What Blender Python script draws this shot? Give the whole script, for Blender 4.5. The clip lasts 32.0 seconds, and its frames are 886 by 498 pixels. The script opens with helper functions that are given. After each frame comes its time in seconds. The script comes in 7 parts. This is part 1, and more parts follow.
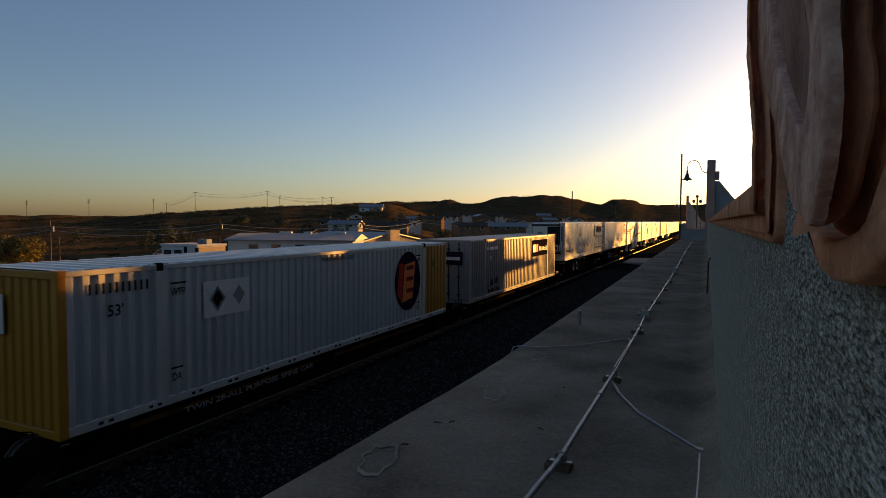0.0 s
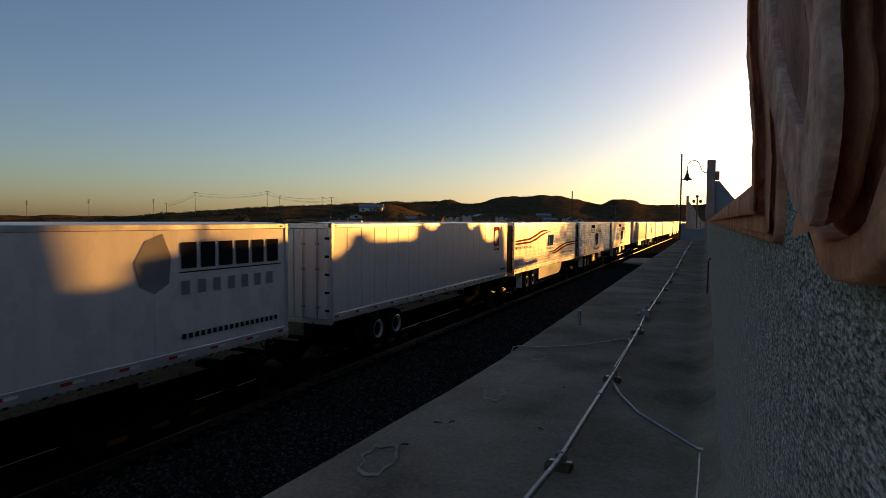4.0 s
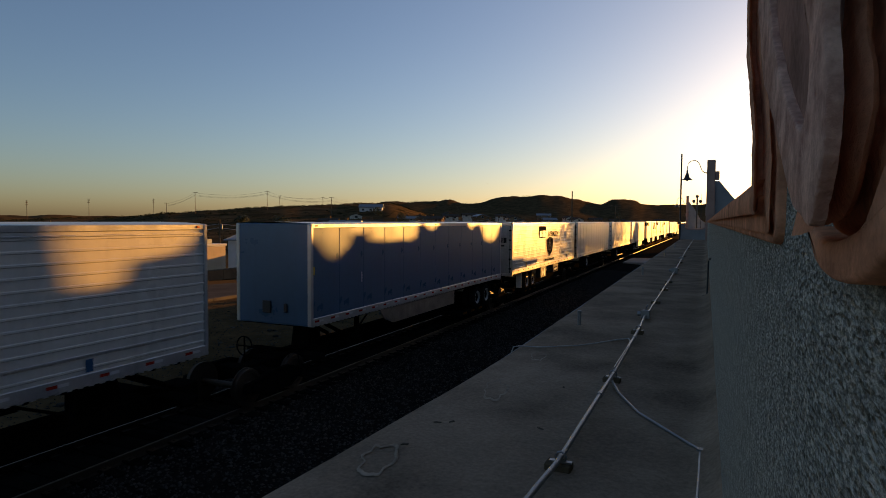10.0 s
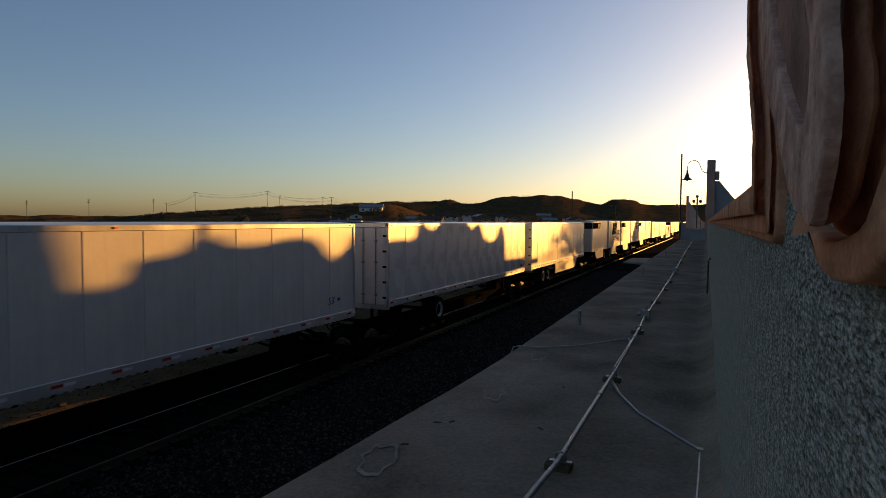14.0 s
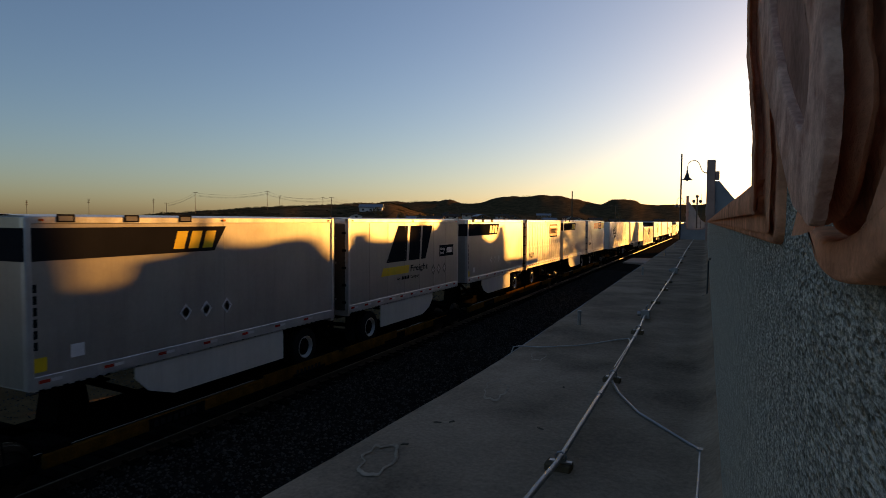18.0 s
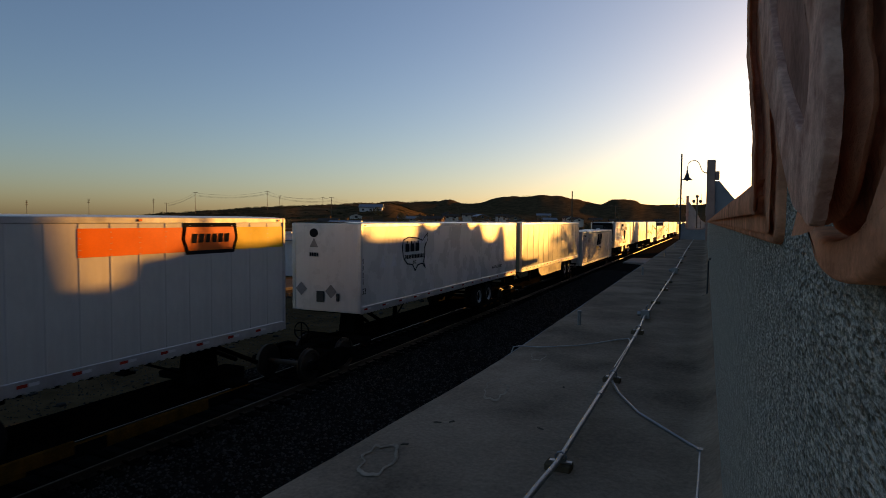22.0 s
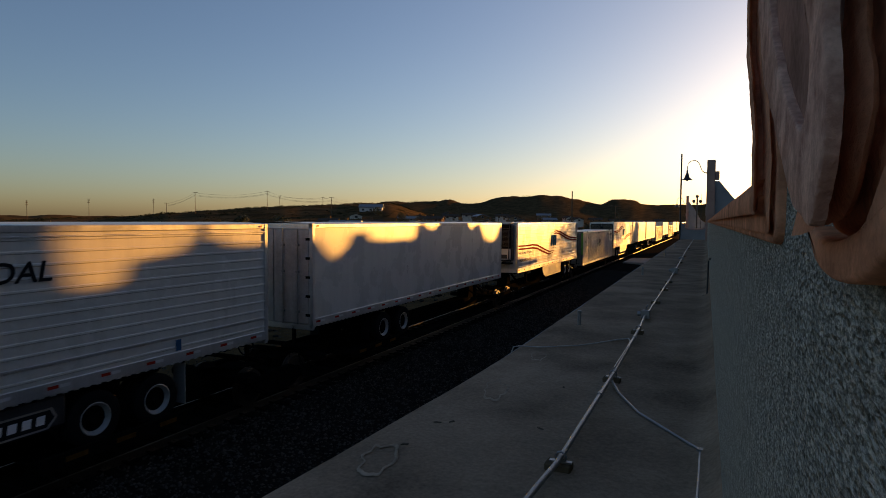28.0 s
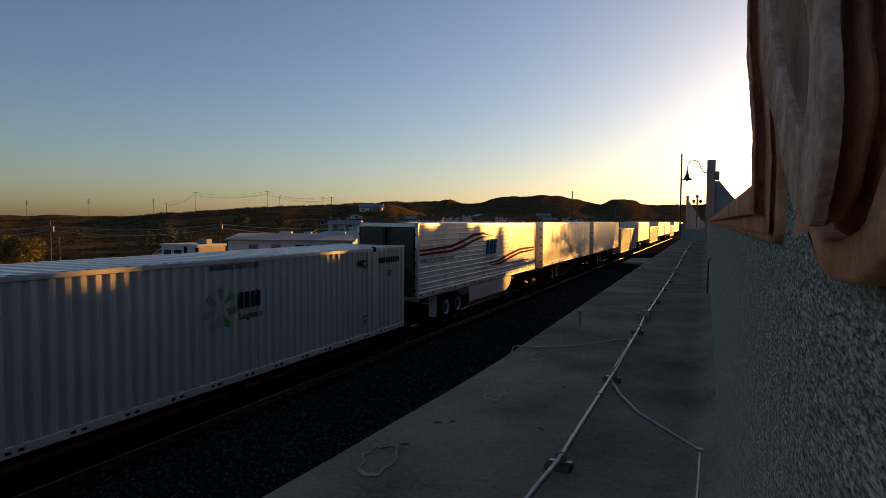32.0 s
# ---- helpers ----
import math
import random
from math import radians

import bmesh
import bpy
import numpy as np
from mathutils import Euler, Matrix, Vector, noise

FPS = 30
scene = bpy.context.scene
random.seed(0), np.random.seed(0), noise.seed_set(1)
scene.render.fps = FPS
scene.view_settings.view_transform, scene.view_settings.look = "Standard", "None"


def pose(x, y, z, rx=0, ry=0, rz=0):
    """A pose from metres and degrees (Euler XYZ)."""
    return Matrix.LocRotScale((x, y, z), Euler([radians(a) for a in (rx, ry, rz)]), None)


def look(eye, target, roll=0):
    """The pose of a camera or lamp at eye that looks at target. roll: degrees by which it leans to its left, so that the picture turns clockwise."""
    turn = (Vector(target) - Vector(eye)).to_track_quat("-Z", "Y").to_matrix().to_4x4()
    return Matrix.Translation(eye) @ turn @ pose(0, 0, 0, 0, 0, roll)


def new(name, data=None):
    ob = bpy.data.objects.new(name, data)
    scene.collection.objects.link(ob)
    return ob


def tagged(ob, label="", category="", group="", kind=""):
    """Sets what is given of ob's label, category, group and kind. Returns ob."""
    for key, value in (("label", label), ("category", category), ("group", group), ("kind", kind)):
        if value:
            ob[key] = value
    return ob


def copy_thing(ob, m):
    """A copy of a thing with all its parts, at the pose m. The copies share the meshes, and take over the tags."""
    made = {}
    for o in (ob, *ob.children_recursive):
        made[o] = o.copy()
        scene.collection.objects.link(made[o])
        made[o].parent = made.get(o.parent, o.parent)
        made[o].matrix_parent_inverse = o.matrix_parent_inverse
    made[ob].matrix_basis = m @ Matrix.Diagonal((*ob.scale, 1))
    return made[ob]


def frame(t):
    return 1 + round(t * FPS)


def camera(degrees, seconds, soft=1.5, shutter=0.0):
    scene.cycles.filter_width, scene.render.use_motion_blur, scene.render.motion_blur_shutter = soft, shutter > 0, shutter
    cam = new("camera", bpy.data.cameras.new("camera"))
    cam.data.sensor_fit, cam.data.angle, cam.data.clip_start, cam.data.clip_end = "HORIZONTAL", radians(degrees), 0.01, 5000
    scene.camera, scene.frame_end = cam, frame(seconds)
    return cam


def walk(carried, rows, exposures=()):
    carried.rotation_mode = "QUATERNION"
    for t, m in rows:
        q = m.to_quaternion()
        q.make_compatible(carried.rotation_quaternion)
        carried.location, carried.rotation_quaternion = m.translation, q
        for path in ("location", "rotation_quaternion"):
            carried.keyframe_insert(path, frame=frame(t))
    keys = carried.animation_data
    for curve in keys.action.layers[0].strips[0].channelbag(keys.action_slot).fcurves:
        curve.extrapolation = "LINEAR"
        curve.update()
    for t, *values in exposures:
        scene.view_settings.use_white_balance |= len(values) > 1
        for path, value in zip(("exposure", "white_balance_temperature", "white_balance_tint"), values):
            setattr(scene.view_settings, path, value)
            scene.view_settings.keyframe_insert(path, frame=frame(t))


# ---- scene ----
# ---- camera: it stands still on the ledge beside the parapet ----
cam = camera(72.88, 32.0, soft=0.55, shutter=0.08)
EYE = (0.0, 0.0, 5.15)
HOLD = Matrix.Translation(EYE) @ pose(0, 0, 0, 90 - 2.78, 0, 24.18) @ pose(0, 0, 0, 0, 0, 0.43)
walk(cam, [(0, HOLD), (32.0, HOLD)], [(0, 0.86, 9500, 26), (32.0, 0.86, 9500, 26)])

# ---- sky and low sun ----
SUN_AZ, SUN_EL = radians(17), radians(6)
world = bpy.data.worlds.new("sky")
scene.world = world
world.use_nodes = True
sky = world.node_tree.nodes.new("ShaderNodeTexSky")
sky.sky_type, sky.sun_disc = "NISHITA", False
sky.sun_elevation, sky.sun_rotation = SUN_EL, SUN_AZ
sky.air_density, sky.dust_density, sky.ozone_density = 0.92, 1.0, 4.0
back = world.node_tree.nodes["Background"]
back.inputs["Strength"].default_value = 0.115
world.node_tree.links.new(sky.outputs[0], back.inputs[0])
TO_SUN = Vector((math.sin(SUN_AZ) * math.cos(SUN_EL), math.cos(SUN_AZ) * math.cos(SUN_EL), math.sin(SUN_EL)))
sun = new("sun", bpy.data.lights.new("sun", "SUN"))
sun.data.energy, sun.data.angle, sun.data.color = 5.0, radians(0.27), (1.0, 0.55, 0.15)
sun.matrix_world = look(TO_SUN * 200, (0, 0, 0))


# ---- materials ----
def surf(name, c, rough=0.6, metal=0.0, var=0.18, scale=1.5, fine=30.0, bump=0.15, streak=0.0, rvar=0.12, flake=0.0, island=0.0, bumpd=0.02, coat=0.0):
    """A surface in colour c with broad and fine variation, upright streaks of grime, relief and uneven gloss."""
    m = bpy.data.materials.new(name)
    m.use_nodes = True
    nt = m.node_tree
    b = nt.nodes["Principled BSDF"]
    link = nt.links.new

    def node(kind, **values):
        n = nt.nodes.new(kind)
        for k, v in values.items():
            n.inputs[k].default_value = v
        return n

    co = nt.nodes.new("ShaderNodeTexCoord").outputs["Object"]
    big = node("ShaderNodeTexNoise", Scale=scale, Detail=5.0, Roughness=0.6)
    small = node("ShaderNodeTexNoise", Scale=fine, Detail=4.0, Roughness=0.65)
    link(co, big.inputs["Vector"])
    link(co, small.inputs["Vector"])
    add = nt.nodes.new("ShaderNodeMath")
    add.operation = "MULTIPLY_ADD"
    link(small.outputs[0], add.inputs[0])
    add.inputs[1].default_value = 0.5
    link(big.outputs[0], add.inputs[2])
    ramp = nt.nodes.new("ShaderNodeValToRGB")
    e = ramp.color_ramp.elements
    e[0].position, e[1].position = 0.5, 1.0
    e[0].color = (*[max(0, x * (1 - var)) for x in c], 1)
    e[1].color = (*[min(1, x * (1 + var)) for x in c], 1)
    link(add.outputs[0], ramp.inputs[0])
    colour = ramp.outputs[0]
    if streak:
        mp = nt.nodes.new("ShaderNodeMapping")
        mp.inputs["Scale"].default_value = (2.2, 2.2, 0.16)
        link(co, mp.inputs[0])
        st = node("ShaderNodeTexNoise", Scale=2.0, Detail=6.0, Roughness=0.7)
        link(mp.outputs[0], st.inputs["Vector"])
        sr = node("ShaderNodeMapRange")
        sr.inputs[1].default_value, sr.inputs[2].default_value = 0.45, 0.75
        sr.inputs[3].default_value, sr.inputs[4].default_value = 0.0, streak
        link(st.outputs[0], sr.inputs[0])
        mix = nt.nodes.new("ShaderNodeMix")
        mix.data_type = "RGBA"
        link(sr.outputs[0], mix.inputs[0])
        link(colour, mix.inputs[6])
        mix.inputs[7].default_value = (*[x * 0.45 + 0.01 for x in c], 1)
        colour = mix.outputs[2]
    if island:
        geo = nt.nodes.new("ShaderNodeNewGeometry")
        hs = nt.nodes.new("ShaderNodeHueSaturation")
        mr = node("ShaderNodeMapRange")
        mr.inputs[3].default_value, mr.inputs[4].default_value = 1 - island, 1 + island
        link(geo.outputs["Random Per Island"], mr.inputs[0])
        link(mr.outputs[0], hs.inputs["Value"])
        link(colour, hs.inputs["Color"])
        colour = hs.outputs[0]
    link(colour, b.inputs["Base Color"])
    rr = node("ShaderNodeMapRange")
    rr.inputs[3].default_value, rr.inputs[4].default_value = max(0.05, rough - rvar), min(1, rough + rvar)
    link(big.outputs[0], rr.inputs[0])
    link(rr.outputs[0], b.inputs["Roughness"])
    b.inputs["Metallic"].default_value = metal
    b.inputs["Coat Weight"].default_value, b.inputs["Coat Roughness"].default_value, b.inputs["Coat IOR"].default_value = coat, 0.30, 1.65
    if rough >= 0.8:
        b.inputs["Specular IOR Level"].default_value = 0.0
    if bump:
        bp = node("ShaderNodeBump", Strength=bump, Distance=bumpd)
        link(add.outputs[0], bp.inputs["Height"])
        link(bp.outputs[0], b.inputs["Normal"])
    return m


def stucco(name, c, grain, deep):
    """Sprayed stucco: rounded grains with pits between them."""
    m = surf(name, c, 0.92, var=0.45, scale=40.0, fine=260.0, bump=0)
    nt = m.node_tree
    mp = nt.nodes.new("ShaderNodeMapping")
    mp.inputs["Scale"].default_value = (1.0, 0.42, 1.0)
    nt.links.new(nt.nodes.new("ShaderNodeTexCoord").outputs["Object"], mp.inputs[0])
    co = mp.outputs[0]
    v = nt.nodes.new("ShaderNodeTexNoise")
    v.inputs["Scale"].default_value, v.inputs["Detail"].default_value, v.inputs["Roughness"].default_value = grain, 3.0, 0.6
    v2 = nt.nodes.new("ShaderNodeTexVoronoi")
    v2.inputs["Scale"].default_value = grain * 0.8
    a = nt.nodes.new("ShaderNodeMath")
    a.operation = "ADD"
    b = nt.nodes.new("ShaderNodeBump")
    b.inputs["Strength"].default_value, b.inputs["Distance"].default_value = 1.0, deep
    for n in (v, v2):
        nt.links.new(co, n.inputs["Vector"])
    nt.links.new(v.outputs[0], a.inputs[0])
    nt.links.new(v2.outputs["Distance"], a.inputs[1])
    nt.links.new(a.outputs[0], b.inputs["Height"])
    nt.links.new(b.outputs[0], nt.nodes["Principled BSDF"].inputs["Normal"])
    # dark speckle in the colour stands for shade in the pits between pale grains
    base = nt.nodes["Principled BSDF"].inputs["Base Color"]
    old = base.links[0].from_socket
    pit_shade = nt.nodes.new("ShaderNodeTexNoise")
    pit_shade.inputs["Scale"].default_value, pit_shade.inputs["Detail"].default_value, pit_shade.inputs["Roughness"].default_value = grain * 1.2, 5.0, 0.72
    nt.links.new(co, pit_shade.inputs["Vector"])
    mr = nt.nodes.new("ShaderNodeMapRange")
    mr.inputs[1].default_value, mr.inputs[2].default_value = 0.44, 0.57
    mr.inputs[3].default_value, mr.inputs[4].default_value = 0.52, 1.18
    nt.links.new(pit_shade.outputs[0], mr.inputs[0])
    hs = nt.nodes.new("ShaderNodeHueSaturation")
    nt.links.new(mr.outputs[0], hs.inputs["Value"])
    nt.links.new(old, hs.inputs["Color"])
    nt.links.new(hs.outputs[0], base)
    return m


def piece_mat(name, c, rough, spread):
    """A surface whose tone differs from object to object."""
    m = surf(name, c, rough, scale=2.0)
    nt = m.node_tree
    b = nt.nodes["Principled BSDF"]
    old = b.inputs["Base Color"].links[0].from_socket
    info = nt.nodes.new("ShaderNodeObjectInfo")
    hs = nt.nodes.new("ShaderNodeHueSaturation")
    mr = nt.nodes.new("ShaderNodeMapRange")
    mr.inputs[3].default_value, mr.inputs[4].default_value = 1 - spread, 1 + spread
    nt.links.new(info.outputs["Random"], mr.inputs[0])
    nt.links.new(mr.outputs[0], hs.inputs["Value"])
    nt.links.new(old, hs.inputs["Color"])
    nt.links.new(hs.outputs[0], b.inputs["Base Color"])
    return m


DIRT = surf("dry dirt", (0.078, 0.052, 0.027), 0.95, var=0.6, scale=0.08, fine=1.2, bump=0.5, bumpd=0.1)
# bed and ties sit below their own tone: shade put into the colour
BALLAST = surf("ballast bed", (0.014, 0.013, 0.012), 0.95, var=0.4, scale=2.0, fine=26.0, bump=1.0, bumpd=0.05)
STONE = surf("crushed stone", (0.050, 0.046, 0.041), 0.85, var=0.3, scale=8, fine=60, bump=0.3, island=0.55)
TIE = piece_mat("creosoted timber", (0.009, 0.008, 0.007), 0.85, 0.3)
RAIL = surf("rail steel", (0.05, 0.036, 0.026), 0.6, 0.6, var=0.2)
ROOFING = surf("weathered roof coating", (0.29, 0.20, 0.14), 0.85, var=0.5, scale=1.6, fine=48.0, bump=0.8, bumpd=0.02)
PATCH = surf("roof patch ring", (0.34, 0.255, 0.185), 0.9, var=0.5, scale=4, fine=30)
STUCCO = stucco("grey-green stucco", (0.50, 0.455, 0.375), 260.0, 0.008)
COVE = surf("coved roof edge", (0.24, 0.18, 0.13), 0.85, var=0.35, scale=1.5, fine=24, bump=0.4)
PINK = surf("terracotta pink coping", (0.78, 0.27, 0.15), 0.85, var=0.45, scale=14, fine=120, bump=0.8, streak=0.4, bumpd=0.005)
PINKL = surf("pale pink plaster", (0.90, 0.37, 0.27), 0.85, var=0.5, scale=45, fine=190, bump=0.8, streak=0.3, bumpd=0.004)
# the recess's shade is put into this colour
PINKD = surf("mauve plaster with recess shade", (0.45, 0.225, 0.17), 0.9, var=0.4, scale=14, fine=120, bump=0.6, bumpd=0.003)
PINKW = surf("pink stucco", (0.42, 0.25, 0.2), 0.9, var=0.25, scale=1.2, fine=60, bump=0.4)
GREYW = surf("grey stucco", (0.25, 0.26, 0.26), 0.9, var=0.2, scale=1.2, fine=60, bump=0.4)
GALV = surf("galvanised conduit", (0.25, 0.25, 0.25), 0.45, 0.8, var=0.2, scale=6, fine=80, bump=0.1)
QUILT = surf("quilted dark steel", (0.20, 0.16, 0.11), 0.35, 0.75, var=0.25, scale=3, fine=30, bump=0.1)
# grime and the shade of an end turned from the sun, in one colour
DOORK = surf("grimy shade-darkened paint", (0.12, 0.11, 0.095), 0.6, 0.1, var=0.5, scale=2.5, streak=0.5)
# brown doors; on short trailers it paints the shade of the rear end
DOORD = surf("dark brown and end-shade door paint", (0.045, 0.036, 0.026), 0.5, 0.2, var=0.3, scale=2, streak=0.3)
DOORG = surf("dull grey door paint", (0.32, 0.315, 0.30), 0.5, 0.1, var=0.3, scale=2, streak=0.4)
HOUSEW = surf("faded house paint", (0.46, 0.43, 0.38), 0.9, var=0.25, scale=0.4, streak=0.3)
# town walls lowered in colour to take in their shade
HOUSET = surf("house paint browned for shade", (0.17, 0.125, 0.085), 0.9, var=0.25, scale=0.4, streak=0.3)
BLACKM = surf("black painted metal", (0.025, 0.025, 0.027), 0.45, 0.2, var=0.2)
# taken near black, so the underside's shade is in the colour
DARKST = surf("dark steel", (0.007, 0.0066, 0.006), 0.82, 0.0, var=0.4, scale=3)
WOODP = surf("pole timber", (0.14, 0.095, 0.06), 0.85, var=0.3, scale=2, fine=25, streak=0.4)
WIRE = surf("overhead wire", (0.05, 0.05, 0.05), 0.5, 0.4, bump=0)
# near wires get a paler colour in place of the light on them
WIREL = surf("overhead wire paled as sunlit", (0.35, 0.35, 0.34), 0.5, 0.5, bump=0)
LEAFY = surf("autumn leaves", (0.17, 0.13, 0.03), 0.7, var=0.4, scale=2, island=0.5, bump=0)
LEAFD = surf("dark leaves", (0.05, 0.06, 0.025), 0.7, var=0.4, scale=2, island=0.5, bump=0)
BUSH = surf("desert scrub", (0.036, 0.036, 0.016), 0.9, var=0.5, scale=0.05, island=0.5, bump=0)
BARK = surf("bark", (0.1, 0.075, 0.055), 0.9, fine=40, bump=0.6)
ASPH = surf("asphalt", (0.06, 0.06, 0.06), 0.9, var=0.25, scale=0.5, fine=40)
CONC = surf("concrete", (0.11, 0.095, 0.078), 0.9, var=0.3, scale=0.6, fine=25)
BRICKW = surf("red masonry wall", (0.16, 0.095, 0.055), 0.9, var=0.3, scale=0.8, fine=12)
BLUEW = surf("blue painted fence", (0.009, 0.013, 0.018), 0.8, var=0.25)
WHITEW = surf("white wall paint", (0.5, 0.5, 0.49), 0.8, var=0.15, scale=0.5)
TANW = surf("tan wall paint", (0.42, 0.34, 0.25), 0.85, var=0.15, scale=0.5)
METROOF = surf("blue-grey metal roof", (0.13, 0.155, 0.18), 0.5, 0.3, var=0.15, scale=0.6)
SHINGLE = surf("brown shingles", (0.08, 0.062, 0.052), 0.9, var=0.3, scale=1)
GLASS = surf("dark window glass", (0.03, 0.035, 0.04), 0.08, 0.0, var=0.1, bump=0)

# paints of the train
PW = surf("white trailer paint", (0.57, 0.55, 0.50), 0.28, var=0.07, scale=0.7, fine=9, bump=0.05, streak=0.22, bumpd=0.03, coat=1.0)
PW2 = surf("chalky white paint", (0.53, 0.51, 0.46), 0.32, var=0.1, scale=0.9, fine=7, bump=0.06, streak=0.35, bumpd=0.03, coat=1.0)
PALU = surf("bare aluminium sheet", (0.38, 0.36, 0.325), 0.34, 0.55, var=0.14, scale=1.0, fine=10, bump=0.06, streak=0.28, bumpd=0.03, coat=0.6)
PGREY = surf("grey container paint", (0.19, 0.18, 0.17), 0.42, var=0.12, scale=0.8, fine=8, bump=0.05, streak=0.3, coat=0.2)
PBLUE = surf("blue trailer paint", (0.022, 0.10, 0.18), 0.30, var=0.12, scale=0.7, fine=9, bump=0.05, streak=0.25, coat=0.2)
PBLUED = surf("faded blue paint", (0.03, 0.115, 0.15), 0.36, var=0.16, scale=0.8, fine=9, bump=0.06, streak=0.35, coat=0.2)
PYEL = surf("orange-yellow paint", (0.42, 0.155, 0.012), 0.38, var=0.1, scale=0.8, streak=0.25, bump=0.05)
PGREEN = surf("green paint", (0.07, 0.30, 0.05), 0.45, var=0.1, streak=0.2)
PCONT = surf("white container paint", (0.41, 0.395, 0.355), 0.42, var=0.09, scale=0.8, fine=8, bump=0.05, streak=0.3, coat=1.0)
ALU = surf("aluminium rail", (0.55, 0.55, 0.54), 0.35, 0.7, var=0.15, scale=2, streak=0.3)
RUBBER = surf("tyre rubber", (0.011, 0.011, 0.011), 0.8, var=0.3)
RIM = surf("white wheel rim", (0.30, 0.30, 0.285), 0.4, 0.2, var=0.2, streak=0.3)
# both car paints hold the shade under the train in their colour
CARBLK = surf("black car paint with underside shade", (0.006, 0.0056, 0.005), 0.82, 0.0, var=0.4, scale=2, streak=0.3)
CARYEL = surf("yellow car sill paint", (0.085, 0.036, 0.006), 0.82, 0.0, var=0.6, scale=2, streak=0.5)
D_BLACK = surf("black lettering", (0.016, 0.016, 0.018), 0.82, var=0.15, bump=0)
D_WHITE = surf("white lettering", (0.7, 0.7, 0.7), 0.4, var=0.1, bump=0)
D_RED = surf("red film", (0.42, 0.035, 0.02), 0.82, var=0.15, bump=0)
D_DRED = surf("dark red stripe", (0.20, 0.03, 0.022), 0.82, var=0.15, bump=0)
D_BLUE = surf("blue lettering", (0.016, 0.085, 0.17), 0.82, var=0.15, bump=0)
D_YEL = surf("yellow film", (0.75, 0.48, 0.02), 0.35, var=0.12, bump=0)
D_ORA = surf("orange film", (0.80, 0.13, 0.008), 0.35, var=0.12, bump=0)
D_PUR = surf("purple-black film", (0.018, 0.012, 0.02), 0.82, var=0.15, bump=0)
D_GREY = surf("grey sticker", (0.20, 0.195, 0.185), 0.82, var=0.2, bump=0)
D_FAINT = surf("ghost of removed lettering", (0.58, 0.58, 0.58), 0.4, var=0.1, bump=0)
D_GREEN = surf("green film", (0.05, 0.22, 0.08), 0.4, var=0.15, bump=0)


# ---- mesh helpers ----
class Geo:
    """Vertices and faces gathered for one mesh."""

    def __init__(self):
        self.v, self.f, self.m = [], [], []

    def add(self, vs, fs, mi=0):
        n = len(self.v)
        self.v += [tuple(p) for p in vs]
        self.f += [tuple(i + n for i in q) for q in fs]
        self.m += [mi] * len(fs)
        return self

    def box(self, x0, x1, y0, y1, z0, z1, c=0.0, mi=0):
        """A box, its edges cut by c."""
        if c <= 0:
            vs = [(x, y, z) for z in (z0, z1) for y in (y0, y1) for x in (x0, x1)]
            return self.add(vs, [(0, 2, 3, 1), (4, 5, 7, 6), (0, 1, 5, 4), (2, 6, 7, 3), (0, 4, 6, 2), (1, 3, 7, 5)], mi)
        lo, hi = (x0, y0, z0), (x1, y1, z1)
        vs, idx = [], {}
        for sx in (0, 1):
            for sy in (0, 1):
                for sz in (0, 1):
                    s = (sx, sy, sz)
                    for ax in range(3):
                        p = []
                        for k in range(3):
                            e = (lo, hi)[s[k]][k]
                            p.append(e if k == ax else e + (c if s[k] == 0 else -c))
                        idx[s, ax] = len(vs)
                        vs.append(p)
        fs = []
        for ax in range(3):
            a, b = (ax + 1) % 3, (ax + 2) % 3

            def key(s0, sa, sb):
                s = [0, 0, 0]
                s[ax], s[a], s[b] = s0, sa, sb
                return tuple(s)
            for s0 in (0, 1):
                q = [idx[key(s0, i, j), ax] for i, j in ((0, 0), (1, 0), (1, 1), (0, 1))]
                fs.append(q if s0 else q[::-1])
            for i in (0, 1):
                for j in (0, 1):
                    q = [idx[key(0, i, j), a], idx[key(1, i, j), a], idx[key(1, i, j), b], idx[key(0, i, j), b]]
                    fs.append(q if (i == j) else q[::-1])
        for sx in (0, 1):
            for sy in (0, 1):
                for sz in (0, 1):
                    q = [idx[(sx, sy, sz), k] for k in range(3)]
                    fs.append(q if (sx + sy + sz) % 2 else q[::-1])
        return self.add(vs, fs, mi)

    def tube(self, pts, r, n=8, mi=0, cap=True):
        """A round bar along pts; r is one radius or one for each point."""
        pts = [Vector(p) for p in pts]
        rs = r if isinstance(r, (list, tuple)) else [r] * len(pts)
        vs, fs = [], []
        up = Vector((0, 0, 1))
        for i, p in enumerate(pts):
            d = (pts[min(i + 1, len(pts) - 1)] - pts[max(i - 1, 0)]).normalized()
            a = d.cross(up if abs(d.z) < 0.95 else Vector((1, 0, 0))).normalized()
            b = d.cross(a)
            for k in range(n):
                w = 2 * math.pi * k / n
                vs.append(p + (a * math.cos(w) + b * math.sin(w)) * rs[i])
        for i in range(len(pts) - 1):
            for k in range(n):
                j = (k + 1) % n
                fs.append((i * n + k, i * n + j, (i + 1) * n + j, (i + 1) * n + k))
        if cap:
            fs.append(tuple(range(n)))
            fs.append(tuple(range((len(pts) - 1) * n, len(pts) * n))[::-1])
        return self.add(vs, fs, mi)

    def lathe(self, c, axis, prof, n=24, mi=0):
        """prof: (distance along the axis, radius)."""
        ax = {"x": Vector((1, 0, 0)), "y": Vector((0, 1, 0)), "z": Vector((0, 0, 1))}[axis]
        a = Vector((0, 0, 1)) if axis != "z" else Vector((1, 0, 0))
        b = ax.cross(a)
        c = Vector(c)
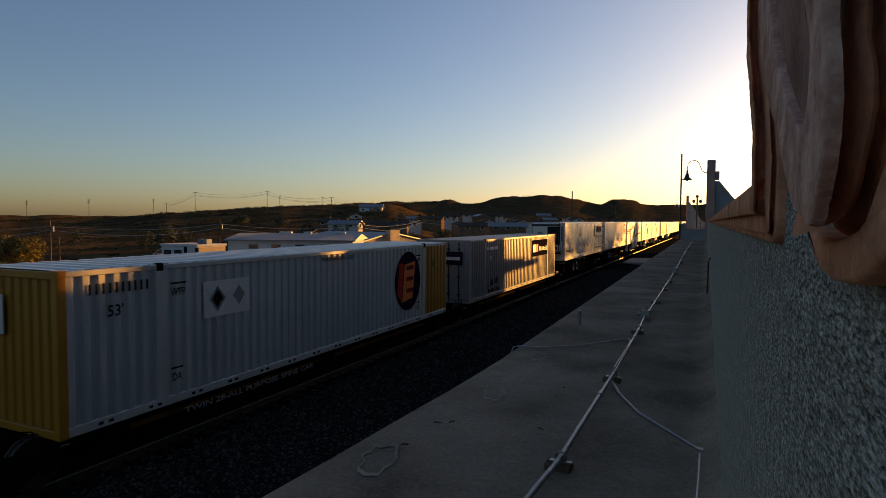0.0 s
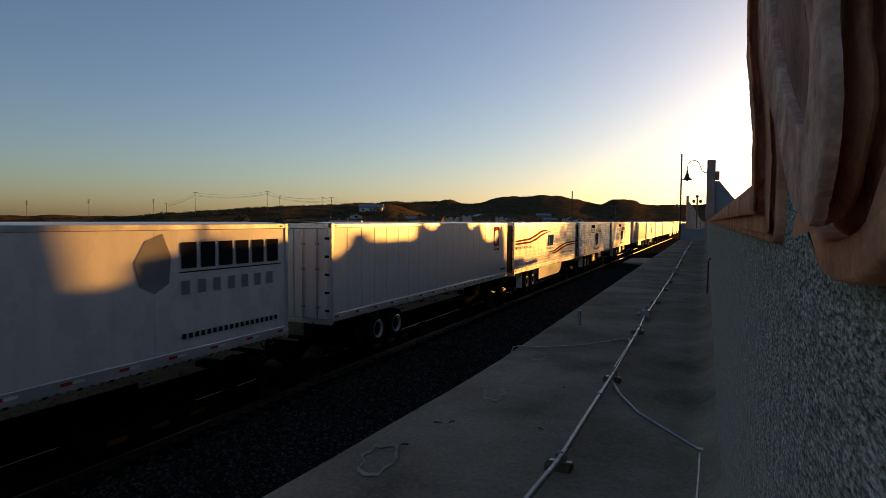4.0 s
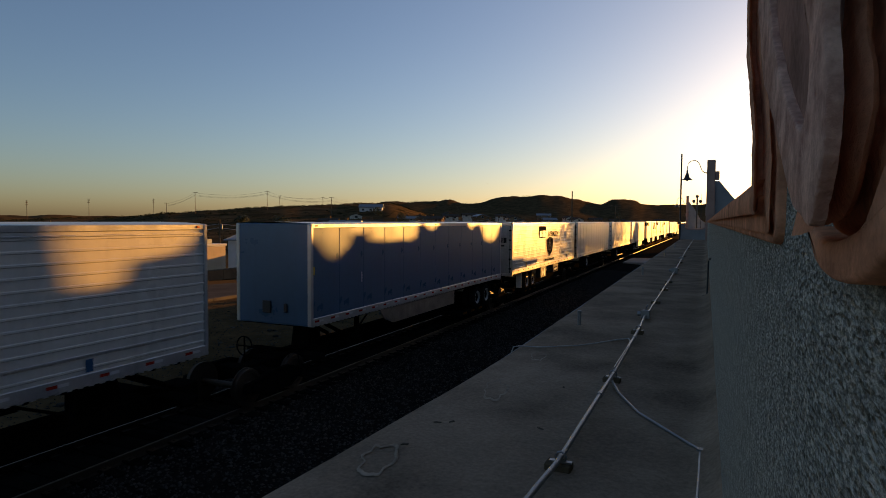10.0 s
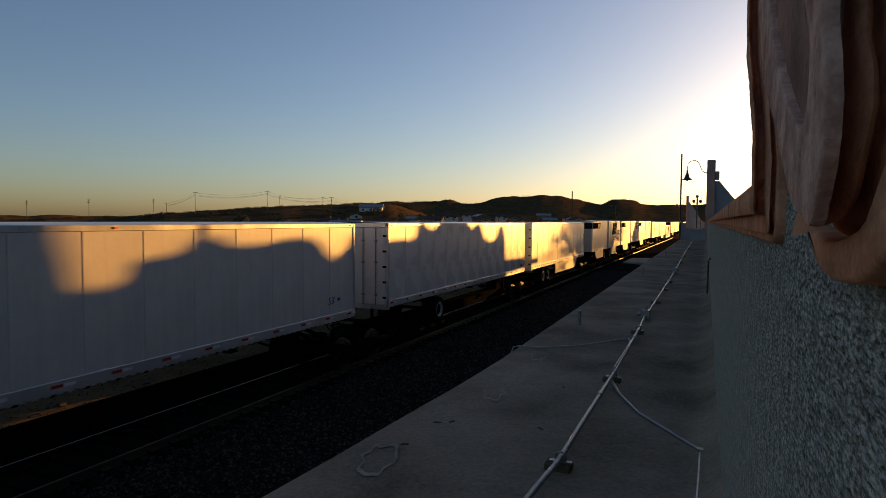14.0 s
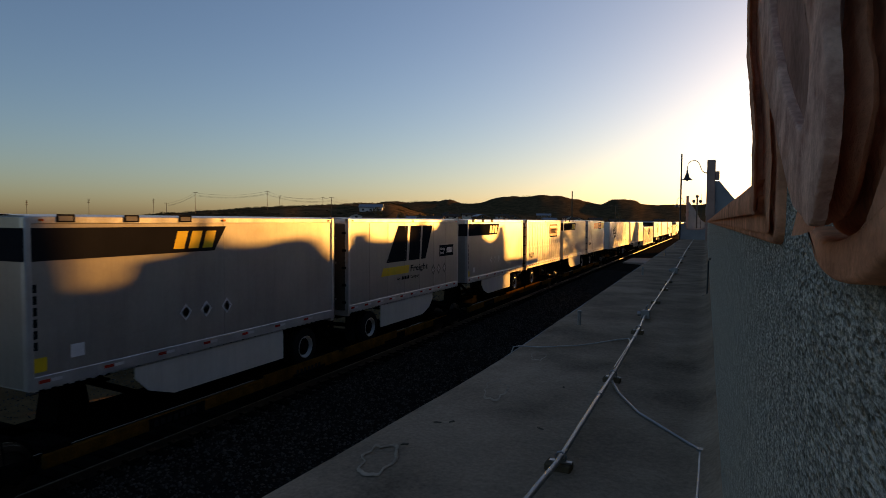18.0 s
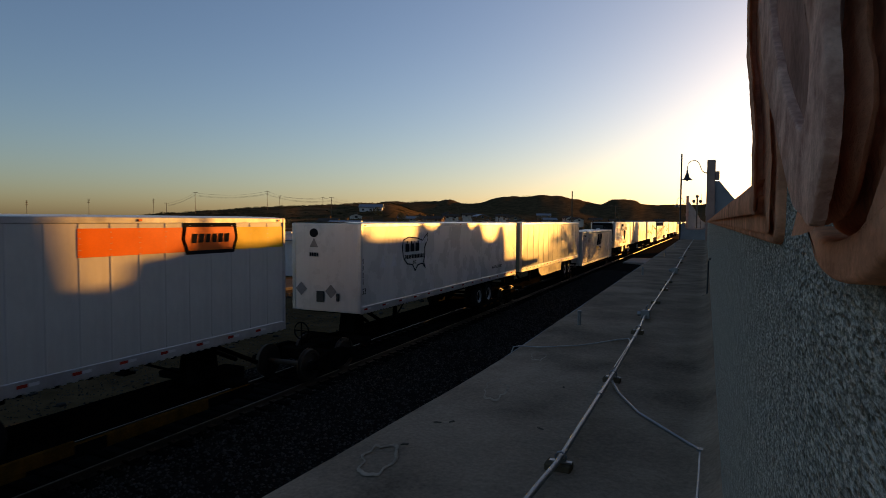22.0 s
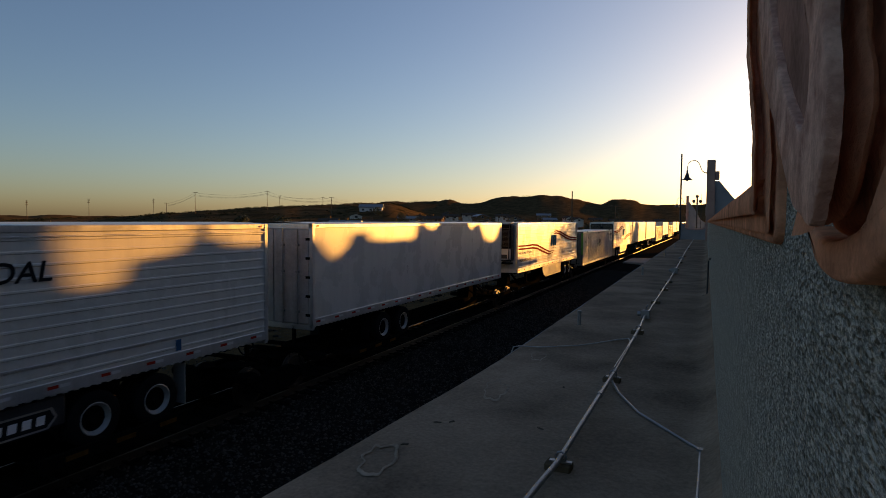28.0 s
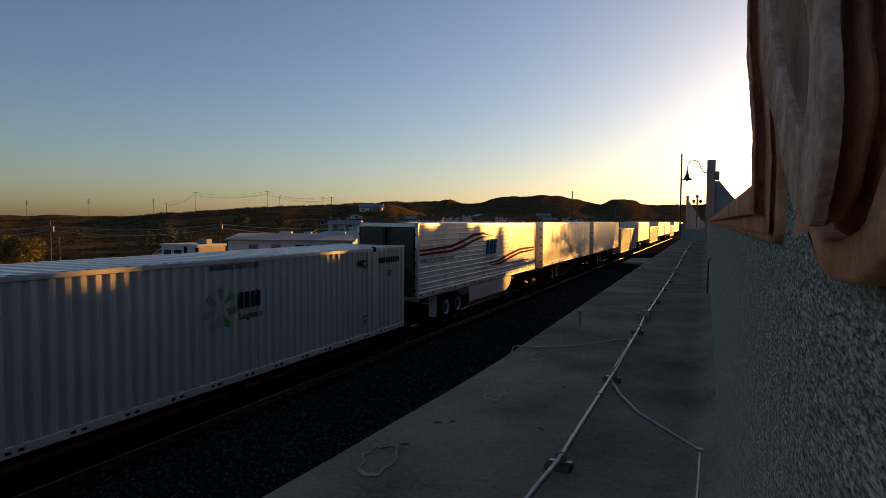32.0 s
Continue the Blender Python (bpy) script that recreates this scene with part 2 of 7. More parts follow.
        vs = [c + ax * t + (a * math.cos(6.2832 * k / n) + b * math.sin(6.2832 * k / n)) * r for t, r in prof for k in range(n)]
        fs = [(i * n + k, i * n + (k + 1) % n, (i + 1) * n + (k + 1) % n, (i + 1) * n + k) for i in range(len(prof) - 1) for k in range(n)]
        return self.add(vs, fs, mi)

    def prism(self, poly, axis, a, b, mi=0):
        """A polygon of the two other axes, drawn out along axis from a to b."""
        def at(p, t):
            return {"x": (t, p[0], p[1]), "y": (p[0], t, p[1]), "z": (p[0], p[1], t)}[axis]
        n = len(poly)
        vs = [at(p, a) for p in poly] + [at(p, b) for p in poly]
        fs = [tuple(range(n))[::-1], tuple(range(n, 2 * n))] + [(i, (i + 1) % n, n + (i + 1) % n, n + i) for i in range(n)]
        return self.add(vs, fs, mi)

    def strip(self, prof, axis, a, b, mi=0):
        """An open profile of the two other axes, drawn out along axis."""
        def at(p, t):
            return {"x": (t, p[0], p[1]), "y": (p[0], t, p[1]), "z": (p[0], p[1], t)}[axis]
        n = len(prof)
        return self.add([at(p, a) for p in prof] + [at(p, b) for p in prof], [(i, i + 1, n + i + 1, n + i) for i in range(n - 1)], mi)

    def mesh(self, name, *mats, smooth=0.0):
        me = bpy.data.meshes.new(name)
        me.from_pydata(self.v, [], self.f)
        for m in mats:
            me.materials.append(m)
        if len(mats) > 1:
            me.polygons.foreach_set("material_index", self.m)
        bm = bmesh.new()
        bm.from_mesh(me)
        bmesh.ops.recalc_face_normals(bm, faces=bm.faces)
        if smooth:
            for e in bm.edges:
                e.smooth = len(e.link_faces) == 2 and e.calc_face_angle(0) < smooth
            for f in bm.faces:
                f.smooth = True
        bm.to_mesh(me)
        bm.free()
        return me


def part(name, geo, material, parent=None, label="", smooth=0.0):
    """geo (or a finished mesh) as one mesh object under parent."""
    me = geo.mesh(name, *(material if isinstance(material, tuple) else (material,)), smooth=smooth) if isinstance(geo, Geo) else geo
    ob = new(name, me)
    if parent is not None:
        ob.parent = parent
    return tagged(ob, label) if label else ob


def empty(name, m, label, category, group=""):
    ob = new(name)
    ob.empty_display_size = 0.2
    ob.matrix_basis = m
    return tagged(ob, label, category, group)


WORDS = {}


def words(body, height):
    """Lettering as flat mesh data, height metres for capitals."""
    if (body, height) not in WORDS:
        cu = bpy.data.curves.new("lettering", "FONT")
        cu.body, cu.size, cu.resolution_u, cu.offset = body, height / 0.7, 3, 0.022 * height
        ob = new("lettering", cu)
        me = bpy.data.meshes.new_from_object(ob.evaluated_get(bpy.context.evaluated_depsgraph_get()))
        bpy.data.objects.remove(ob)
        bpy.data.curves.remove(cu)
        WORDS[body, height] = me
    return WORDS[body, height].copy()

# ---- ground: one sheet out to the hills ----
def bell(a, c, w):
    return math.exp(-((a - c) / w) ** 2)


def ease(t):
    t = min(1.0, max(0.0, t))
    return t * t * (3 - 2 * t)


def height(x, y):
    """The lie of the land: flat by the tracks, a shallow dip, a scrubby slope, a far range with a mesa."""
    r = math.hypot(x, y)
    a = math.degrees(math.atan2(x, y))
    z = -0.35 - 2.6 * ease((r - 42) / 60) * ease((-12 - x) / 25)
    near = 5.6 + 13.6 * ease((a + 63) / 34) - 13.5 * ease((a + 30) / 8) if -110 < a < 60 else 5.0
    if a > 0:
        near = max(near - 0.1 * a, -0.3)
    near += 1.3 * noise.noise((a * 0.16, 2.0, 0)) + 0.5 * noise.noise((a * 0.6, 7.0, 0))
    z += near * ease((r - 95) / 340) * (1 - 0.6 * ease((r - 460) / 400))
    z += 0.9 * noise.noise((x * 0.02, y * 0.02, 3.0)) * ease((r - 90) / 150)
    far = 8 + 39 * ease((a + 42) / 14) + 24 * math.exp(-((a + 15.5) / 4.6) ** 4) + 7 * math.exp(-((a + 23.6) / 0.7) ** 4) + 7 * bell(a, -24.6, 2.6)
    far += 2.5 * noise.noise((a * 1.1, r * 0.004, 4.0)) + 15 * math.exp(-((a + 7.6) / 1.45) ** 6) + 3 * noise.noise((a * 0.5, 5.0, 0)) + 1.3 * noise.noise((a * 2.3, 9.0, 0))
    z += far * ease((r - 800) / 850)
    return z


def ground_sheet():
    az = [a * 0.5 for a in range(-150, 41)] + [a * 5.0 for a in range(5, 56)] + [280.0]
    rr = [0.0, 8, 16, 24, 32, 40] + [50 + 12 * i for i in range(34)] + [480 + 45 * i for i in range(12)] + [1080 + 95 * i for i in range(8)] + [2000, 2600, 3400, 4500]
    g = Geo()
    n = len(az)
    vs = []
    for r in rr:
        for a in az:
            x, y = r * math.sin(radians(a)), r * math.cos(radians(a))
            vs.append((x, y, height(x, y) + (1.6 * noise.noise((x * 0.011, y * 0.011, 8.0)) + 0.8 * noise.noise((x * 0.031, y * 0.031, 2.0))) * ease((r - 500) / 500) * 2.0 if r else -0.35))
    fs = [(i * n + k, i * n + k + 1, (i + 1) * n + k + 1, (i + 1) * n + k) for i in range(len(rr) - 1) for k in range(n - 1)]
    g.add(vs, fs)
    ob = part("ground", g, DIRT, smooth=3.0)
    tagged(ob, "dry brown dirt rising to scrubby desert hills", "ground", kind="structure")


ground_sheet()
TX = -11.2   # centre line of the track
RAILZ = 0.5  # top of the rails

# ---- track: ballast bed, ties, rails ----
g = Geo()
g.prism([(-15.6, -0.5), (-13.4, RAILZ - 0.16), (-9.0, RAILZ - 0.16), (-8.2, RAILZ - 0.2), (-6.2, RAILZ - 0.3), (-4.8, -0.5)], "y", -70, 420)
bed = tagged(part("ballast_bed", g, BALLAST), "bed of crushed rock under the track, darkened as shade", "track bed", kind="structure")
rng = np.random.default_rng(5)


def stones(count, x0, x1, y0, y1, top):
    """Loose stones as small uneven octahedra."""
    base = np.array([(1, 0, 0), (-1, 0, 0), (0, 1, 0), (0, -1, 0), (0, 0, 1), (0, 0, -1)], float)
    tri = np.array([(0, 2, 4), (2, 1, 4), (1, 3, 4), (3, 0, 4), (2, 0, 5), (1, 2, 5), (3, 1, 5), (0, 3, 5)])
    u = rng.random(count)
    c = np.c_[x0 + (x1 - x0) * rng.random(count), y0 + (y1 - y0) * u ** 1.5, np.zeros(count)]
    c[:, 2] = np.array([top(x) for x in c[:, 0]]) + rng.random(count) * 0.025
    size = (0.018 + 0.03 * rng.random((count, 1, 1)) ** 2) * (0.7 + 0.6 * rng.random((count, 6, 1)))
    w = rng.random(count) * 6.28
    rot = np.stack([np.stack([np.cos(w), -np.sin(w), 0 * w], 1), np.stack([np.sin(w), np.cos(w), 0 * w], 1), np.stack([0 * w, 0 * w, 0 * w + 0.8], 1)], 1)
    v = (base[None] * size) @ rot.transpose(0, 2, 1) + c[:, None] + (rng.random((count, 6, 3)) - 0.5) * 0.012
    f = (tri[None] + (np.arange(count) * 6)[:, None, None]).reshape(-1, 3)
    me = bpy.data.meshes.new("loose_stones")
    me.from_pydata(v.reshape(-1, 3).tolist(), [], f.tolist())
    me.materials.append(STONE)
    return new("loose_stones", me)


def bed_top(x):
    return RAILZ - (0.16 if x < -9.0 else 0.16 + 0.05 * (x + 9.0) + 0.002 * (x + 9.0) ** 2)


tagged(stones(26000, -10.3, -5.9, 3, 60, bed_top), "loose grey ballast stones beside the rails", "gravel", kind="stuff")
tagged(stones(9000, -13.4, -12.0, 3, 60, lambda x: RAILZ - 0.16), "loose grey ballast stones beyond the rails", "gravel", kind="stuff")
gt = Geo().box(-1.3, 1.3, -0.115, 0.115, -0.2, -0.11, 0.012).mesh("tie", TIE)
track = tagged(new("track"), "single railway track of steel rails on timber ties", "track", kind="structure")
for i in range(150):
    o = part("tie", gt, TIE, track)
    o.matrix_basis = pose(TX + 0.03 * math.sin(i * 2.1), -20 + 0.53 * i, 0, 0, 0, 1.2 * math.sin(i * 5.3))
g = Geo()
for i in range(150, 800):
    g.box(TX - 1.3, TX + 1.3, -20 + 0.53 * i - 0.11, -20 + 0.53 * i + 0.11, -0.2, -0.11)
tagged(part("far_ties", g, TIE, track), kind="stuff")
track.location.z = RAILZ
for sx in (-1, 1):
    x = TX + sx * 0.753
    prof = [(-0.07, -0.16), (0.07, -0.16), (0.07, -0.148), (0.012, -0.13), (0.012, -0.045), (0.036, -0.035), (0.036, -0.004), (0.03, 0), (-0.03, 0), (-0.036, -0.004), (-0.036, -0.035), (-0.012, -0.045), (-0.012, -0.13), (-0.07, -0.148)]
    part("rail", Geo().prism([(x + a, b) for a, b in prof], "y", -70, 420), RAIL, track)
g = Geo()
for i in range(190):
    for sx in (-1, 1):
        y = -20 + 0.53 * i
        x = TX + sx * 0.753
        g.box(x - 0.16, x + 0.16, y - 0.09, y + 0.09, -0.115, -0.1)
        g.box(x + 0.07, x + 0.1, y - 0.015, y + 0.015, -0.1, -0.085)
        g.box(x - 0.1, x - 0.07, y - 0.015, y + 0.015, -0.1, -0.085)
tagged(part("tie_plates", g, RAIL, track, "rusty tie plates and spikes"), kind="stuff")
# platform strip along the station
g = Geo().box(-4.6, 14, -20, 120, -0.4, 0.1, 0.02)
tagged(part("platform", g, ASPH), "dark asphalt station platform", "platform", kind="structure")

PALEC = surf("pale worn concrete", (0.34, 0.31, 0.27), 0.85, var=0.3, scale=0.8, fine=30)
tagged(part("crossing_slab", Geo().box(-9.3, -5.2, 71, 80, 0.0, RAILZ - 0.02, 0.02), PALEC), "pale concrete crossing slab beside the track", "pavement", kind="structure")

# ---- station: flat roof, parapet, coping; slightly out of line with the track ----
TURN = pose(0, 0, 0, 0, 0, 0.544)
RZ = 4.15


def roof_slab():
    g = Geo()
    nx, ny = 30, 240
    vs = []
    for j in range(ny + 1):
        y = -4 + 41.0 * (j / ny) ** 1.35
        for i in range(nx + 1):
            x = -1.36 + (1.36 + 0.10) * i / nx
            wob = 0.010 * noise.noise((x * 1.3, y * 0.55, 0.0)) + 0.004 * noise.noise((x * 5, y * 2.1, 4.0))
            edge = -0.03 * max(0.0, 1 - (x + 1.36) / 0.10) ** 2
            cove = 0.10 * max(0.0, 1 - (0.098 - x) / 0.17) ** 2.2
            flare = -0.11 * max(0.0, (4.4 - y) / 2.5) ** 1.5 * max(0, 1 - 2 * i / nx) if y > 1 else -0.17 * max(0, 1 - 2 * i / nx)
            vs.append((x + flare + (0.012 * noise.noise((0, y * 0.9, 8.0)) if i == 0 else 0), y, RZ + wob + edge + cove))
    n = nx + 1
    g.add(vs, [(j * n + i, j * n + i + 1, (j + 1) * n + i + 1, (j + 1) * n + i) for j in range(ny) for i in range(nx)])
    ob = part("roof", g, ROOFING, smooth=3.0)
    ob.matrix_basis = TURN
    tagged(ob, "flat roof with a weathered grey coating", "roof", kind="structure")
    g = Geo().box(-1.385, -1.33, -4, 37, 3.6, RZ - 0.035, 0.012)
    fascia = part("fascia", g, GREYW)
    fascia.matrix_basis = TURN
    tagged(fascia, "grey roof edge fascia board", "fascia", kind="structure")
    g = Geo().box(-1.2, -0.95, -4, 37, 0.1, 3.62)
    w = part("wall_west", g, GREYW)
    w.matrix_basis = TURN
    tagged(w, "grey stucco station wall under the roof", "wall", kind="structure")
    g = Geo().box(-1.33, 0.3, -4, 37, 3.62, 3.8)
    w = part("ceiling", g, GREYW)
    w.matrix_basis = TURN
    tagged(w, "grey soffit under the flat roof", "ceiling", kind="structure")


roof_slab()

# parapet with its stepped coping
g = Geo().box(0.075, 0.36, -4, 37, 3.6, 5.19)
g.prism([(-4, 5.18), (0.70, 5.18), (0.71, 5.26), (0.76, 5.32), (0.83, 5.37), (0.90, 5.43), (0.84, 5.54), (0.63, 5.62), (0.3, 6.4), (-4, 6.6)], "x", 0.0755, 0.36)
parapet = part("parapet_wall", g, STUCCO)
parapet.matrix_basis = TURN
tagged(parapet, "parapet wall in coarse grey-green stucco", "wall", kind="structure")


def sweep(name, path, prof, wall_x, label):
    """A moulding: prof is (out from the wall, across the run), path runs in the plane of the wall."""
    g = Geo()
    n = len(prof)
    vs = []
    for i, (y, z) in enumerate(path):
        a, b = path[max(0, i - 1)], path[min(len(path) - 1, i + 1)]
        p = (y, z)
        d1 = Vector((p[0] - a[0], p[1] - a[1])) if i else Vector((b[0] - p[0], b[1] - p[1]))
        d2 = Vector((b[0] - p[0], b[1] - p[1])) if i < len(path) - 1 else d1
        d1.normalize(), d2.normalize()
        d = (d1 + d2).normalized()
        side = Vector((d.y, -d.x)) / max(0.5, d.dot(d1))
        for o, c in prof:
            q = 0.0022 * noise.noise((y * 14, z * 14, o * 30 + c * 20)) + 0.0012 * noise.noise((y * 55, z * 55, c * 60))
            vs.append((wall_x - o + q, y + side.x * c, z + side.y * c))
    g.add(vs, [(i * n + k, i * n + k + 1, (i + 1) * n + k + 1, (i + 1) * n + k) for i in range(len(path) - 1) for k in range(n - 1)])
    ob = part(name, g, PINK, smooth=0.9)
    ob.matrix_basis = TURN
    return tagged(ob, label, "coping", kind="structure")


def curve(pts, steps=6):
    """Catmull-Rom through pts."""
    out = []
    p = [pts[0], *pts, pts[-1]]
    for i in range(1, len(p) - 2):
        for s in range(steps):
            t = s / steps
            out.append(tuple(0.5 * ((2 * p[i][k]) + (p[i + 1][k] - p[i - 1][k]) * t + (2 * p[i - 1][k] - 5 * p[i][k] + 4 * p[i + 1][k] - p[i + 2][k]) * t * t + (3 * p[i][k] - p[i - 1][k] - 3 * p[i + 1][k] + p[i + 2][k]) * t ** 3) for k in range(2)))
    return out + [tuple(pts[-1])]


MOULD = [(-0.012, 0.0), (0.002, 0.0003), (0.005, 0.002), (0.006, 0.006), (0.0055, 0.012), (0.006, 0.022), (0.0085, 0.023), (0.0095, 0.014), (0.0105, 0.011), (0.012, 0.0125), (0.0125, 0.018), (0.0125, 0.036), (0.014, 0.052), (0.0195, 0.052), (0.0215, 0.036), (0.0235, 0.0335), (0.0255, 0.036), (0.0255, 0.05), (0.0245, 0.066), (0.02, 0.0705), (-0.02, 0.075), (-0.28, 0.078)]
run = [(34.0 - 33.21 * (i / 60) ** 0.7, 5.126) for i in range(61)] + [(0.74, 5.126), (0.722, 5.129), (0.710, 5.138), (0.705, 5.155)]
run += curve([(0.710, 5.218), (0.735, 5.276), (0.798, 5.334), (0.861, 5.381), (0.911, 5.428), (0.919, 5.476), (0.882, 5.539), (0.798, 5.591), (0.63, 5.644)], 6)
sweep("coping", run, MOULD, 0.0718, "terracotta pink moulded coping turning up a step")

# the scroll beside the eye: a pointed leaf with a sunk middle, rolls along its edge, a lobe below
tip = curve([(0.282, 5.6), (0.282, 5.4), (0.280, 5.27), (0.274, 5.235), (0.264, 5.211), (0.259, 5.197), (0.261, 5.184), (0.266, 5.172), (0.279, 5.160), (0.288, 5.1505), (0.298, 5.1485), (0.315, 5.152), (0.349, 5.158), (0.378, 5.170), (0.417, 5.189), (0.462, 5.212), (0.528, 5.243), (0.603, 5.281), (0.661, 5.332), (0.704, 5.389), (0.72, 5.6)], 4)
sunk = curve([(0.62, 5.6), (0.60, 5.42), (0.568, 5.342), (0.518, 5.291), (0.467, 5.258), (0.417, 5.228), (0.371, 5.207), (0.333, 5.194), (0.316, 5.196), (0.309, 5.211), (0.309, 5.225), (0.324, 5.242), (0.346, 5.265), (0.38, 5.31), (0.40, 5.38), (0.40, 5.6)], 3)


def inset(pts, d):
    """A closed outline drawn in by d."""
    out = []
    for i, p in enumerate(pts):
        a, b = Vector(pts[i - 1]), Vector(pts[(i + 1) % len(pts)])
        t = (b - a).normalized()
        out.append((p[0] + t.y * d, p[1] - t.x * d))
    return out


def relief(name, outline, x, thick, soft, mat, label):
    """A slab of plaster in the plane of the wall with a rounded face edge."""
    area = sum(p[0] * q[1] - q[0] * p[1] for p, q in zip(outline, outline[1:] + outline[:1]))
    o = outline if area < 0 else outline[::-1]
    n = len(o)
    rings = [(x + thick, 0.0), (x + soft, 0.0), (x + soft * 0.35, soft * 0.3), (x, soft)]
    g, vs = Geo(), []
    for xx, d in rings:
        for y, z in inset(o, d):
            q = 0.0007 * noise.noise((y * 60, z * 60, xx * 90)) + 0.0005 * noise.noise((y * 190, z * 190, 3.0))
            vs.append((xx + q, y, z))
    fs = [(k * n + i, k * n + (i + 1) % n, (k + 1) * n + (i + 1) % n, (k + 1) * n + i) for k in range(3) for i in range(n)]
    g.add(vs, fs + [tuple(range(3 * n, 4 * n)), tuple(range(n - 1, -1, -1))])
    return tagged(part(name, g, mat, smooth=0.7), label, "coping", kind="structure")


relief("scroll_leaf", tip + sunk, 0.0365, 0.0055, 0.0012, PINKL, "pale pink leaf of the parapet scroll with a sunk middle")
# panel floor darkened in colour to stand for shade in the recess
relief("scroll_panel", [(0.315, 5.172), (0.42, 5.205), (0.62, 5.31), (0.68, 5.58), (0.315, 5.58), (0.300, 5.25), (0.295, 5.19)], 0.0418, 0.006, 0.001, PINKD, "sunk mauve panel in the leaf, darkened as recess shade")
ROLL = [(0.0540, 0.0005), (0.0532, -0.006), (0.0515, -0.016), (0.0490, -0.021), (0.0478, -0.018), (0.0470, -0.012), (0.0455, -0.007), (0.0435, -0.0045), (0.0415, -0.006), (0.0405, -0.011), (0.0398, -0.018), (0.0380, -0.020), (0.0366, -0.016), (0.0358, -0.009), (0.0340, -0.004), (0.030, -0.001), (0.022, 0.002), (0.0, 0.01)]
rolls = curve([(0.287, 5.7), (0.287, 5.40), (0.284, 5.27), (0.278, 5.235), (0.268, 5.211), (0.263, 5.197), (0.265, 5.184), (0.270, 5.172), (0.282, 5.160), (0.305, 5.149), (0.34, 5.145), (0.385, 5.143)], 6)
ob = sweep("scroll_ornament", rolls, ROLL, 0.095, "terracotta pink rolls along the leaf of the scroll")
ob.matrix_basis = Matrix.Identity(4)
lobe = curve([(0.253, 5.172), (0.27, 5.159), (0.287, 5.150), (0.318, 5.144), (0.368, 5.141), (0.425, 5.1475), (0.434, 5.146), (0.42, 5.138), (0.397, 5.127), (0.356, 5.122), (0.308, 5.1235), (0.278, 5.129), (0.258, 5.136), (0.231, 5.142), (0.19, 5.152), (0.18, 5.18)], 3)
relief("scroll_lobe", lobe, 0.0535, 0.03, 0.003, PINK, "terracotta pink lobe curled under the scroll")

# ---- on the roof: conduit run, branch, wire, stubs, patches ----
conduit = empty("conduit", pose(0, 0, RZ), "galvanised steel conduit run along the flat roof", "conduit")
line = [(-0.575, 1.5), (-0.548, 2.065), (-0.533, 2.308), (-0.539, 3.306), (-0.540, 3.776), (-0.556, 4.697), (-0.572, 5.588), (-0.600, 6.3)]
line2 = [(-0.590, 6.46), (-0.612, 9.18), (-0.64, 12.0), (-0.70, 16.0), (-0.765, 19.94), (-0.84, 27.0), (-0.93, 35.7)]
part("pipe", Geo().tube([(x, y, 0.05) for x, y in line], 0.0115, 10), GALV, conduit, smooth=0.8)
part("pipe", Geo().tube([(x, y, 0.05) for x, y in line2], 0.0115, 10), GALV, conduit, smooth=0.8)


def block(parent, x, y):
    b = part("support_block", Geo().box(x - 0.06, x + 0.045, y - 0.035, y + 0.035, -0.005, 0.03, 0.006), WOODP, parent, "dark timber support block")
    part("strap", Geo().tube([(x + 0.022 * math.cos(w), y, 0.05 + 0.022 * math.sin(w)) for w in (-0.6, 0.2, 0.9, 1.57, 2.2, 2.9, 3.7)], 0.005, 6).box(x - 0.045, x + 0.045, y - 0.012, y + 0.012, 0.03, 0.036), GALV, b)


for x, y in ((-0.533, 2.36), (-0.540, 3.80), (-0.580, 5.55), (-0.603, 7.7), (-0.611, 9.2), (-0.62, 10.4), (-0.65, 13.2), (-0.68, 15.5), (-0.73, 18.5), (-0.80, 24.0)):
    block(conduit, x, y)
for x, y in ((-0.539, 3.33), (-0.562, 5.1), (-0.615, 8.4)):
    part("coupling", Geo().lathe((x, y, 0.05), "y", [(-0.03, 0.0115), (-0.03, 0.016), (0.03, 0.016), (0.03, 0.0115)], 10), GALV, conduit)


def junction(x, y, s):
    j = empty("junction_box", pose(x, y, RZ + 0.02), "grey metal junction box on the roof conduit", "junction box")
    part("body", Geo().box(-0.05 * s, 0.05 * s, -0.05 * s, 0.05 * s, 0.0, 0.1 * s, 0.008), GALV, j)
    part("cover", Geo().box(-0.056 * s, 0.056 * s, -0.062 * s, -0.05 * s, -0.004, 0.106 * s, 0.004), GALV, j)
    part("hub", Geo().lathe((-0.05 * s, 0, 0.05 * s), "x", [(-0.05 * s, 0.018), (-0.05 * s, 0.026), (-0.02 * s, 0.026), (-0.02 * s, 0.02), (0, 0.02)], 12), GALV, j)
    part("lug", Geo().tube([(0.0, 0.0, 0.1 * s), (0.01, 0, 0.15 * s), (0.02, 0, 0.17 * s)], 0.007, 6), GALV, j)


junction(-0.60, 6.38, 0.78)
junction(-0.64, 12.2, 1.0)
junction(-0.70, 16.6, 0.8)
branch = empty("branch_cable", pose(0, 0, RZ), "thin grey branch conduit lying across the roof", "cable")
part("pipe", Geo().tube([(-0.545, 3.76, 0.045), (-0.53, 3.70, 0.03), (-0.47, 3.53, 0.014), (-0.40, 3.37, 0.012), (-0.324, 3.203, 0.012), (-0.2, 3.03, 0.012), (-0.09, 2.87, 0.014), (-0.035, 2.79, 0.016), (-0.022, 2.755, 0.016)], 0.0075, 8), GALV, branch, smooth=0.8)
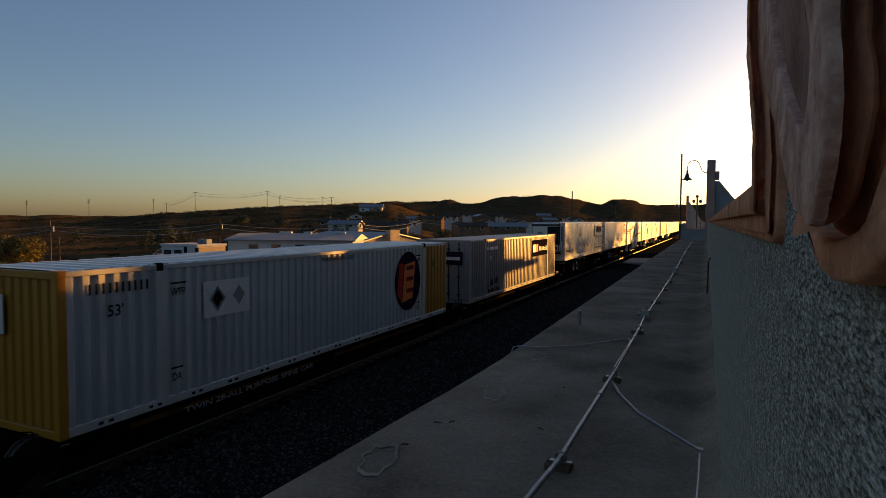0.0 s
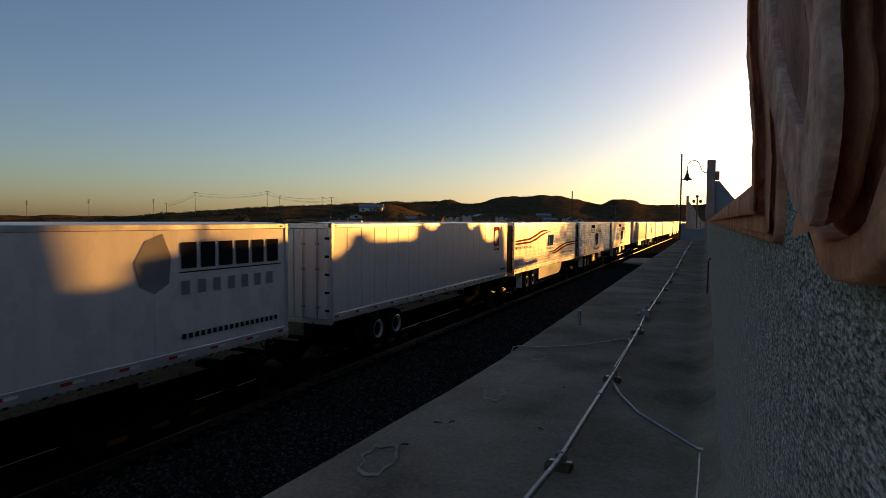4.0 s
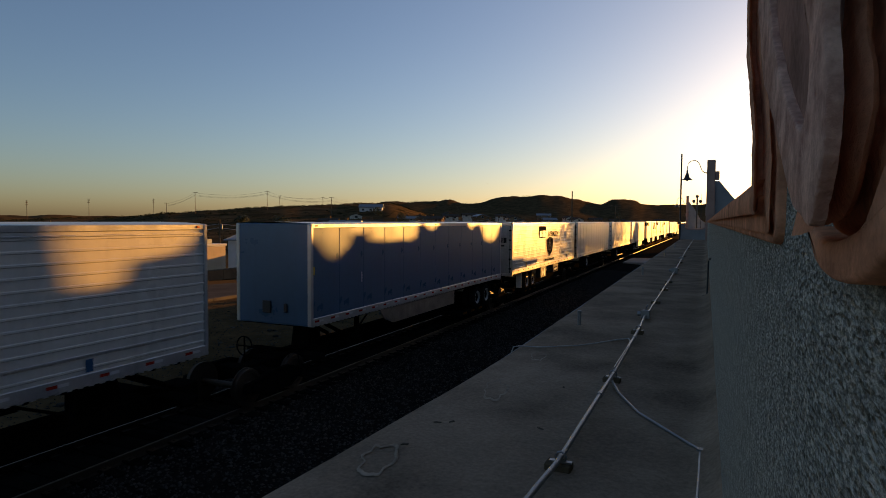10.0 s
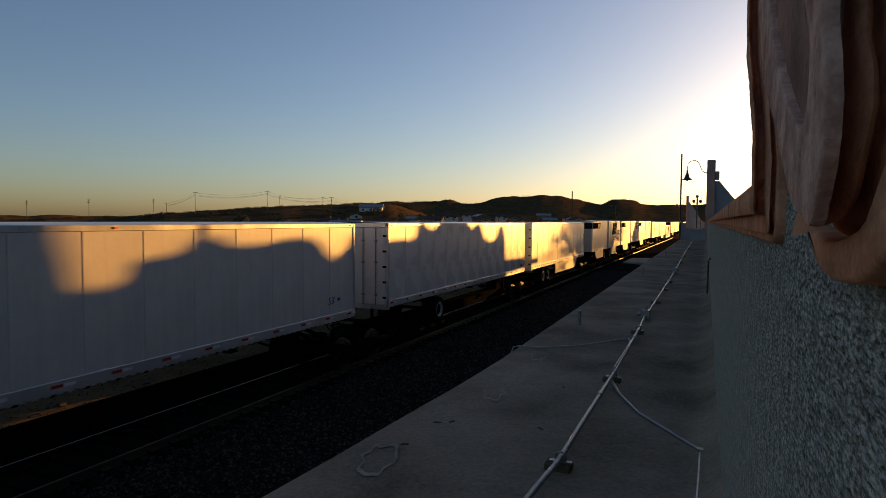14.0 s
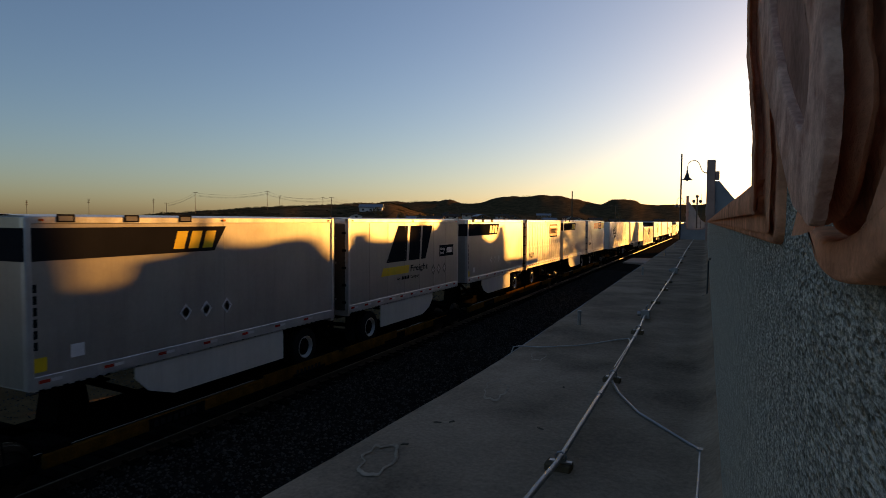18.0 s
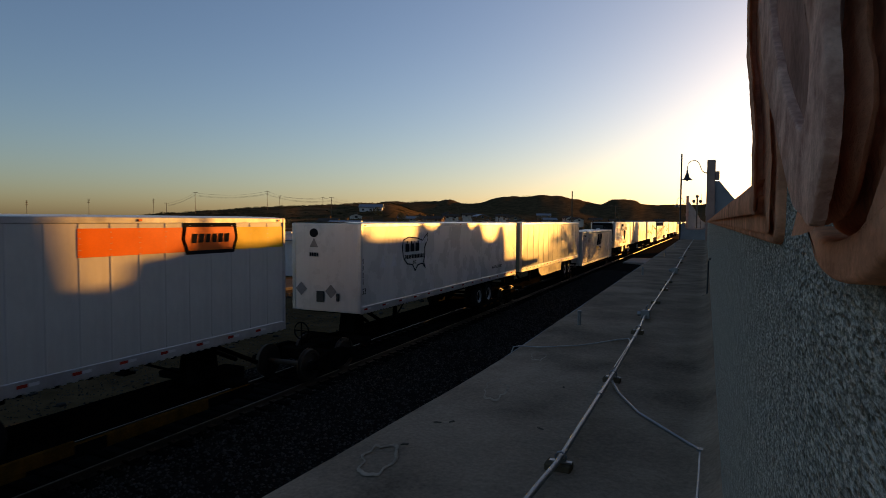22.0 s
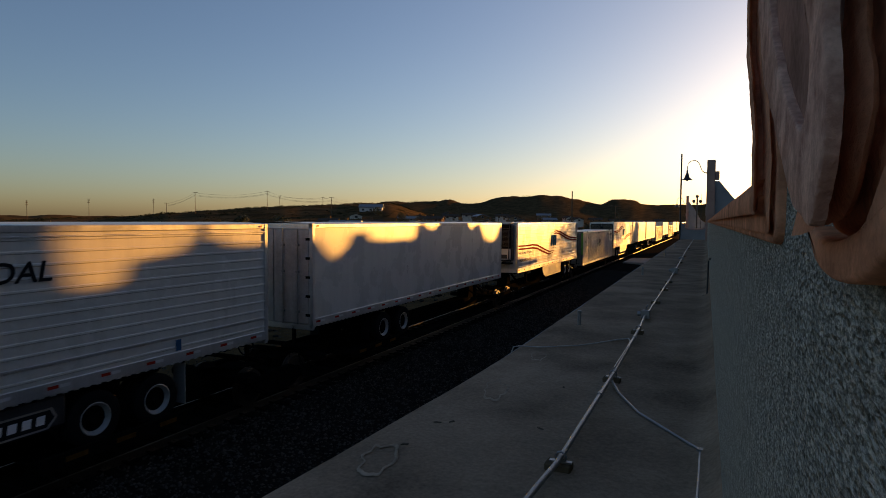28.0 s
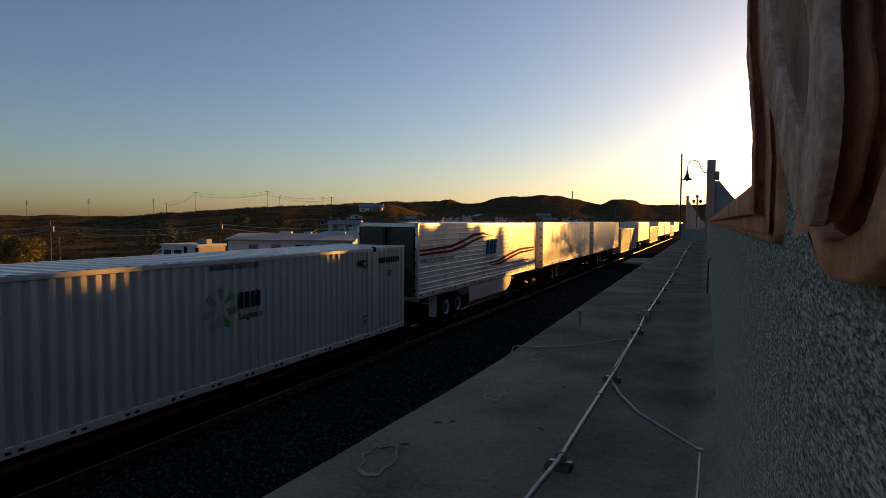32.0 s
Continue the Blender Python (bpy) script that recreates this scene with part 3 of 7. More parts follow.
part("pipe", Geo().tube([(-0.022, 2.77, 0.016), (-0.022, 2.5, 0.014), (-0.024, 2.2, 0.014), (-0.022, 1.7, 0.014)], 0.0085, 8), GALV, branch, smooth=0.8)
part("elbow", Geo().lathe((-0.022, 2.76, 0.016), "z", [(-0.014, 0.0), (-0.014, 0.016), (0.014, 0.016), (0.014, 0.0)], 10), GALV, branch)
wire_ = empty("roof_wire", pose(0, 0, RZ), "thin white wire stretched over the roof edge", "wire")
part("strand", Geo().tube([(-1.42, 4.46, -0.06), (-1.40, 4.48, 0.01), (-1.357, 4.51, 0.016), (-1.22, 4.55, 0.012), (-1.091, 4.62, 0.016), (-0.95, 4.74, 0.013), (-0.85, 4.855, 0.018), (-0.7, 5.02, 0.03), (-0.60, 5.03, 0.05), (-0.57, 4.9, 0.05), (-0.555, 4.5, 0.066), (-0.55, 3.9, 0.066)], 0.005, 6), RIM, wire_, smooth=0.8)
for x, y, h in ((-1.137, 5.717, 0.14), (-1.161, 11.588, 0.15), (-1.209, 18.03, 0.16), (-1.3, 24.5, 0.16)):
    st = empty("vent_stub", pose(x, y, RZ), "short capped metal pipe standing on the roof", "pipe stub", "stubs along the roof edge")
    part("flange", Geo().lathe((0, 0, -0.01), "z", [(0.0, 0.075), (0.012, 0.07), (0.02, 0.03), (0.02, 0.0)], 14), ROOFING, st)
    part("pipe", Geo().lathe((0, 0, 0.0), "z", [(0.0, 0.017), (h, 0.017), (h, 0.0)], 10), GALV, st)
    part("cap", Geo().lathe((0, 0, h - 0.015), "z", [(0.0, 0.019), (0.02, 0.021), (0.024, 0.0)], 10), GALV, st)
riser = empty("wall_conduit", pose(0, 0, RZ), "grey conduit rising at the foot of the parapet", "conduit")
part("pipe", Geo().tube([(-0.05, 8.75, 0.01), (-0.045, 8.78, 0.06), (-0.04, 8.8, 0.47), (-0.03, 8.8, 0.5), (0.0, 8.8, 0.505)], 0.012, 8), BLACKM, riser, smooth=0.8)
part("foot", Geo().lathe((-0.05, 8.75, -0.01), "z", [(0, 0.07), (0.03, 0.05), (0.04, 0.0)], 12), COVE, riser)


def patch(x, y, a, b, turn, seed):
    """A dried puddle: a low uneven ring with a paler fringe."""
    g = Geo()
    n = 40
    vs = []
    for i in range(n):
        w = 6.2832 * i / n
        k = 1 + 0.55 * noise.noise((math.cos(w) * 1.9, math.sin(w) * 1.9, seed)) + (0.35 * max(0, math.cos(w)) ** 6)
        for f, h in ((0.82, -0.002), (0.88, 0.0), (0.95, 0.0003), (1.0, -0.002)):
            px, py = a * k * f * math.cos(w), b * k * f * math.sin(w)
            vs.append((px * math.cos(turn) - py * math.sin(turn), px * math.sin(turn) + py * math.cos(turn), h))
    g.add(vs, [(i * 4 + k, i * 4 + k + 1, ((i + 1) % n) * 4 + k + 1, ((i + 1) % n) * 4 + k) for i in range(n) for k in range(3)])
    ob = part("puddle_ring", g, PATCH, smooth=1.5)
    ob.matrix_basis = pose(x, y, RZ + 0.004)
    tagged(ob, "pale ring of a dried puddle on the roof", "stain", "rings on the roof")


patch(-1.25, 2.13, 0.065, 0.17, 0.3, 1.0)
patch(-1.15, 3.32, 0.06, 0.20, 0.25, 3.0)
patch(-1.16, 4.3, 0.05, 0.16, 0.2, 4.0)
for x, y, a in ((-1.20, 2.62, 0.4), (-1.14, 2.66, 1.2), (-0.78, 3.5, 2.0), (-1.21, 2.3, 0.8), (-0.72, 2.75, 2.6)):
    leaf = part("dead_leaf", Geo().prism([(-0.02, 0), (-0.005, 0.008), (0.02, 0.003), (0.012, -0.007), (-0.004, -0.004)], "z", 0.0, 0.004), BARK)
    leaf.matrix_basis = pose(x, y, RZ + 0.012, 4, 3, math.degrees(a))
    tagged(leaf, "small dry dark leaf lying on the roof", "leaf", "leaves on the roof")

# ---- far end of the roof: gable pier, lamp, cross wall ----
pier = empty("gable_pier", pose(0, 33, 4.1), "pink stucco gable pier above the roof", "pier")
part("shaft", Geo().box(-0.335, 0.055, 0, 0.5, 0, 4.15, 0.015), PINKW, pier)
part("band", Geo().box(-0.36, 0.08, -0.025, 0.525, 1.35, 1.8, 0.02), PINKW, pier, "lighter pink band")
part("cap_block", Geo().box(0.055, 0.24, 0.05, 0.45, 3.16, 3.58, 0.015), PINKW, pier)
part("gable_wall", Geo().prism([(0.05, 0), (3.2, 0), (3.2, -0.2), (0.95, 2.18), (0.24, 3.1), (0.05, 3.1)], "y", 0.12, 0.4), GREYW, pier, "grey raking gable wall")


def gooseneck(x, y, z, s, name="gooseneck_lamp"):
    """A barn lamp on an S-shaped arm that starts from a wall at x, y, z."""
    lamp = empty(name, pose(x, y, z), "black gooseneck barn lamp on a curved arm", "lamp", "gooseneck lamps")
    arm = [(0, 0, 0), (-0.12, 0, 0.02), (-0.22, 0, 0.10), (-0.30, 0, 0.28), (-0.36, 0, 0.46), (-0.46, 0, 0.59), (-0.60, 0, 0.65), (-0.75, 0, 0.62), (-0.87, 0, 0.52), (-0.92, 0, 0.36), (-0.93, 0, 0.15)]
    part("arm", Geo().tube([(a * s, 0, c * s) for a, _, c in arm], 0.017 * s, 8), BLACKM, lamp, smooth=0.8)
    part("wall_plate", Geo().lathe((0, 0, 0), "x", [(0, 0.06 * s), (-0.02 * s, 0.05 * s), (-0.03 * s, 0.02 * s)], 14), BLACKM, lamp)
    sh = part("shade", Geo().lathe((-0.93 * s, 0, -0.46 * s), "z", [(0.62 * s, 0.03 * s), (0.56 * s, 0.045 * s), (0.5 * s, 0.04 * s), (0.42 * s, 0.075 * s), (0.28 * s, 0.11 * s), (0.22 * s, 0.14 * s), (0.14 * s, 0.26 * s), (0.13 * s, 0.255 * s), (0.2 * s, 0.13 * s)], 24), BLACKM, lamp, smooth=0.7)
    sh.rotation_euler = (0, 0.0, 0)
    part("bulb", Geo().lathe((-0.93 * s, 0, -0.44 * s), "z", [(0.2 * s, 0.03 * s), (0.12 * s, 0.07 * s), (0.06 * s, 0.05 * s), (0.03 * s, 0.0)], 14), GLASS, lamp, smooth=0.8)


gooseneck(-0.335, 33.25, 7.62, 1.0)
mast = empty("roof_mast", pose(-1.69, 36.4, 3.7), "thin dark mast at the roof edge", "mast")
part("pole", Geo().tube([(0, 0, 0), (0, 0, 5.25)], [0.045, 0.04], 8), BLACKM, mast)
part("bracket", Geo().box(-0.05, 0.25, -0.05, 0.05, 0.3, 0.38, 0.01), BLACKM, mast)

end = empty("end_parapet", pose(-1.75, 36.7, 4.0), "grey stucco end parapet with a pink dipped coping", "parapet wall")
top = [(0, 0.0), (0, 1.05), (0.28, 1.05), (0.30, 0.78), (0.42, 0.70), (0.9, 0.66), (1.25, 0.70), (1.36, 0.80), (1.38, 1.0), (2.0, 1.0), (2.0, 0.0)]
part("wall", Geo().prism(top, "y", 0, 0.28), GREYW, end)
part("coping", Geo().tube([(0.28, 0.1, 1.07), (0.31, 0.1, 0.80), (0.44, 0.1, 0.72), (0.9, 0.1, 0.69), (1.24, 0.1, 0.72), (1.36, 0.1, 0.83), (1.38, 0.1, 1.03)], 0.07, 8), PINKW, end)
# lower wing that carries the roof line on behind the end parapet
g = Geo().box(-1.36, 3.0, 37.2, 104, 3.6, 4.12, 0.02).box(-1.1, 3.0, 37.2, 104, 0.1, 3.6)
wing = part("station_wing", g, GREYW)
wing.matrix_basis = TURN
tagged(wing, "long grey station wing with a flat roof", "station", kind="structure")
# the next gable pier farther on, with its lamp and floodlights
pier2 = empty("gable_pier", pose(-4.02, 110, 0.1), "pink stucco gable pier beyond the roof end", "pier")
part("shaft", Geo().box(-0.2, 0.2, 0, 0.6, 0, 9.4, 0.015), PINKW, pier2)
part("band", Geo().box(-0.24, 0.24, -0.03, 0.63, 6.0, 6.5, 0.02), PINKW, pier2)
part("gable_wall", Geo().prism([(0.2, 0), (3.0, 0), (3.0, 4.8), (2.1, 5.4), (1.25, 7.0), (0.3, 8.4), (0.2, 8.4)], "y", 0.12, 0.5), GREYW, pier2)
gooseneck(-4.23, 110.2, 8.2, 1.57)
flood = empty("floodlight_post", pose(-2.44, 107, 0.1), "dark post with three floodlights", "floodlight")
part("post", Geo().tube([(0, 0, 0), (0, 0, 9.1)], 0.12, 8), BLACKM, flood)
for sx, z in ((-0.5, 8.4), (0.5, 8.4), (0.0, 9.2)):
    part("lamp_head", Geo().lathe((sx, -0.15, z), "y", [(-0.18, 0.0), (-0.18, 0.25), (0.0, 0.26), (0.3, 0.14), (0.3, 0.0)], 14), BLACKM, flood)
part("crossbar", Geo().box(-0.6, 0.6, -0.05, 0.05, 8.05, 8.14), BLACKM, flood)
whip = empty("whip_aerial", pose(-1.76, 104, 4.12), "thin whip aerial standing beside the floodlights", "aerial")
part("rod", Geo().tube([(0, 0, 0), (0, 0, 5.4)], [0.06, 0.02], 6), BLACKM, whip)

# ---- unseen main hall added behind the parapet: its skyline shades the train ----
hall = empty("station_hall", pose(5.6, 0, 0.1), "unseen pink hall added to shade the train, stepped gables", "station")
# bulk added to cut the skylight on the train's near side
part("body", Geo().box(0.42, 8, -45, 79, 0, 8.6, 0.03), PINKW, hall)
sk = [(-45, 0), (-45, 11.0), (56.9, 11.0), (57.2, 10.4), (57.45, 9.42), (58.03, 9.36), (58.58, 9.4), (58.73, 9.61), (58.79, 9.83), (59.67, 9.91), (60.07, 9.97), (60.15, 10.14), (60.3, 10.2), (60.86, 10.19), (60.99, 10.05), (61.64, 10.0)]
sk += [(62.43, 10.03), (62.96, 10.11), (63.53, 10.14), (64.07, 10.11), (64.48, 9.96), (64.8, 9.68), (65.13, 9.49), (65.45, 9.45), (65.75, 9.64), (66.18, 9.89), (66.3, 10.2), (67.03, 10.2), (67.17, 9.98), (68.38, 9.91), (69.69, 9.94), (70.32, 9.84)]
sk += [(70.59, 10.14), (70.68, 10.44), (71.06, 10.61), (71.31, 10.35), (71.87, 10.28), (72.4, 10.34), (72.61, 10.75), (75.28, 10.75), (75.83, 10.26), (76.47, 10.31), (76.82, 10.57), (77.2, 10.3), (77.53, 9.82), (78.25, 9.61), (79.25, 9.63), (79.76, 10.0), (79.92, 10.34), (80.38, 10.34), (80.69, 9.6), (80.82, 8.7), (80.85, 0)]
part("gable_wall", Geo().prism(sk, "x", 0, 0.1), PINKW, hall, "unseen gable wall cut to the outline of the shadow")
# unseen arm that casts the long bar of shadow
part("bracket_arm", Geo().prism([(80.7, 7.85), (81.3, 7.87), (87.64, 8.07), (87.62, 8.37), (84.75, 8.36), (84.5, 8.55), (80.7, 8.62)], "x", 0.1, 0.25), BLACKM, hall, "unseen dark arm added for the bar of shadow")

# ---- the train: trailers and containers on spine cars ----
SY = 0.9895
NEAR = 1.30          # half width; +x is the side towards the station
Z0, Z1 = 1.70, 4.53  # trailer box, bottom and top above the rails
C0, C1 = 0.88, 3.73  # container, bottom and top above the rails
AXLE = 1.06          # road wheels' centre
PUP_LIFT = 0.14      # short trailers stand on higher decks


def level(thing, z):
    """Heights of marks are drawn for a trailer box from 1.78 to 4.92, a container from 0.95 to 3.97; here they fit the true box."""
    kind = thing.get("category")
    if kind == "trailer":
        return Z0 + (z - 1.78) * (Z1 - Z0) / 3.14 if z >= 1.78 else z - 0.06
    return C0 + (z - 0.95) * (C1 - C0) / 3.02 if kind == "container" else z


def decal(parent, material, pts, name="lettering", label="", off=0.008):
    """A flat film on the near side, drawn as a polygon of (along, up)."""
    n = len(pts)
    g = Geo().add([(NEAR + off, y, level(parent, z)) for y, z in pts], [tuple(range(n))])
    return part(name, g, material, parent, label)


def film(parent, material, y0, z0, y1, z1, slant=0.0, name="lettering", label="", off=0.008):
    return decal(parent, material, [(y0, z0), (y1, z0), (y1 + slant, z1), (y0 + slant, z1)], name, label, off)


def bars(parent, material, y0, z0, y1, z1, n, gap=0.3, slant=0.0, name="lettering", label=""):
    """A row of plain bars where writing stands."""
    g = Geo()
    w = (y1 - y0) / n
    z0, z1 = level(parent, z0), level(parent, z1)
    for i in range(n):
        a, b = y0 + w * i, y0 + w * (i + 1 - gap)
        g.add([(NEAR + 0.014, a, z0), (NEAR + 0.014, b, z0), (NEAR + 0.014, b + slant, z1), (NEAR + 0.014, a + slant, z1)], [(0, 1, 2, 3)])
    return tagged(part(name, g, material, parent, label), kind="stuff")


def column(parent, material, y, z0, z1, n, w=0.2):
    """Plain bars one above the other where writing runs down a corner."""
    g = Geo()
    z0, z1 = level(parent, z0), level(parent, z1)
    h = (z1 - z0) / n
    for i in range(n):
        a = z0 + h * i
        g.add([(NEAR + 0.008, y, a), (NEAR + 0.008, y + w, a), (NEAR + 0.008, y + w, a + h * 0.72), (NEAR + 0.008, y, a + h * 0.72)], [(0, 1, 2, 3)])
    return tagged(part("number_bars", g, material, parent), kind="stuff")


def letter(parent, material, body, y, z, height, width=0.0, slant=0.0):
    """Real words on the near side, from y on, standing on z."""
    me = words(body, height * 0.92)
    xs = [v.co.x for v in me.vertices]
    k = width / (max(xs) - min(xs)) if width else 1.0
    me.transform(Matrix(((0, 0, 1, 0), (k, slant, 0, 0), (0, 1, 0, 0), (0, 0, 0, 1))))
    me.materials.append(material)
    ob = part("lettering", me, material, parent)
    ob.location = (NEAR + 0.010, y, level(parent, z))
    return tagged(ob, kind="stuff")


def diamond(parent, y, z, s, material=None):
    decal(parent, material or D_GREY, [(y - s * 0.8, z), (y, z - s), (y + s * 0.8, z), (y, z + s)], "placard")


def wheel_mesh():
    tyre = Geo().lathe((0, 0, 0), "x", [(-0.13, 0.29), (-0.135, 0.40), (-0.125, 0.475), (-0.10, 0.505), (0.10, 0.505), (0.125, 0.475), (0.135, 0.40), (0.13, 0.29)], 28).mesh("tyre", RUBBER, smooth=0.6)
    rim = Geo().lathe((0, 0, 0), "x", [(0.13, 0.30), (0.137, 0.285), (0.118, 0.275), (0.06, 0.225)], 28)
    # dish and hub in near-black: only the ring keeps the lit white
    rim.lathe((0, 0, 0), "x", [(0.06, 0.225), (0.015, 0.19), (0.01, 0.13), (0.03, 0.12)], 28, 1)
    rim.lathe((0, 0, 0), "x", [(0.03, 0.12), (0.09, 0.10), (0.12, 0.09), (0.125, 0.0)], 28, 1)
    for k in range(10):
        w = 0.6283 * k
        rim.box(0.01, 0.035, 0.16 * math.cos(w) - 0.014, 0.16 * math.cos(w) + 0.014, 0.16 * math.sin(w) - 0.014, 0.16 * math.sin(w) + 0.014, 0.0, 1)
    return tyre, rim.mesh("rim", RIM, DARKST, smooth=0.6)


TYRE, RIMM = wheel_mesh()


def road_wheel(parent, x, y, z, flip, deep):
    w = part("wheel", TYRE, RUBBER, parent)
    w.matrix_basis = pose(x, y, z, 0, 0, 180 if flip else 0)
    r = part("rim", RIMM, RIM, w, "wheel rim, white ring and dish darkened for shade")
    r.location.x = -deep
    return w


def tape(parent, L, z, step, dash, y0=0.15, cols=(D_RED, D_WHITE), both=True):
    """Red and white reflective dashes along the lower rail."""
    g = Geo()
    y = y0
    while y < L - 0.3:
        for k in range(2 if both else 1):
            a = y + k * dash
            g.add([(NEAR + 0.022, a, z), (NEAR + 0.022, a + dash * 0.96, z), (NEAR + 0.022, a + dash * 0.96, z + 0.055), (NEAR + 0.022, a, z + 0.055)], [(0, 1, 2, 3)], k)
        y += step
    tagged(part("reflective_tape", g, cols if both else (cols[0],), parent, "red and white reflective tape"), kind="stuff")


def trailer(y0, L, style, nose_first, paint, label, skirt=None, skirt_mat=None, reefer=False, axles=(2.75, 4.0), legs=True, frame_mat=None, doors=None, panel=1.22, tapes=(1.1, 0.22), name="semi_trailer", group="trailers on the train"):
    """A van trailer; its own y runs back along the train from its leading end."""
    t = empty(name, pose(TX, 0, 0), label, "trailer", group)
    TRAIN.append((t, y0))

    def Y(u):
        return L - u if nose_first else u

    def yb(u0, u1):
        return sorted((Y(u0), Y(u1)))
    def up(z):
        return level(t, z)
    doors = doors or paint
    frame_mat = frame_mat or ALU
    lo, hi = Z0 + 0.22, Z1 - 0.13
    for sx in (1, -1):
        if style == "ribbed":
            n = 12
            prof = [(sx * (NEAR - 0.012), lo)]
            for i in range(n):
                z = lo + (hi - lo) * (i + 0.5) / n
                prof += [(sx * (NEAR - 0.012), z - 0.035), (sx * (NEAR + 0.006), z - 0.022), (sx * (NEAR + 0.006), z + 0.008), (sx * (NEAR - 0.012), z + 0.022)]
            prof.append((sx * (NEAR - 0.012), hi))
            part("side_wall", Geo().strip(prof, "y", 0.06, L - 0.06), paint, t, "ribbed side wall")
        elif sx == 1:
            k = max(1, round((L - 0.12) / panel))
            w = (L - 0.12) / k
            pm = Geo().box(NEAR - 0.03, NEAR, 0.0015, w - 0.0015, lo, hi, 0.003).mesh("side_panel", paint)
            for i in range(k):
                o = part("side_panel", pm, paint, t)
                o.location.y = 0.06 + w * i
            if style == "post":
                post = Geo().box(NEAR - 0.005, NEAR + 0.007, -0.022, 0.022, lo, hi, 0.003)
                for j in range(24):
                    z = lo + (hi - lo) * (j + 0.5) / 24
                    for s in (-0.013, 0.013):
                        post.box(NEAR + 0.005, NEAR + 0.011, s - 0.005, s + 0.005, z - 0.005, z + 0.005)
                post = post.mesh("side_post", paint)
                for i in range(1, k):
                    o = part("side_post", post, paint, t)
                    o.location.y = 0.06 + w * i
        else:
            part("side_wall", Geo().box(-NEAR, -NEAR + 0.03, 0.06, L - 0.06, lo, hi), paint, t)
        a, b = (NEAR - 0.04, NEAR + 0.018) if sx > 0 else (-NEAR - 0.018, -NEAR + 0.04)
        part("top_rail", Geo().box(a, b - 0.006 * (sx > 0), 0, L, hi, Z1 - 0.01, 0.012), frame_mat, t)
        rail = Geo().box(a, b, 0, L, Z0, lo, 0.01)
        if sx > 0:
            for i in range(int(L / 0.2)):
                rail.box(b - 0.006, b + 0.006, 0.1 + 0.2 * i, 0.122 + 0.2 * i, Z0 + 0.02, Z0 + 0.042)
                rail.box(a + 0.02, b + 0.002, 0.06 + 0.2 * i, 0.15 + 0.2 * i, Z0 - 0.014, Z0 + 0.004)
        part("bottom_rail", rail, frame_mat, t)
    part("roof_panel", Geo().strip([(-NEAR, Z1 - 0.01), (-0.8, Z1 + 0.02), (0, Z1 + 0.03), (0.8, Z1 + 0.02), (NEAR, Z1 - 0.01)], "y", 0.01, L - 0.01), PALU, t)
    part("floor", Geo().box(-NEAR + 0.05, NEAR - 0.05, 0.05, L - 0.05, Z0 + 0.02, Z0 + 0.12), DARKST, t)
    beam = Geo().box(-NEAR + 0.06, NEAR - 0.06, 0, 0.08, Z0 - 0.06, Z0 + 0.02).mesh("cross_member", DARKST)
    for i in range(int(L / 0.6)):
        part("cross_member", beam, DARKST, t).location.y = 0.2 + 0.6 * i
    # nose
    a, b = yb(L - 0.05, L)
    part("front_wall", Geo().box(-NEAR, NEAR, a, b, Z0, Z1, 0.03), paint, t)
    nosey = Y(L)
    out = -1 if nose_first else 1
    for sx in (-1, 1):
        part("corner_post", Geo().box(sx * (NEAR - 0.05) - 0.07, sx * (NEAR - 0.05) + 0.07, min(nosey - out * 0.1, nosey + out * 0.012), max(nosey - out * 0.1, nosey + out * 0.012), Z0, Z1 - 0.02, 0.02), frame_mat, t)
    if reefer:
        def span(d0, d1):
            return sorted((nosey + out * d0, nosey + out * d1))
        a, b = span(0.0, 0.52)
        black = reefer == "black"
        unit = part("cooling_unit", Geo().box(-1.12, 1.12, a, b, up(2.55), up(4.84), 0.09), BLACKM if black else PW, t, "black refrigeration unit on the nose" if black else "white refrigeration unit on the nose")
        a, b = span(0.5, 0.545)
        part("grille", Geo().box(0.12, 1.06, a, b, up(3.1 if not black else 3.35), up(4.55), 0.02), DARKST, unit, "black air grille")
        part("header", Geo().box(-1.06, 1.06, a, b, up(4.58), up(4.78), 0.02), BLACKM if not black else DARKST, unit, "black header strip")
        slat = Geo().box(0.14, 1.04, *span(0.545, 0.56), 0, 0.02).mesh("slat", BLACKM)
        for k in range(14):
            part("slat", slat, BLACKM, unit).location.z = up(3.45) + 0.068 * k
        a, b = span(0.1, 0.42)
        part("side_grille", Geo().box(1.11, 1.135, a, b, up(3.4), up(4.6), 0.01), BLACKM, unit)
        a, b = span(0.5, 0.54)
        part("door_panel", Geo().box(-1.06, 0.08, a, b, up(3.35), up(4.54), 0.03), BLACKM if black else PW2, unit)
        part("lower_panel", Geo().box(-1.06, 0.02, a, b, up(2.62), up(3.28), 0.03), PW2, unit, "white lower panel")
        part("lower_panel", Geo().box(0.06, 1.06, a, b, up(2.62), up(3.04 if not black else 3.28), 0.03), PW2, unit, "white lower panel")
        a, b = span(0.535, 0.55)
        part("hatch", Geo().box(0.5, 0.86, a, b, up(2.70), up(2.95), 0.02), BLACKM, unit)
        part("label_plate", Geo().box(-0.62, -0.25, a, b, up(3.75), up(4.15), 0.01), D_WHITE if black else D_GREY, unit)
        for x in (-0.9, -0.45):
            part("vent_slot", Geo().box(x, x + 0.28, a, b, up(2.72), up(2.82), 0.01), BLACKM, unit)
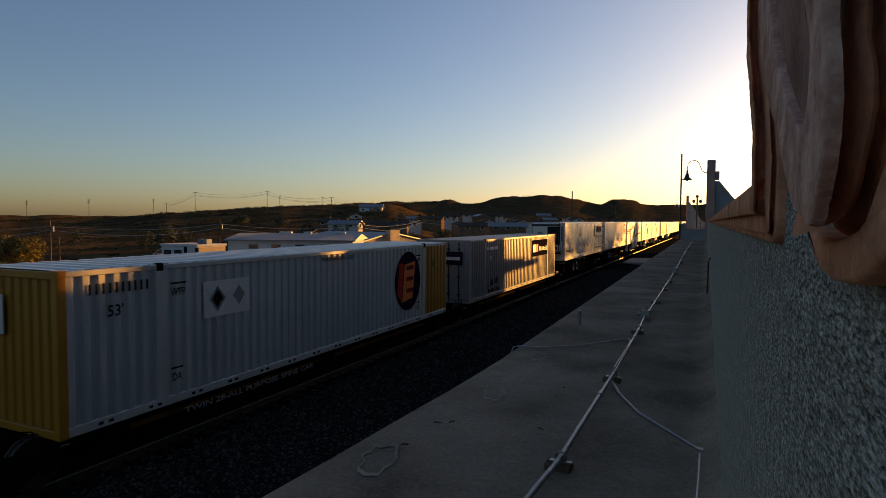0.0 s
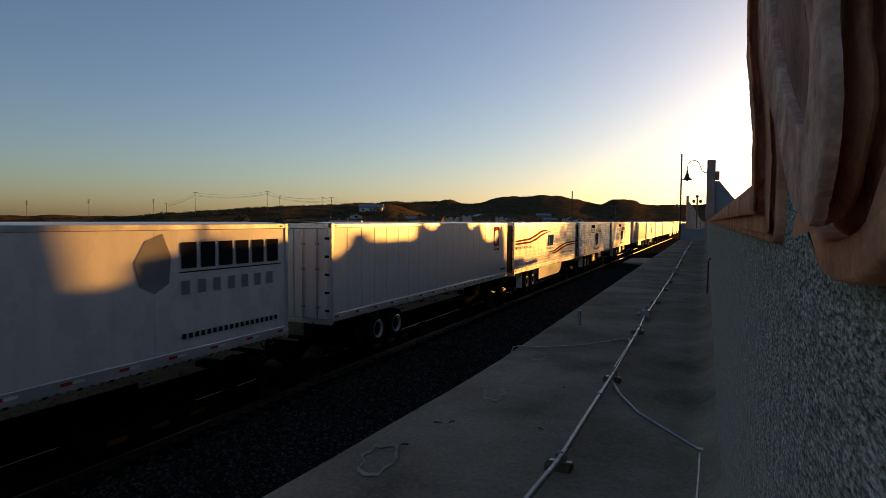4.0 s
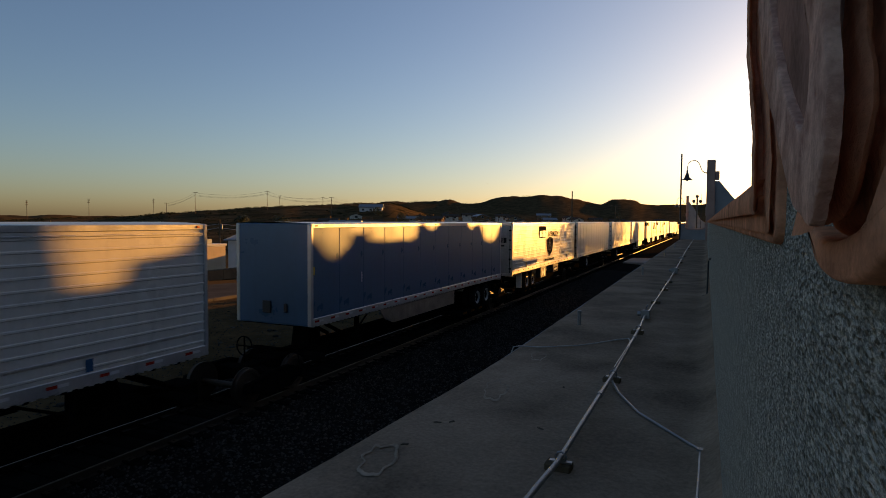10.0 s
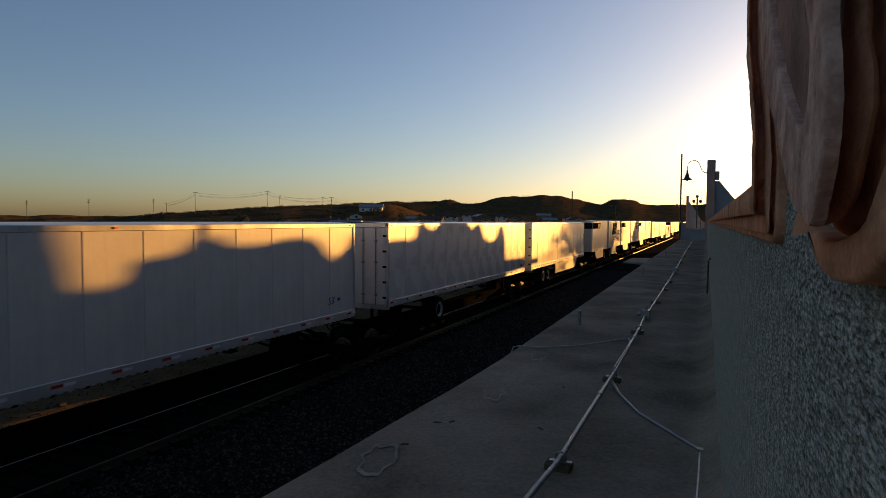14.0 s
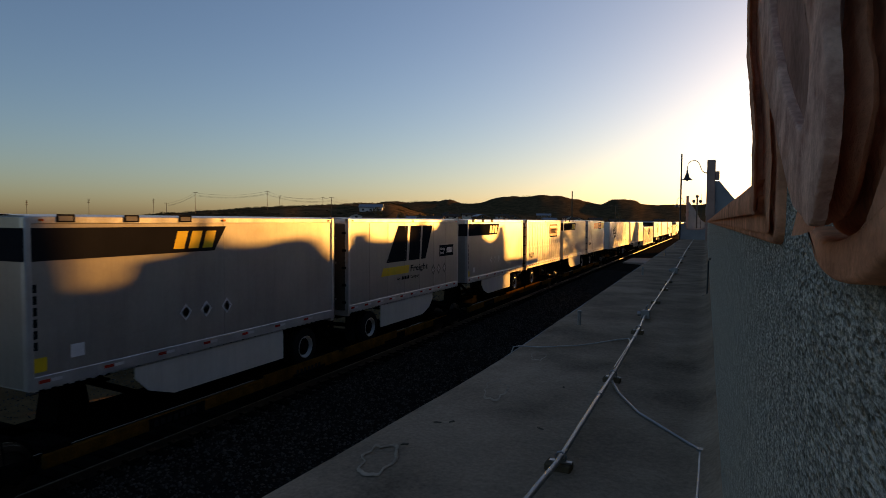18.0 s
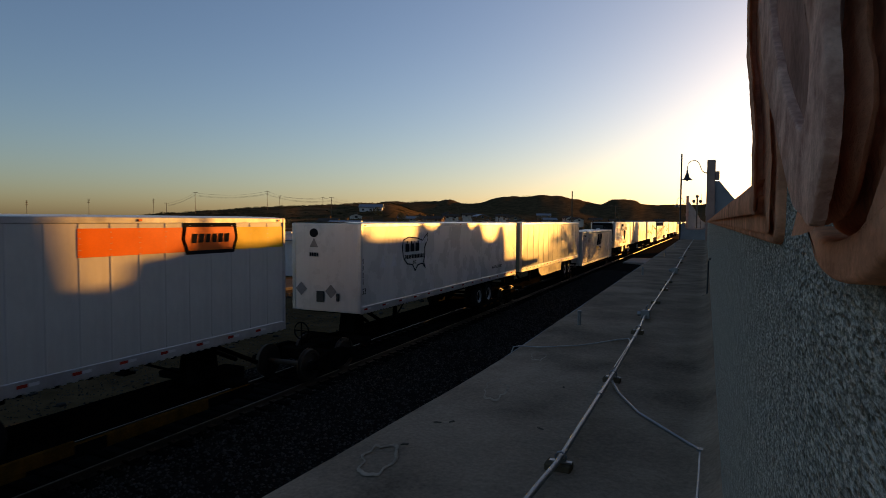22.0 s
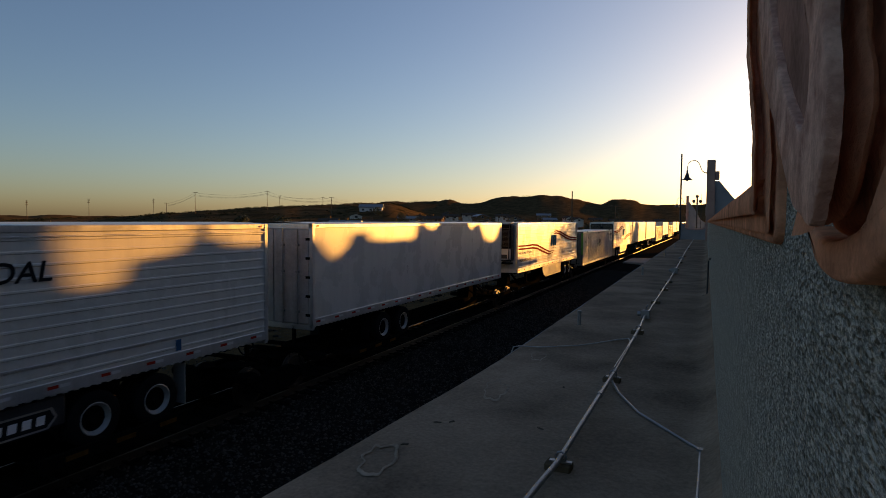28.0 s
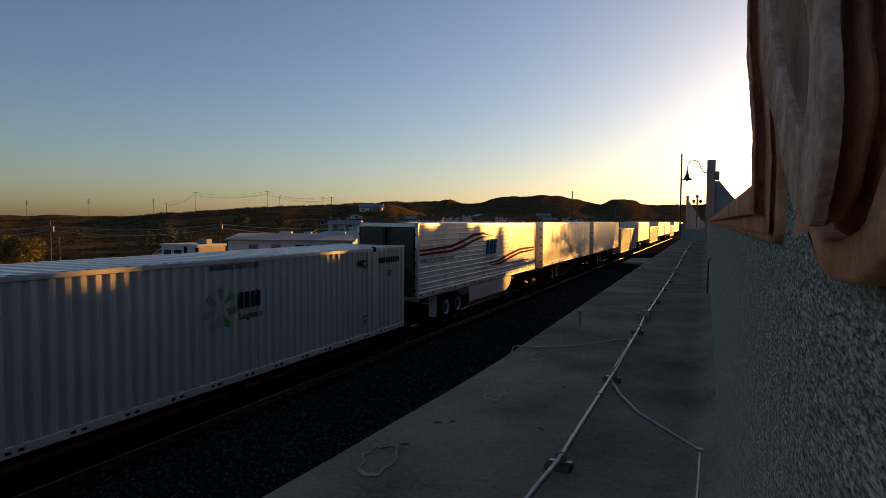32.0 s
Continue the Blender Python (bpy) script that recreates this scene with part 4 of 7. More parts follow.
        for sx in (-1, 1):
            part("guard_bar", Geo().tube([(sx * 1.05, nosey + out * 0.05, up(4.9)), (sx * 1.05, nosey + out * 0.66, up(4.86)), (sx * 1.0, nosey + out * 0.68, up(4.4)), (sx * 1.0, nosey + out * 0.68, up(2.7)), (sx * 1.0, nosey + out * 0.1, up(2.4))], 0.03, 6), BLACKM, unit)
        part("platform", Geo().box(-1.05, 1.05, *span(0.0, 0.66), up(2.36), up(2.44), 0.02), DARKST, unit)
    else:
        a, b = sorted((nosey, nosey + out * 0.05))
        part("nose_box", Geo().box(-0.35, -0.05, a, b, 2.0, 2.35, 0.02), BLACKM, t)
        part("air_socket", Geo().box(0.4, 0.52, a, b, 2.05, 2.3, 0.02), BLACKM, t)
    # rear: frame and two doors with lock rods
    ry, ro = Y(0), (1 if nose_first else -1)
    a, b = sorted((ry + ro * 0.0, ry - ro * 0.12))
    fr = Geo()
    for sx in (-1, 1):
        fr.box(sx * (NEAR - 0.05) - 0.06, sx * (NEAR - 0.05) + 0.07, a, b, Z0 - 0.05, Z1, 0.012)
    fr.box(-NEAR, NEAR, a, b, Z1 - 0.16, Z1, 0.012).box(-NEAR, NEAR, a, b, Z0 - 0.1, Z0 + 0.06, 0.012)
    part("rear_frame", fr, frame_mat, t)
    for sx in (-1, 1):
        a, b = sorted((ry + ro * 0.015, ry - ro * 0.035))
        x0, x1 = sorted((sx * 0.012, sx * (NEAR - 0.1)))
        d = part("door", Geo().box(x0, x1, a, b, Z0 + 0.07, Z1 - 0.17, 0.01), doors, t)
        rods = Geo()
        single = style == "ribbed"
        for rx in ((0.13,) if single else (0.35, 0.85)):
            rods.tube([(sx * rx, ry + ro * 0.05, Z0 + 0.05), (sx * rx, ry + ro * 0.05, Z1 - 0.15)], 0.03 if single else 0.017, 6)
            for z in (Z0 + 0.4, Z0 + 1.5, Z1 - 0.6):
                rods.box(sx * rx - 0.05, sx * rx + 0.05, *sorted((ry + ro * 0.01, ry + ro * 0.075)), z - 0.03, z + 0.03)
        part("lock_rod", rods, BLACKM if single else GALV, d)
        if single:
            seal = Geo()
            for q in (0.03, NEAR - 0.13):
                seal.box(sx * q - 0.02, sx * q + 0.02, *sorted((ry + ro * 0.012, ry + ro * 0.024)), Z0 + 0.08, Z1 - 0.18)
            part("door_seal", seal, RUBBER, d)
        hm = Geo().box(-0.07, 0.07, *sorted((ro * 0.012, ro * 0.04)), 0, 0.07, 0.005).mesh("hinge", DARKST)
        for k in range(5):
            h = part("hinge", hm, DARKST, d)
            h.location = (sx * (NEAR - 0.12), ry, Z0 + 0.28 + 0.52 * k)
        part("mud_flap", Geo().box(sx * 1.0 - 0.17, sx * 1.0 + 0.17, *sorted((Y(axles[0] - 0.78), Y(axles[0] - 0.765))), 0.74, 1.62, 0.004), RUBBER if style != "ribbed" or sx < 0 else PW2, t)
    part("bumper", Geo().box(-1.15, 1.15, *sorted((ry + ro * 0.0, ry - ro * 0.1)), 1.1, 1.2, 0.01).box(-0.7, -0.62, *sorted((ry, ry - ro * 0.08)), 1.18, Z0).box(0.62, 0.7, *sorted((ry, ry - ro * 0.08)), 1.18, Z0), DARKST, t, "rear underride guard")
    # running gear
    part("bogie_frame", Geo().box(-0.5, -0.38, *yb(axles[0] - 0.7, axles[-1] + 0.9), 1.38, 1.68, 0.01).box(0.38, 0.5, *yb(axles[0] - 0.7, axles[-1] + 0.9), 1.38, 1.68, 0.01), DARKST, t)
    for u in axles:
        part("axle", Geo().lathe((-1.0, Y(u), AXLE), "x", [(0, 0.065), (2.0, 0.065)], 10), DARKST, t)
        for sx in (-1, 1):
            road_wheel(t, sx * 1.13, Y(u), AXLE, sx < 0, 0.0)
            road_wheel(t, sx * 0.81, Y(u), AXLE, sx < 0, 0.0)
    if legs:
        for sx in (-1, 1):
            part("landing_leg", Geo().box(sx * 0.95 - 0.06, sx * 0.95 + 0.06, *yb(L - 2.9, L - 2.77), 0.98, 1.70, 0.008).box(sx * 0.95 - 0.14, sx * 0.95 + 0.14, *yb(L - 2.99, L - 2.68), 0.93, 0.98), DARKST, t)
        part("leg_brace", Geo().tube([(-0.95, Y(L - 2.83), 1.2), (0.95, Y(L - 2.83), 1.62)], 0.03, 6).tube([(0.95, Y(L - 2.83), 1.15), (0.75, Y(L - 4.1), 1.70)], 0.03, 6), DARKST, t)
    if skirt:
        u0, u1, z = skirt
        for sx in (-1, 1):
            a, b = (NEAR - 0.06, NEAR - 0.02) if sx > 0 else (-NEAR + 0.02, -NEAR + 0.06)
            pts = [(Y(u0), Z0 - 0.03), (Y(u0), z), (Y(u1 - 0.9), z), (Y(u1 - 0.3), z + 0.2), (Y(u1), z + 0.5), (Y(u1), Z0 - 0.03)]
            part("side_skirt", Geo().prism(pts, "x", a, b), skirt_mat or PW2, t, "dull dark side skirt" if skirt_mat else "white aerodynamic side skirt")
    lamps = Geo()
    for y in (0.25, L / 2, L - 0.25):
        lamps.box(NEAR + 0.01, NEAR + 0.03, y - 0.04, y + 0.04, Z1 - 0.09, Z1 - 0.05, 0.004)
    part("marker_lamps", lamps, D_ORA, t, "small amber marker lamps")
    if tapes:
        tape(t, L, Z0 + 0.10, tapes[0], tapes[1])
    return t


def bogie(parent, y):
    """A two-axle railway truck under a car."""
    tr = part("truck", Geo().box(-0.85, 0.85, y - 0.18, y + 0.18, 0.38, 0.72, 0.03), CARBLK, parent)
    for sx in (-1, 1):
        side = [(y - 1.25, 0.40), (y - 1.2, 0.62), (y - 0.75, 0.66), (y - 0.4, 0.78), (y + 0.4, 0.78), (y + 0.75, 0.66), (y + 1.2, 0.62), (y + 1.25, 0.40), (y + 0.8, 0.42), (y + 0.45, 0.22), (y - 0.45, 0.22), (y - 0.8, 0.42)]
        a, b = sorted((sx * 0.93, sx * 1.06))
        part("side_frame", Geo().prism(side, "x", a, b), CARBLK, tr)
        for s in (-0.89, 0.89):
            part("bearing", Geo().lathe((sx * 1.0, y + s, 0.46), "x", [(-0.1, 0.12), (0.13 * sx, 0.12), (0.15 * sx, 0.06), (0.15 * sx, 0.0)], 12), DARKST, tr)
    for s in (-0.89, 0.89):
        w = Geo()
        for sx in (-1, 1):
            w.lathe((sx * 0.753, y + s, 0.46), "x", [(-0.07 * sx, 0.0), (-0.07 * sx, 0.49), (-0.04 * sx, 0.49), (-0.035 * sx, 0.46), (0.065 * sx, 0.455), (0.065 * sx, 0.37), (0.03 * sx, 0.35), (0.03 * sx, 0.16), (0.07 * sx, 0.13), (0.07 * sx, 0.0)], 24)
        w.lathe((-0.75, y + s, 0.46), "x", [(0, 0.08), (1.5, 0.08)], 10)
        part("wheelset", w, RAIL, tr, smooth=0.6)
    sp = Geo()
    for sx in (-1, 1):
        for d in (-0.14, 0.0, 0.14):
            sp.lathe((sx * 0.99, y + d, 0.3), "z", [(0, 0.05), (0.06, 0.065), (0.12, 0.05), (0.18, 0.065), (0.24, 0.05)], 8)
    part("springs", sp, DARKST, tr)


def spine_car(y0, L, kind, wheel_y=(), hitch_y=(), mark=None):
    """One unit of an articulated spine car, from its leading truck back."""
    c = empty("spine_car", pose(TX, 0, 0), "black articulated spine car with yellow sills", "rail car", "spine cars of the train")
    TRAIN.append((c, y0))
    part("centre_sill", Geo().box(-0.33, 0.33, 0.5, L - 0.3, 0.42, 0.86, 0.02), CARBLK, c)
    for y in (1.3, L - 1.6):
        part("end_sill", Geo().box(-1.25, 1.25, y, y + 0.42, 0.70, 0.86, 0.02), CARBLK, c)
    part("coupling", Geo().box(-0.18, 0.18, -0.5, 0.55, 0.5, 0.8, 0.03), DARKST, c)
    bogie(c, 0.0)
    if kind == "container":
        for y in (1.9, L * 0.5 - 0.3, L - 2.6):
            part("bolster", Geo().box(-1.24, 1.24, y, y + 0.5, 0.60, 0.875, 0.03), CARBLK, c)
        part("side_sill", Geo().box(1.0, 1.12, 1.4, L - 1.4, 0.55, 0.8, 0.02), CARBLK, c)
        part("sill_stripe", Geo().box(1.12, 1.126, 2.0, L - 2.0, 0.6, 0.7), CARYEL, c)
    up = PUP_LIFT if kind == "twin" else 0.0
    for y in wheel_y:
        p = part("wheel_deck", Geo().box(-1.27, 1.27, y - 1.5, y + 1.5, 0.49 + up, 0.555 + up, 0.01), DARKST, c)
        for sx in (-1, 1):
            part("deck_kerb", Geo().box(sx * 1.3 - 0.035, sx * 1.3 + 0.035, y - 1.6, y + 1.6, 0.44 + up, 0.68 + up, 0.01), CARYEL if kind == "twin" else CARBLK, p)
            for k in range(-1, 2):
                part("edge_plate", Geo().box(sx * 1.337 - 0.004, sx * 1.337 + 0.004, y + k * 0.95 - 0.2, y + k * 0.95 + 0.2, 0.51 + up, 0.60 + up), CARYEL, p)
    for y in hitch_y:
        h = part("hitch", Geo().prism([(y - 0.35, 0.85), (y + 0.35, 0.85), (y + 0.2, 1.58 + up), (y - 0.2, 1.58 + up)], "x", -0.3, 0.3), CARBLK, c, "black trailer hitch stand")
        part("hitch_plate", Geo().box(-0.48, 0.48, y - 0.4, y + 0.4, 1.58 + up, 1.70 + up, 0.02), DARKST, h)
        part("strut", Geo().tube([(0.35, y + 0.1, 1.6), (0.35, y + 1.6, 0.88)], 0.06, 6).tube([(-0.35, y + 0.1, 1.6), (-0.35, y + 1.6, 0.88)], 0.06, 6), CARBLK, h)
    if kind == "twin":
        part("side_sill", Geo().box(1.22, 1.32, 1.2, L - 1.2, 0.50, 0.74, 0.015), CARYEL, c, "worn yellow side sill")
        for y in (3.2, 7.6, 12.4, 16.2):
            part("sill_plate", Geo().box(1.318, 1.326, y, y + 1.4, 0.51, 0.73), CARBLK, c)
        for y in (3.3, 7.7):
            bars(c, D_BLACK, y, 0.56, y + 1.1, 0.68, 7, 0.35).location.x = 0.03
    # brake wheel and grab iron at the leading end
    bw = part("brake_wheel", Geo().tube([(-0.55 + 0.27 * math.cos(w), 0.45, 1.12 + 0.27 * math.sin(w)) for w in [0.3927 * i for i in range(17)]], 0.02, 6, cap=False).box(-0.56, -0.54, 0.43, 0.47, 0.6, 1.37).box(-0.8, -0.3, 0.44, 0.46, 1.11, 1.14), DARKST, c)
    part("grab_iron", Geo().tube([(0.75, 0.7, 0.62), (0.75, 0.7, 1.05), (1.05, 0.7, 1.1), (1.15, 0.7, 0.62)], 0.018, 6), DARKST, c)
    hose = Geo().tube([(0.3, 0.2, 0.7), (0.45, -0.1, 0.45), (0.45, -0.5, 0.4), (0.3, -0.8, 0.6)], 0.03, 6)
    part("air_hose", hose, RUBBER, c)
    if mark:
        letter(c, D_GREY, mark, 3.6, 0.60, 0.13, 4.4)
    return c


def container(y0, paint, label, ends=None, tail=None, doors_lead=False, group="containers on the train"):
    """A 53-foot corrugated container with posts at the 40-foot lifting points."""
    L = 16.15 * SY
    c = empty("shipping_container", pose(TX, 0, 0), label, "container", group)
    TRAIN.append((c, y0))
    ends = ends or paint

    def corr(y_a, y_b, x, sx, period=0.277, deep=0.045):
        n = max(1, round((y_b - y_a) / period))
        p = (y_b - y_a) / n
        out = []
        for i in range(n):
            q = y_a + p * i
            out += [(q, x), (q + p * 0.36, x), (q + p * 0.5, x - sx * deep), (q + p * 0.86, x - sx * deep)]
        return out + [(y_b, x)]
    p1, p2 = 2.05, L - 2.05
    for sx in (1, -1):
        x = sx * NEAR
        for k, (a, b) in enumerate(((0.17, p1 - 0.1), (p1 + 0.1, p2 - 0.1), (p2 + 0.1, L - 0.17))):
            mt = tail if (tail and k == 2) else paint
            prof = [(q, w) for q, w in corr(a, b, x - sx * 0.004, sx)]
            part("side_wall", Geo().strip([(w, q) for q, w in prof], "z", C0 + 0.17, C1 - 0.1), mt, c, "corrugated steel side wall")
        for y in (p1, p2):
            a, b = sorted((x - sx * 0.09, x + sx * 0.004))
            part("lifting_post", Geo().box(a, b, y - 0.11, y + 0.11, C0, C1 + 0.01, 0.01), paint, c)
            part("lifting_block", Geo().box(a, b + 0.006 * (sx > 0), y - 0.09, y + 0.09, C1 - 0.13, C1 + 0.03, 0.012), DARKST, c)
        a, b = sorted((x - sx * 0.08, x + sx * 0.002))
        part("top_rail", Geo().box(a, b, 0.1, L - 0.1, C1 - 0.1, C1, 0.012), paint, c)
        rail = Geo().box(a, b, 0.1, L - 0.1, C0, C0 + 0.17, 0.012)
        part("bottom_rail", rail, paint, c)
        if sx > 0:
            slots = Geo()
            y = 0.7
            while y < L - 0.6:
                for d in (0, 0.2):
                    slots.box(b - 0.002, b + 0.003, y + d, y + d + 0.1, C0 + 0.06, C0 + 0.11)
                y += 1.05
            tagged(part("rail_slots", slots, DARKST, c), kind="stuff")
        for y in (0.0, L - 0.17):
            a, b = sorted((x - sx * 0.16, x + sx * 0.006))
            em = ends if y == 0 else (tail or ends)
            part("corner_post", Geo().box(a, b, y, y + 0.17, C0, C1 + 0.01, 0.015), em, c)
            for z in (C0 - 0.01, C1 - 0.11):
                part("corner_casting", Geo().box(a - 0.003, b + 0.004, y - 0.004, y + 0.176, z, z + 0.13, 0.015), em, c)
    prof = [(q, w) for q, w in corr(0.12, L - 0.12, C1 + 0.012, 1, 0.4, 0.02)]
    part("roof_panel", Geo().strip(prof, "x", -NEAR + 0.05, NEAR - 0.05), paint, c, "corrugated roof panel")
    part("floor", Geo().box(-NEAR + 0.08, NEAR - 0.08, 0.1, L - 0.1, C0 + 0.05, C0 + 0.15), DARKST, c)
    for y, lead in ((0.05, True), (L - 0.05, False)):
        o = -1 if lead else 1
        em = ends if lead else (tail or ends)
        part("end_header", Geo().box(-NEAR + 0.1, NEAR - 0.1, *sorted((y, y + o * 0.05)), C1 - 0.13, C1, 0.01), em, c)
        part("end_sill", Geo().box(-NEAR + 0.1, NEAR - 0.1, *sorted((y, y + o * 0.05)), C0, C0 + 0.14, 0.01), em, c)
        if lead == doors_lead:
            for sx in (-1, 1):
                a, b = sorted((sx * 0.01, sx * (NEAR - 0.17)))
                d = part("door", Geo().box(a, b, *sorted((y, y + o * 0.04)), C0 + 0.15, C1 - 0.14, 0.008), em, c)
                rods = Geo()
                for rx in (0.3, 0.8):
                    rods.tube([(sx * rx, y + o * 0.065, C0 + 0.1), (sx * rx, y + o * 0.065, C1 - 0.1)], 0.02, 6)
                    for z in (C0 + 0.4, C0 + 1.2, C0 + 2.1, C1 - 0.4):
                        rods.box(sx * rx - 0.06, sx * rx + 0.06, *sorted((y + o * 0.03, y + o * 0.09)), z - 0.03, z + 0.03)
                part("lock_rod", rods, DARKST, d)
                plate = Geo().box(-0.17, 0.17, *sorted((y + o * 0.038, y + o * 0.048)), 0, 0.11).mesh("door_plate", D_GREY if paint is not PGREY else PGREY)
                for i in range(6):
                    part("door_plate", plate, D_GREY, d).location = (sx * 0.55, 0, C1 - 0.5 - 0.4 * i)
        else:
            n = 9
            w = (2 * NEAR - 0.34) / n
            pr = []
            for i in range(n):
                q = -NEAR + 0.17 + w * i
                pr += [(q, y), (q + w * 0.4, y), (q + w * 0.55, y - o * 0.04), (q + w * 0.9, y - o * 0.04)]
            pr.append((NEAR - 0.17, y))
            part("end_wall", Geo().strip(pr, "z", C0 + 0.1, C1 - 0.1), em, c)
    return c

TRAIN = []
L53, L28 = 16.15 * SY, 8.55 * SY


def wave(parent, up, low, material=None):
    decal(parent, material or D_DRED, up + low[::-1], "stripe")


def prime_marks(t):
    """Black block, bars and shield of a carrier's sign."""
    decal(t, D_BLACK, [(5.56, 3.84), (7.26, 3.84), (7.26, 4.30), (7.12, 4.66), (5.42, 4.66), (5.42, 4.06)], "emblem", "black block with white bars")
    for k in range(5):
        a = 5.62 + 0.335 * k
        film(t, D_WHITE, a, 3.90, a + 0.25, 4.34, 0.02, "emblem", off=0.012)
    letter(t, D_BLACK, "INTERMODAL", 7.6, 3.90, 0.36, 3.1, 0.2)
    sh = [(7.30, 3.68), (7.72, 3.79), (8.2, 3.85), (8.68, 3.80), (9.12, 3.68), (9.04, 3.2), (8.86, 2.78), (8.2, 2.46), (7.58, 2.8), (7.40, 3.2)]
    decal(t, D_BLACK, sh, "emblem", "black shield emblem")
    rim = [(8.2 + (y - 8.2) * 0.92, 3.16 + (z - 3.16) * 0.92) for y, z in sh]
    low = [(8.2 + (y - 8.2) * 0.88, 3.16 + (z - 3.16) * 0.88) for y, z in sh]
    for k in range(10):
        decal(t, D_GREY, [rim[k], rim[k - 1], low[k - 1], low[k]], "emblem", off=0.012)
    for (ya, za), (yb, zb) in (((7.96, 2.72), (8.13, 3.72)), ((8.44, 2.72), (8.29, 3.72)), ((7.86, 2.90), (7.60, 3.60)), ((8.55, 2.90), (8.82, 3.60))):
        decal(t, D_GREY, [(ya, za), (ya + 0.045, za), (yb + 0.045, zb), (yb, zb)], "emblem", off=0.012)
    for z in (2.92, 3.16, 3.42):
        film(t, D_GREY, 8.04, z, 8.40, z + 0.035, name="emblem", off=0.012)
    bars(t, D_BLACK, 6.9, 2.14, 9.5, 2.28, 16, 0.35)
    film(t, D_YEL, 2.66, 2.02, 2.88, 2.32, name="sticker", label="yellow lifting sticker")
    film(t, D_BLACK, 2.70, 2.05, 2.84, 2.13, name="sticker", off=0.012)
    film(t, D_BLUE, 13.2, 2.05, 13.34, 2.3, name="sticker")
    part("tool_box", Geo().box(0.9, 1.25, 6.2, 7.6, 1.0, 1.7, 0.02), BLACKM, t)
    for y in (6.66, 7.04):
        decal(t, D_WHITE, [(y - 0.18, 1.36), (y, 1.08), (y + 0.18, 1.36), (y, 1.64)], "placard", off=-0.03)
    part("fuel_tank", Geo().box(0.85, 1.24, 9.4, 11.0, 1.08, 1.7, 0.08), BLACKM, t)
    plate = [(9.65, 1.2), (10.65, 1.2), (10.8, 1.38), (10.72, 1.55), (9.72, 1.55), (9.58, 1.38)]
    decal(t, D_GREY, plate, "sticker", "dark sticker with a pale rim", off=-0.045)
    decal(t, D_BLACK, [(10.19 + (y - 10.19) * 0.92, 1.375 + (z - 1.375) * 0.8) for y, z in plate], "sticker", off=-0.042)
    for k in range(4):
        film(t, D_WHITE, 9.78 + 0.22 * k, 1.30, 9.92 + 0.22 * k, 1.45, 0.02, "sticker", off=-0.039)
    part("trim_bar", Geo().box(NEAR, NEAR + 0.025, 0.1, L53 - 0.1, level(t, 2.36), level(t, 2.36) + 0.04, 0.006), ALU, t)
    part("trim_bar", Geo().box(NEAR, NEAR + 0.02, 0.15, L53 - 0.1, level(t, 4.68), level(t, 4.68) + 0.03, 0.006), ALU, t)


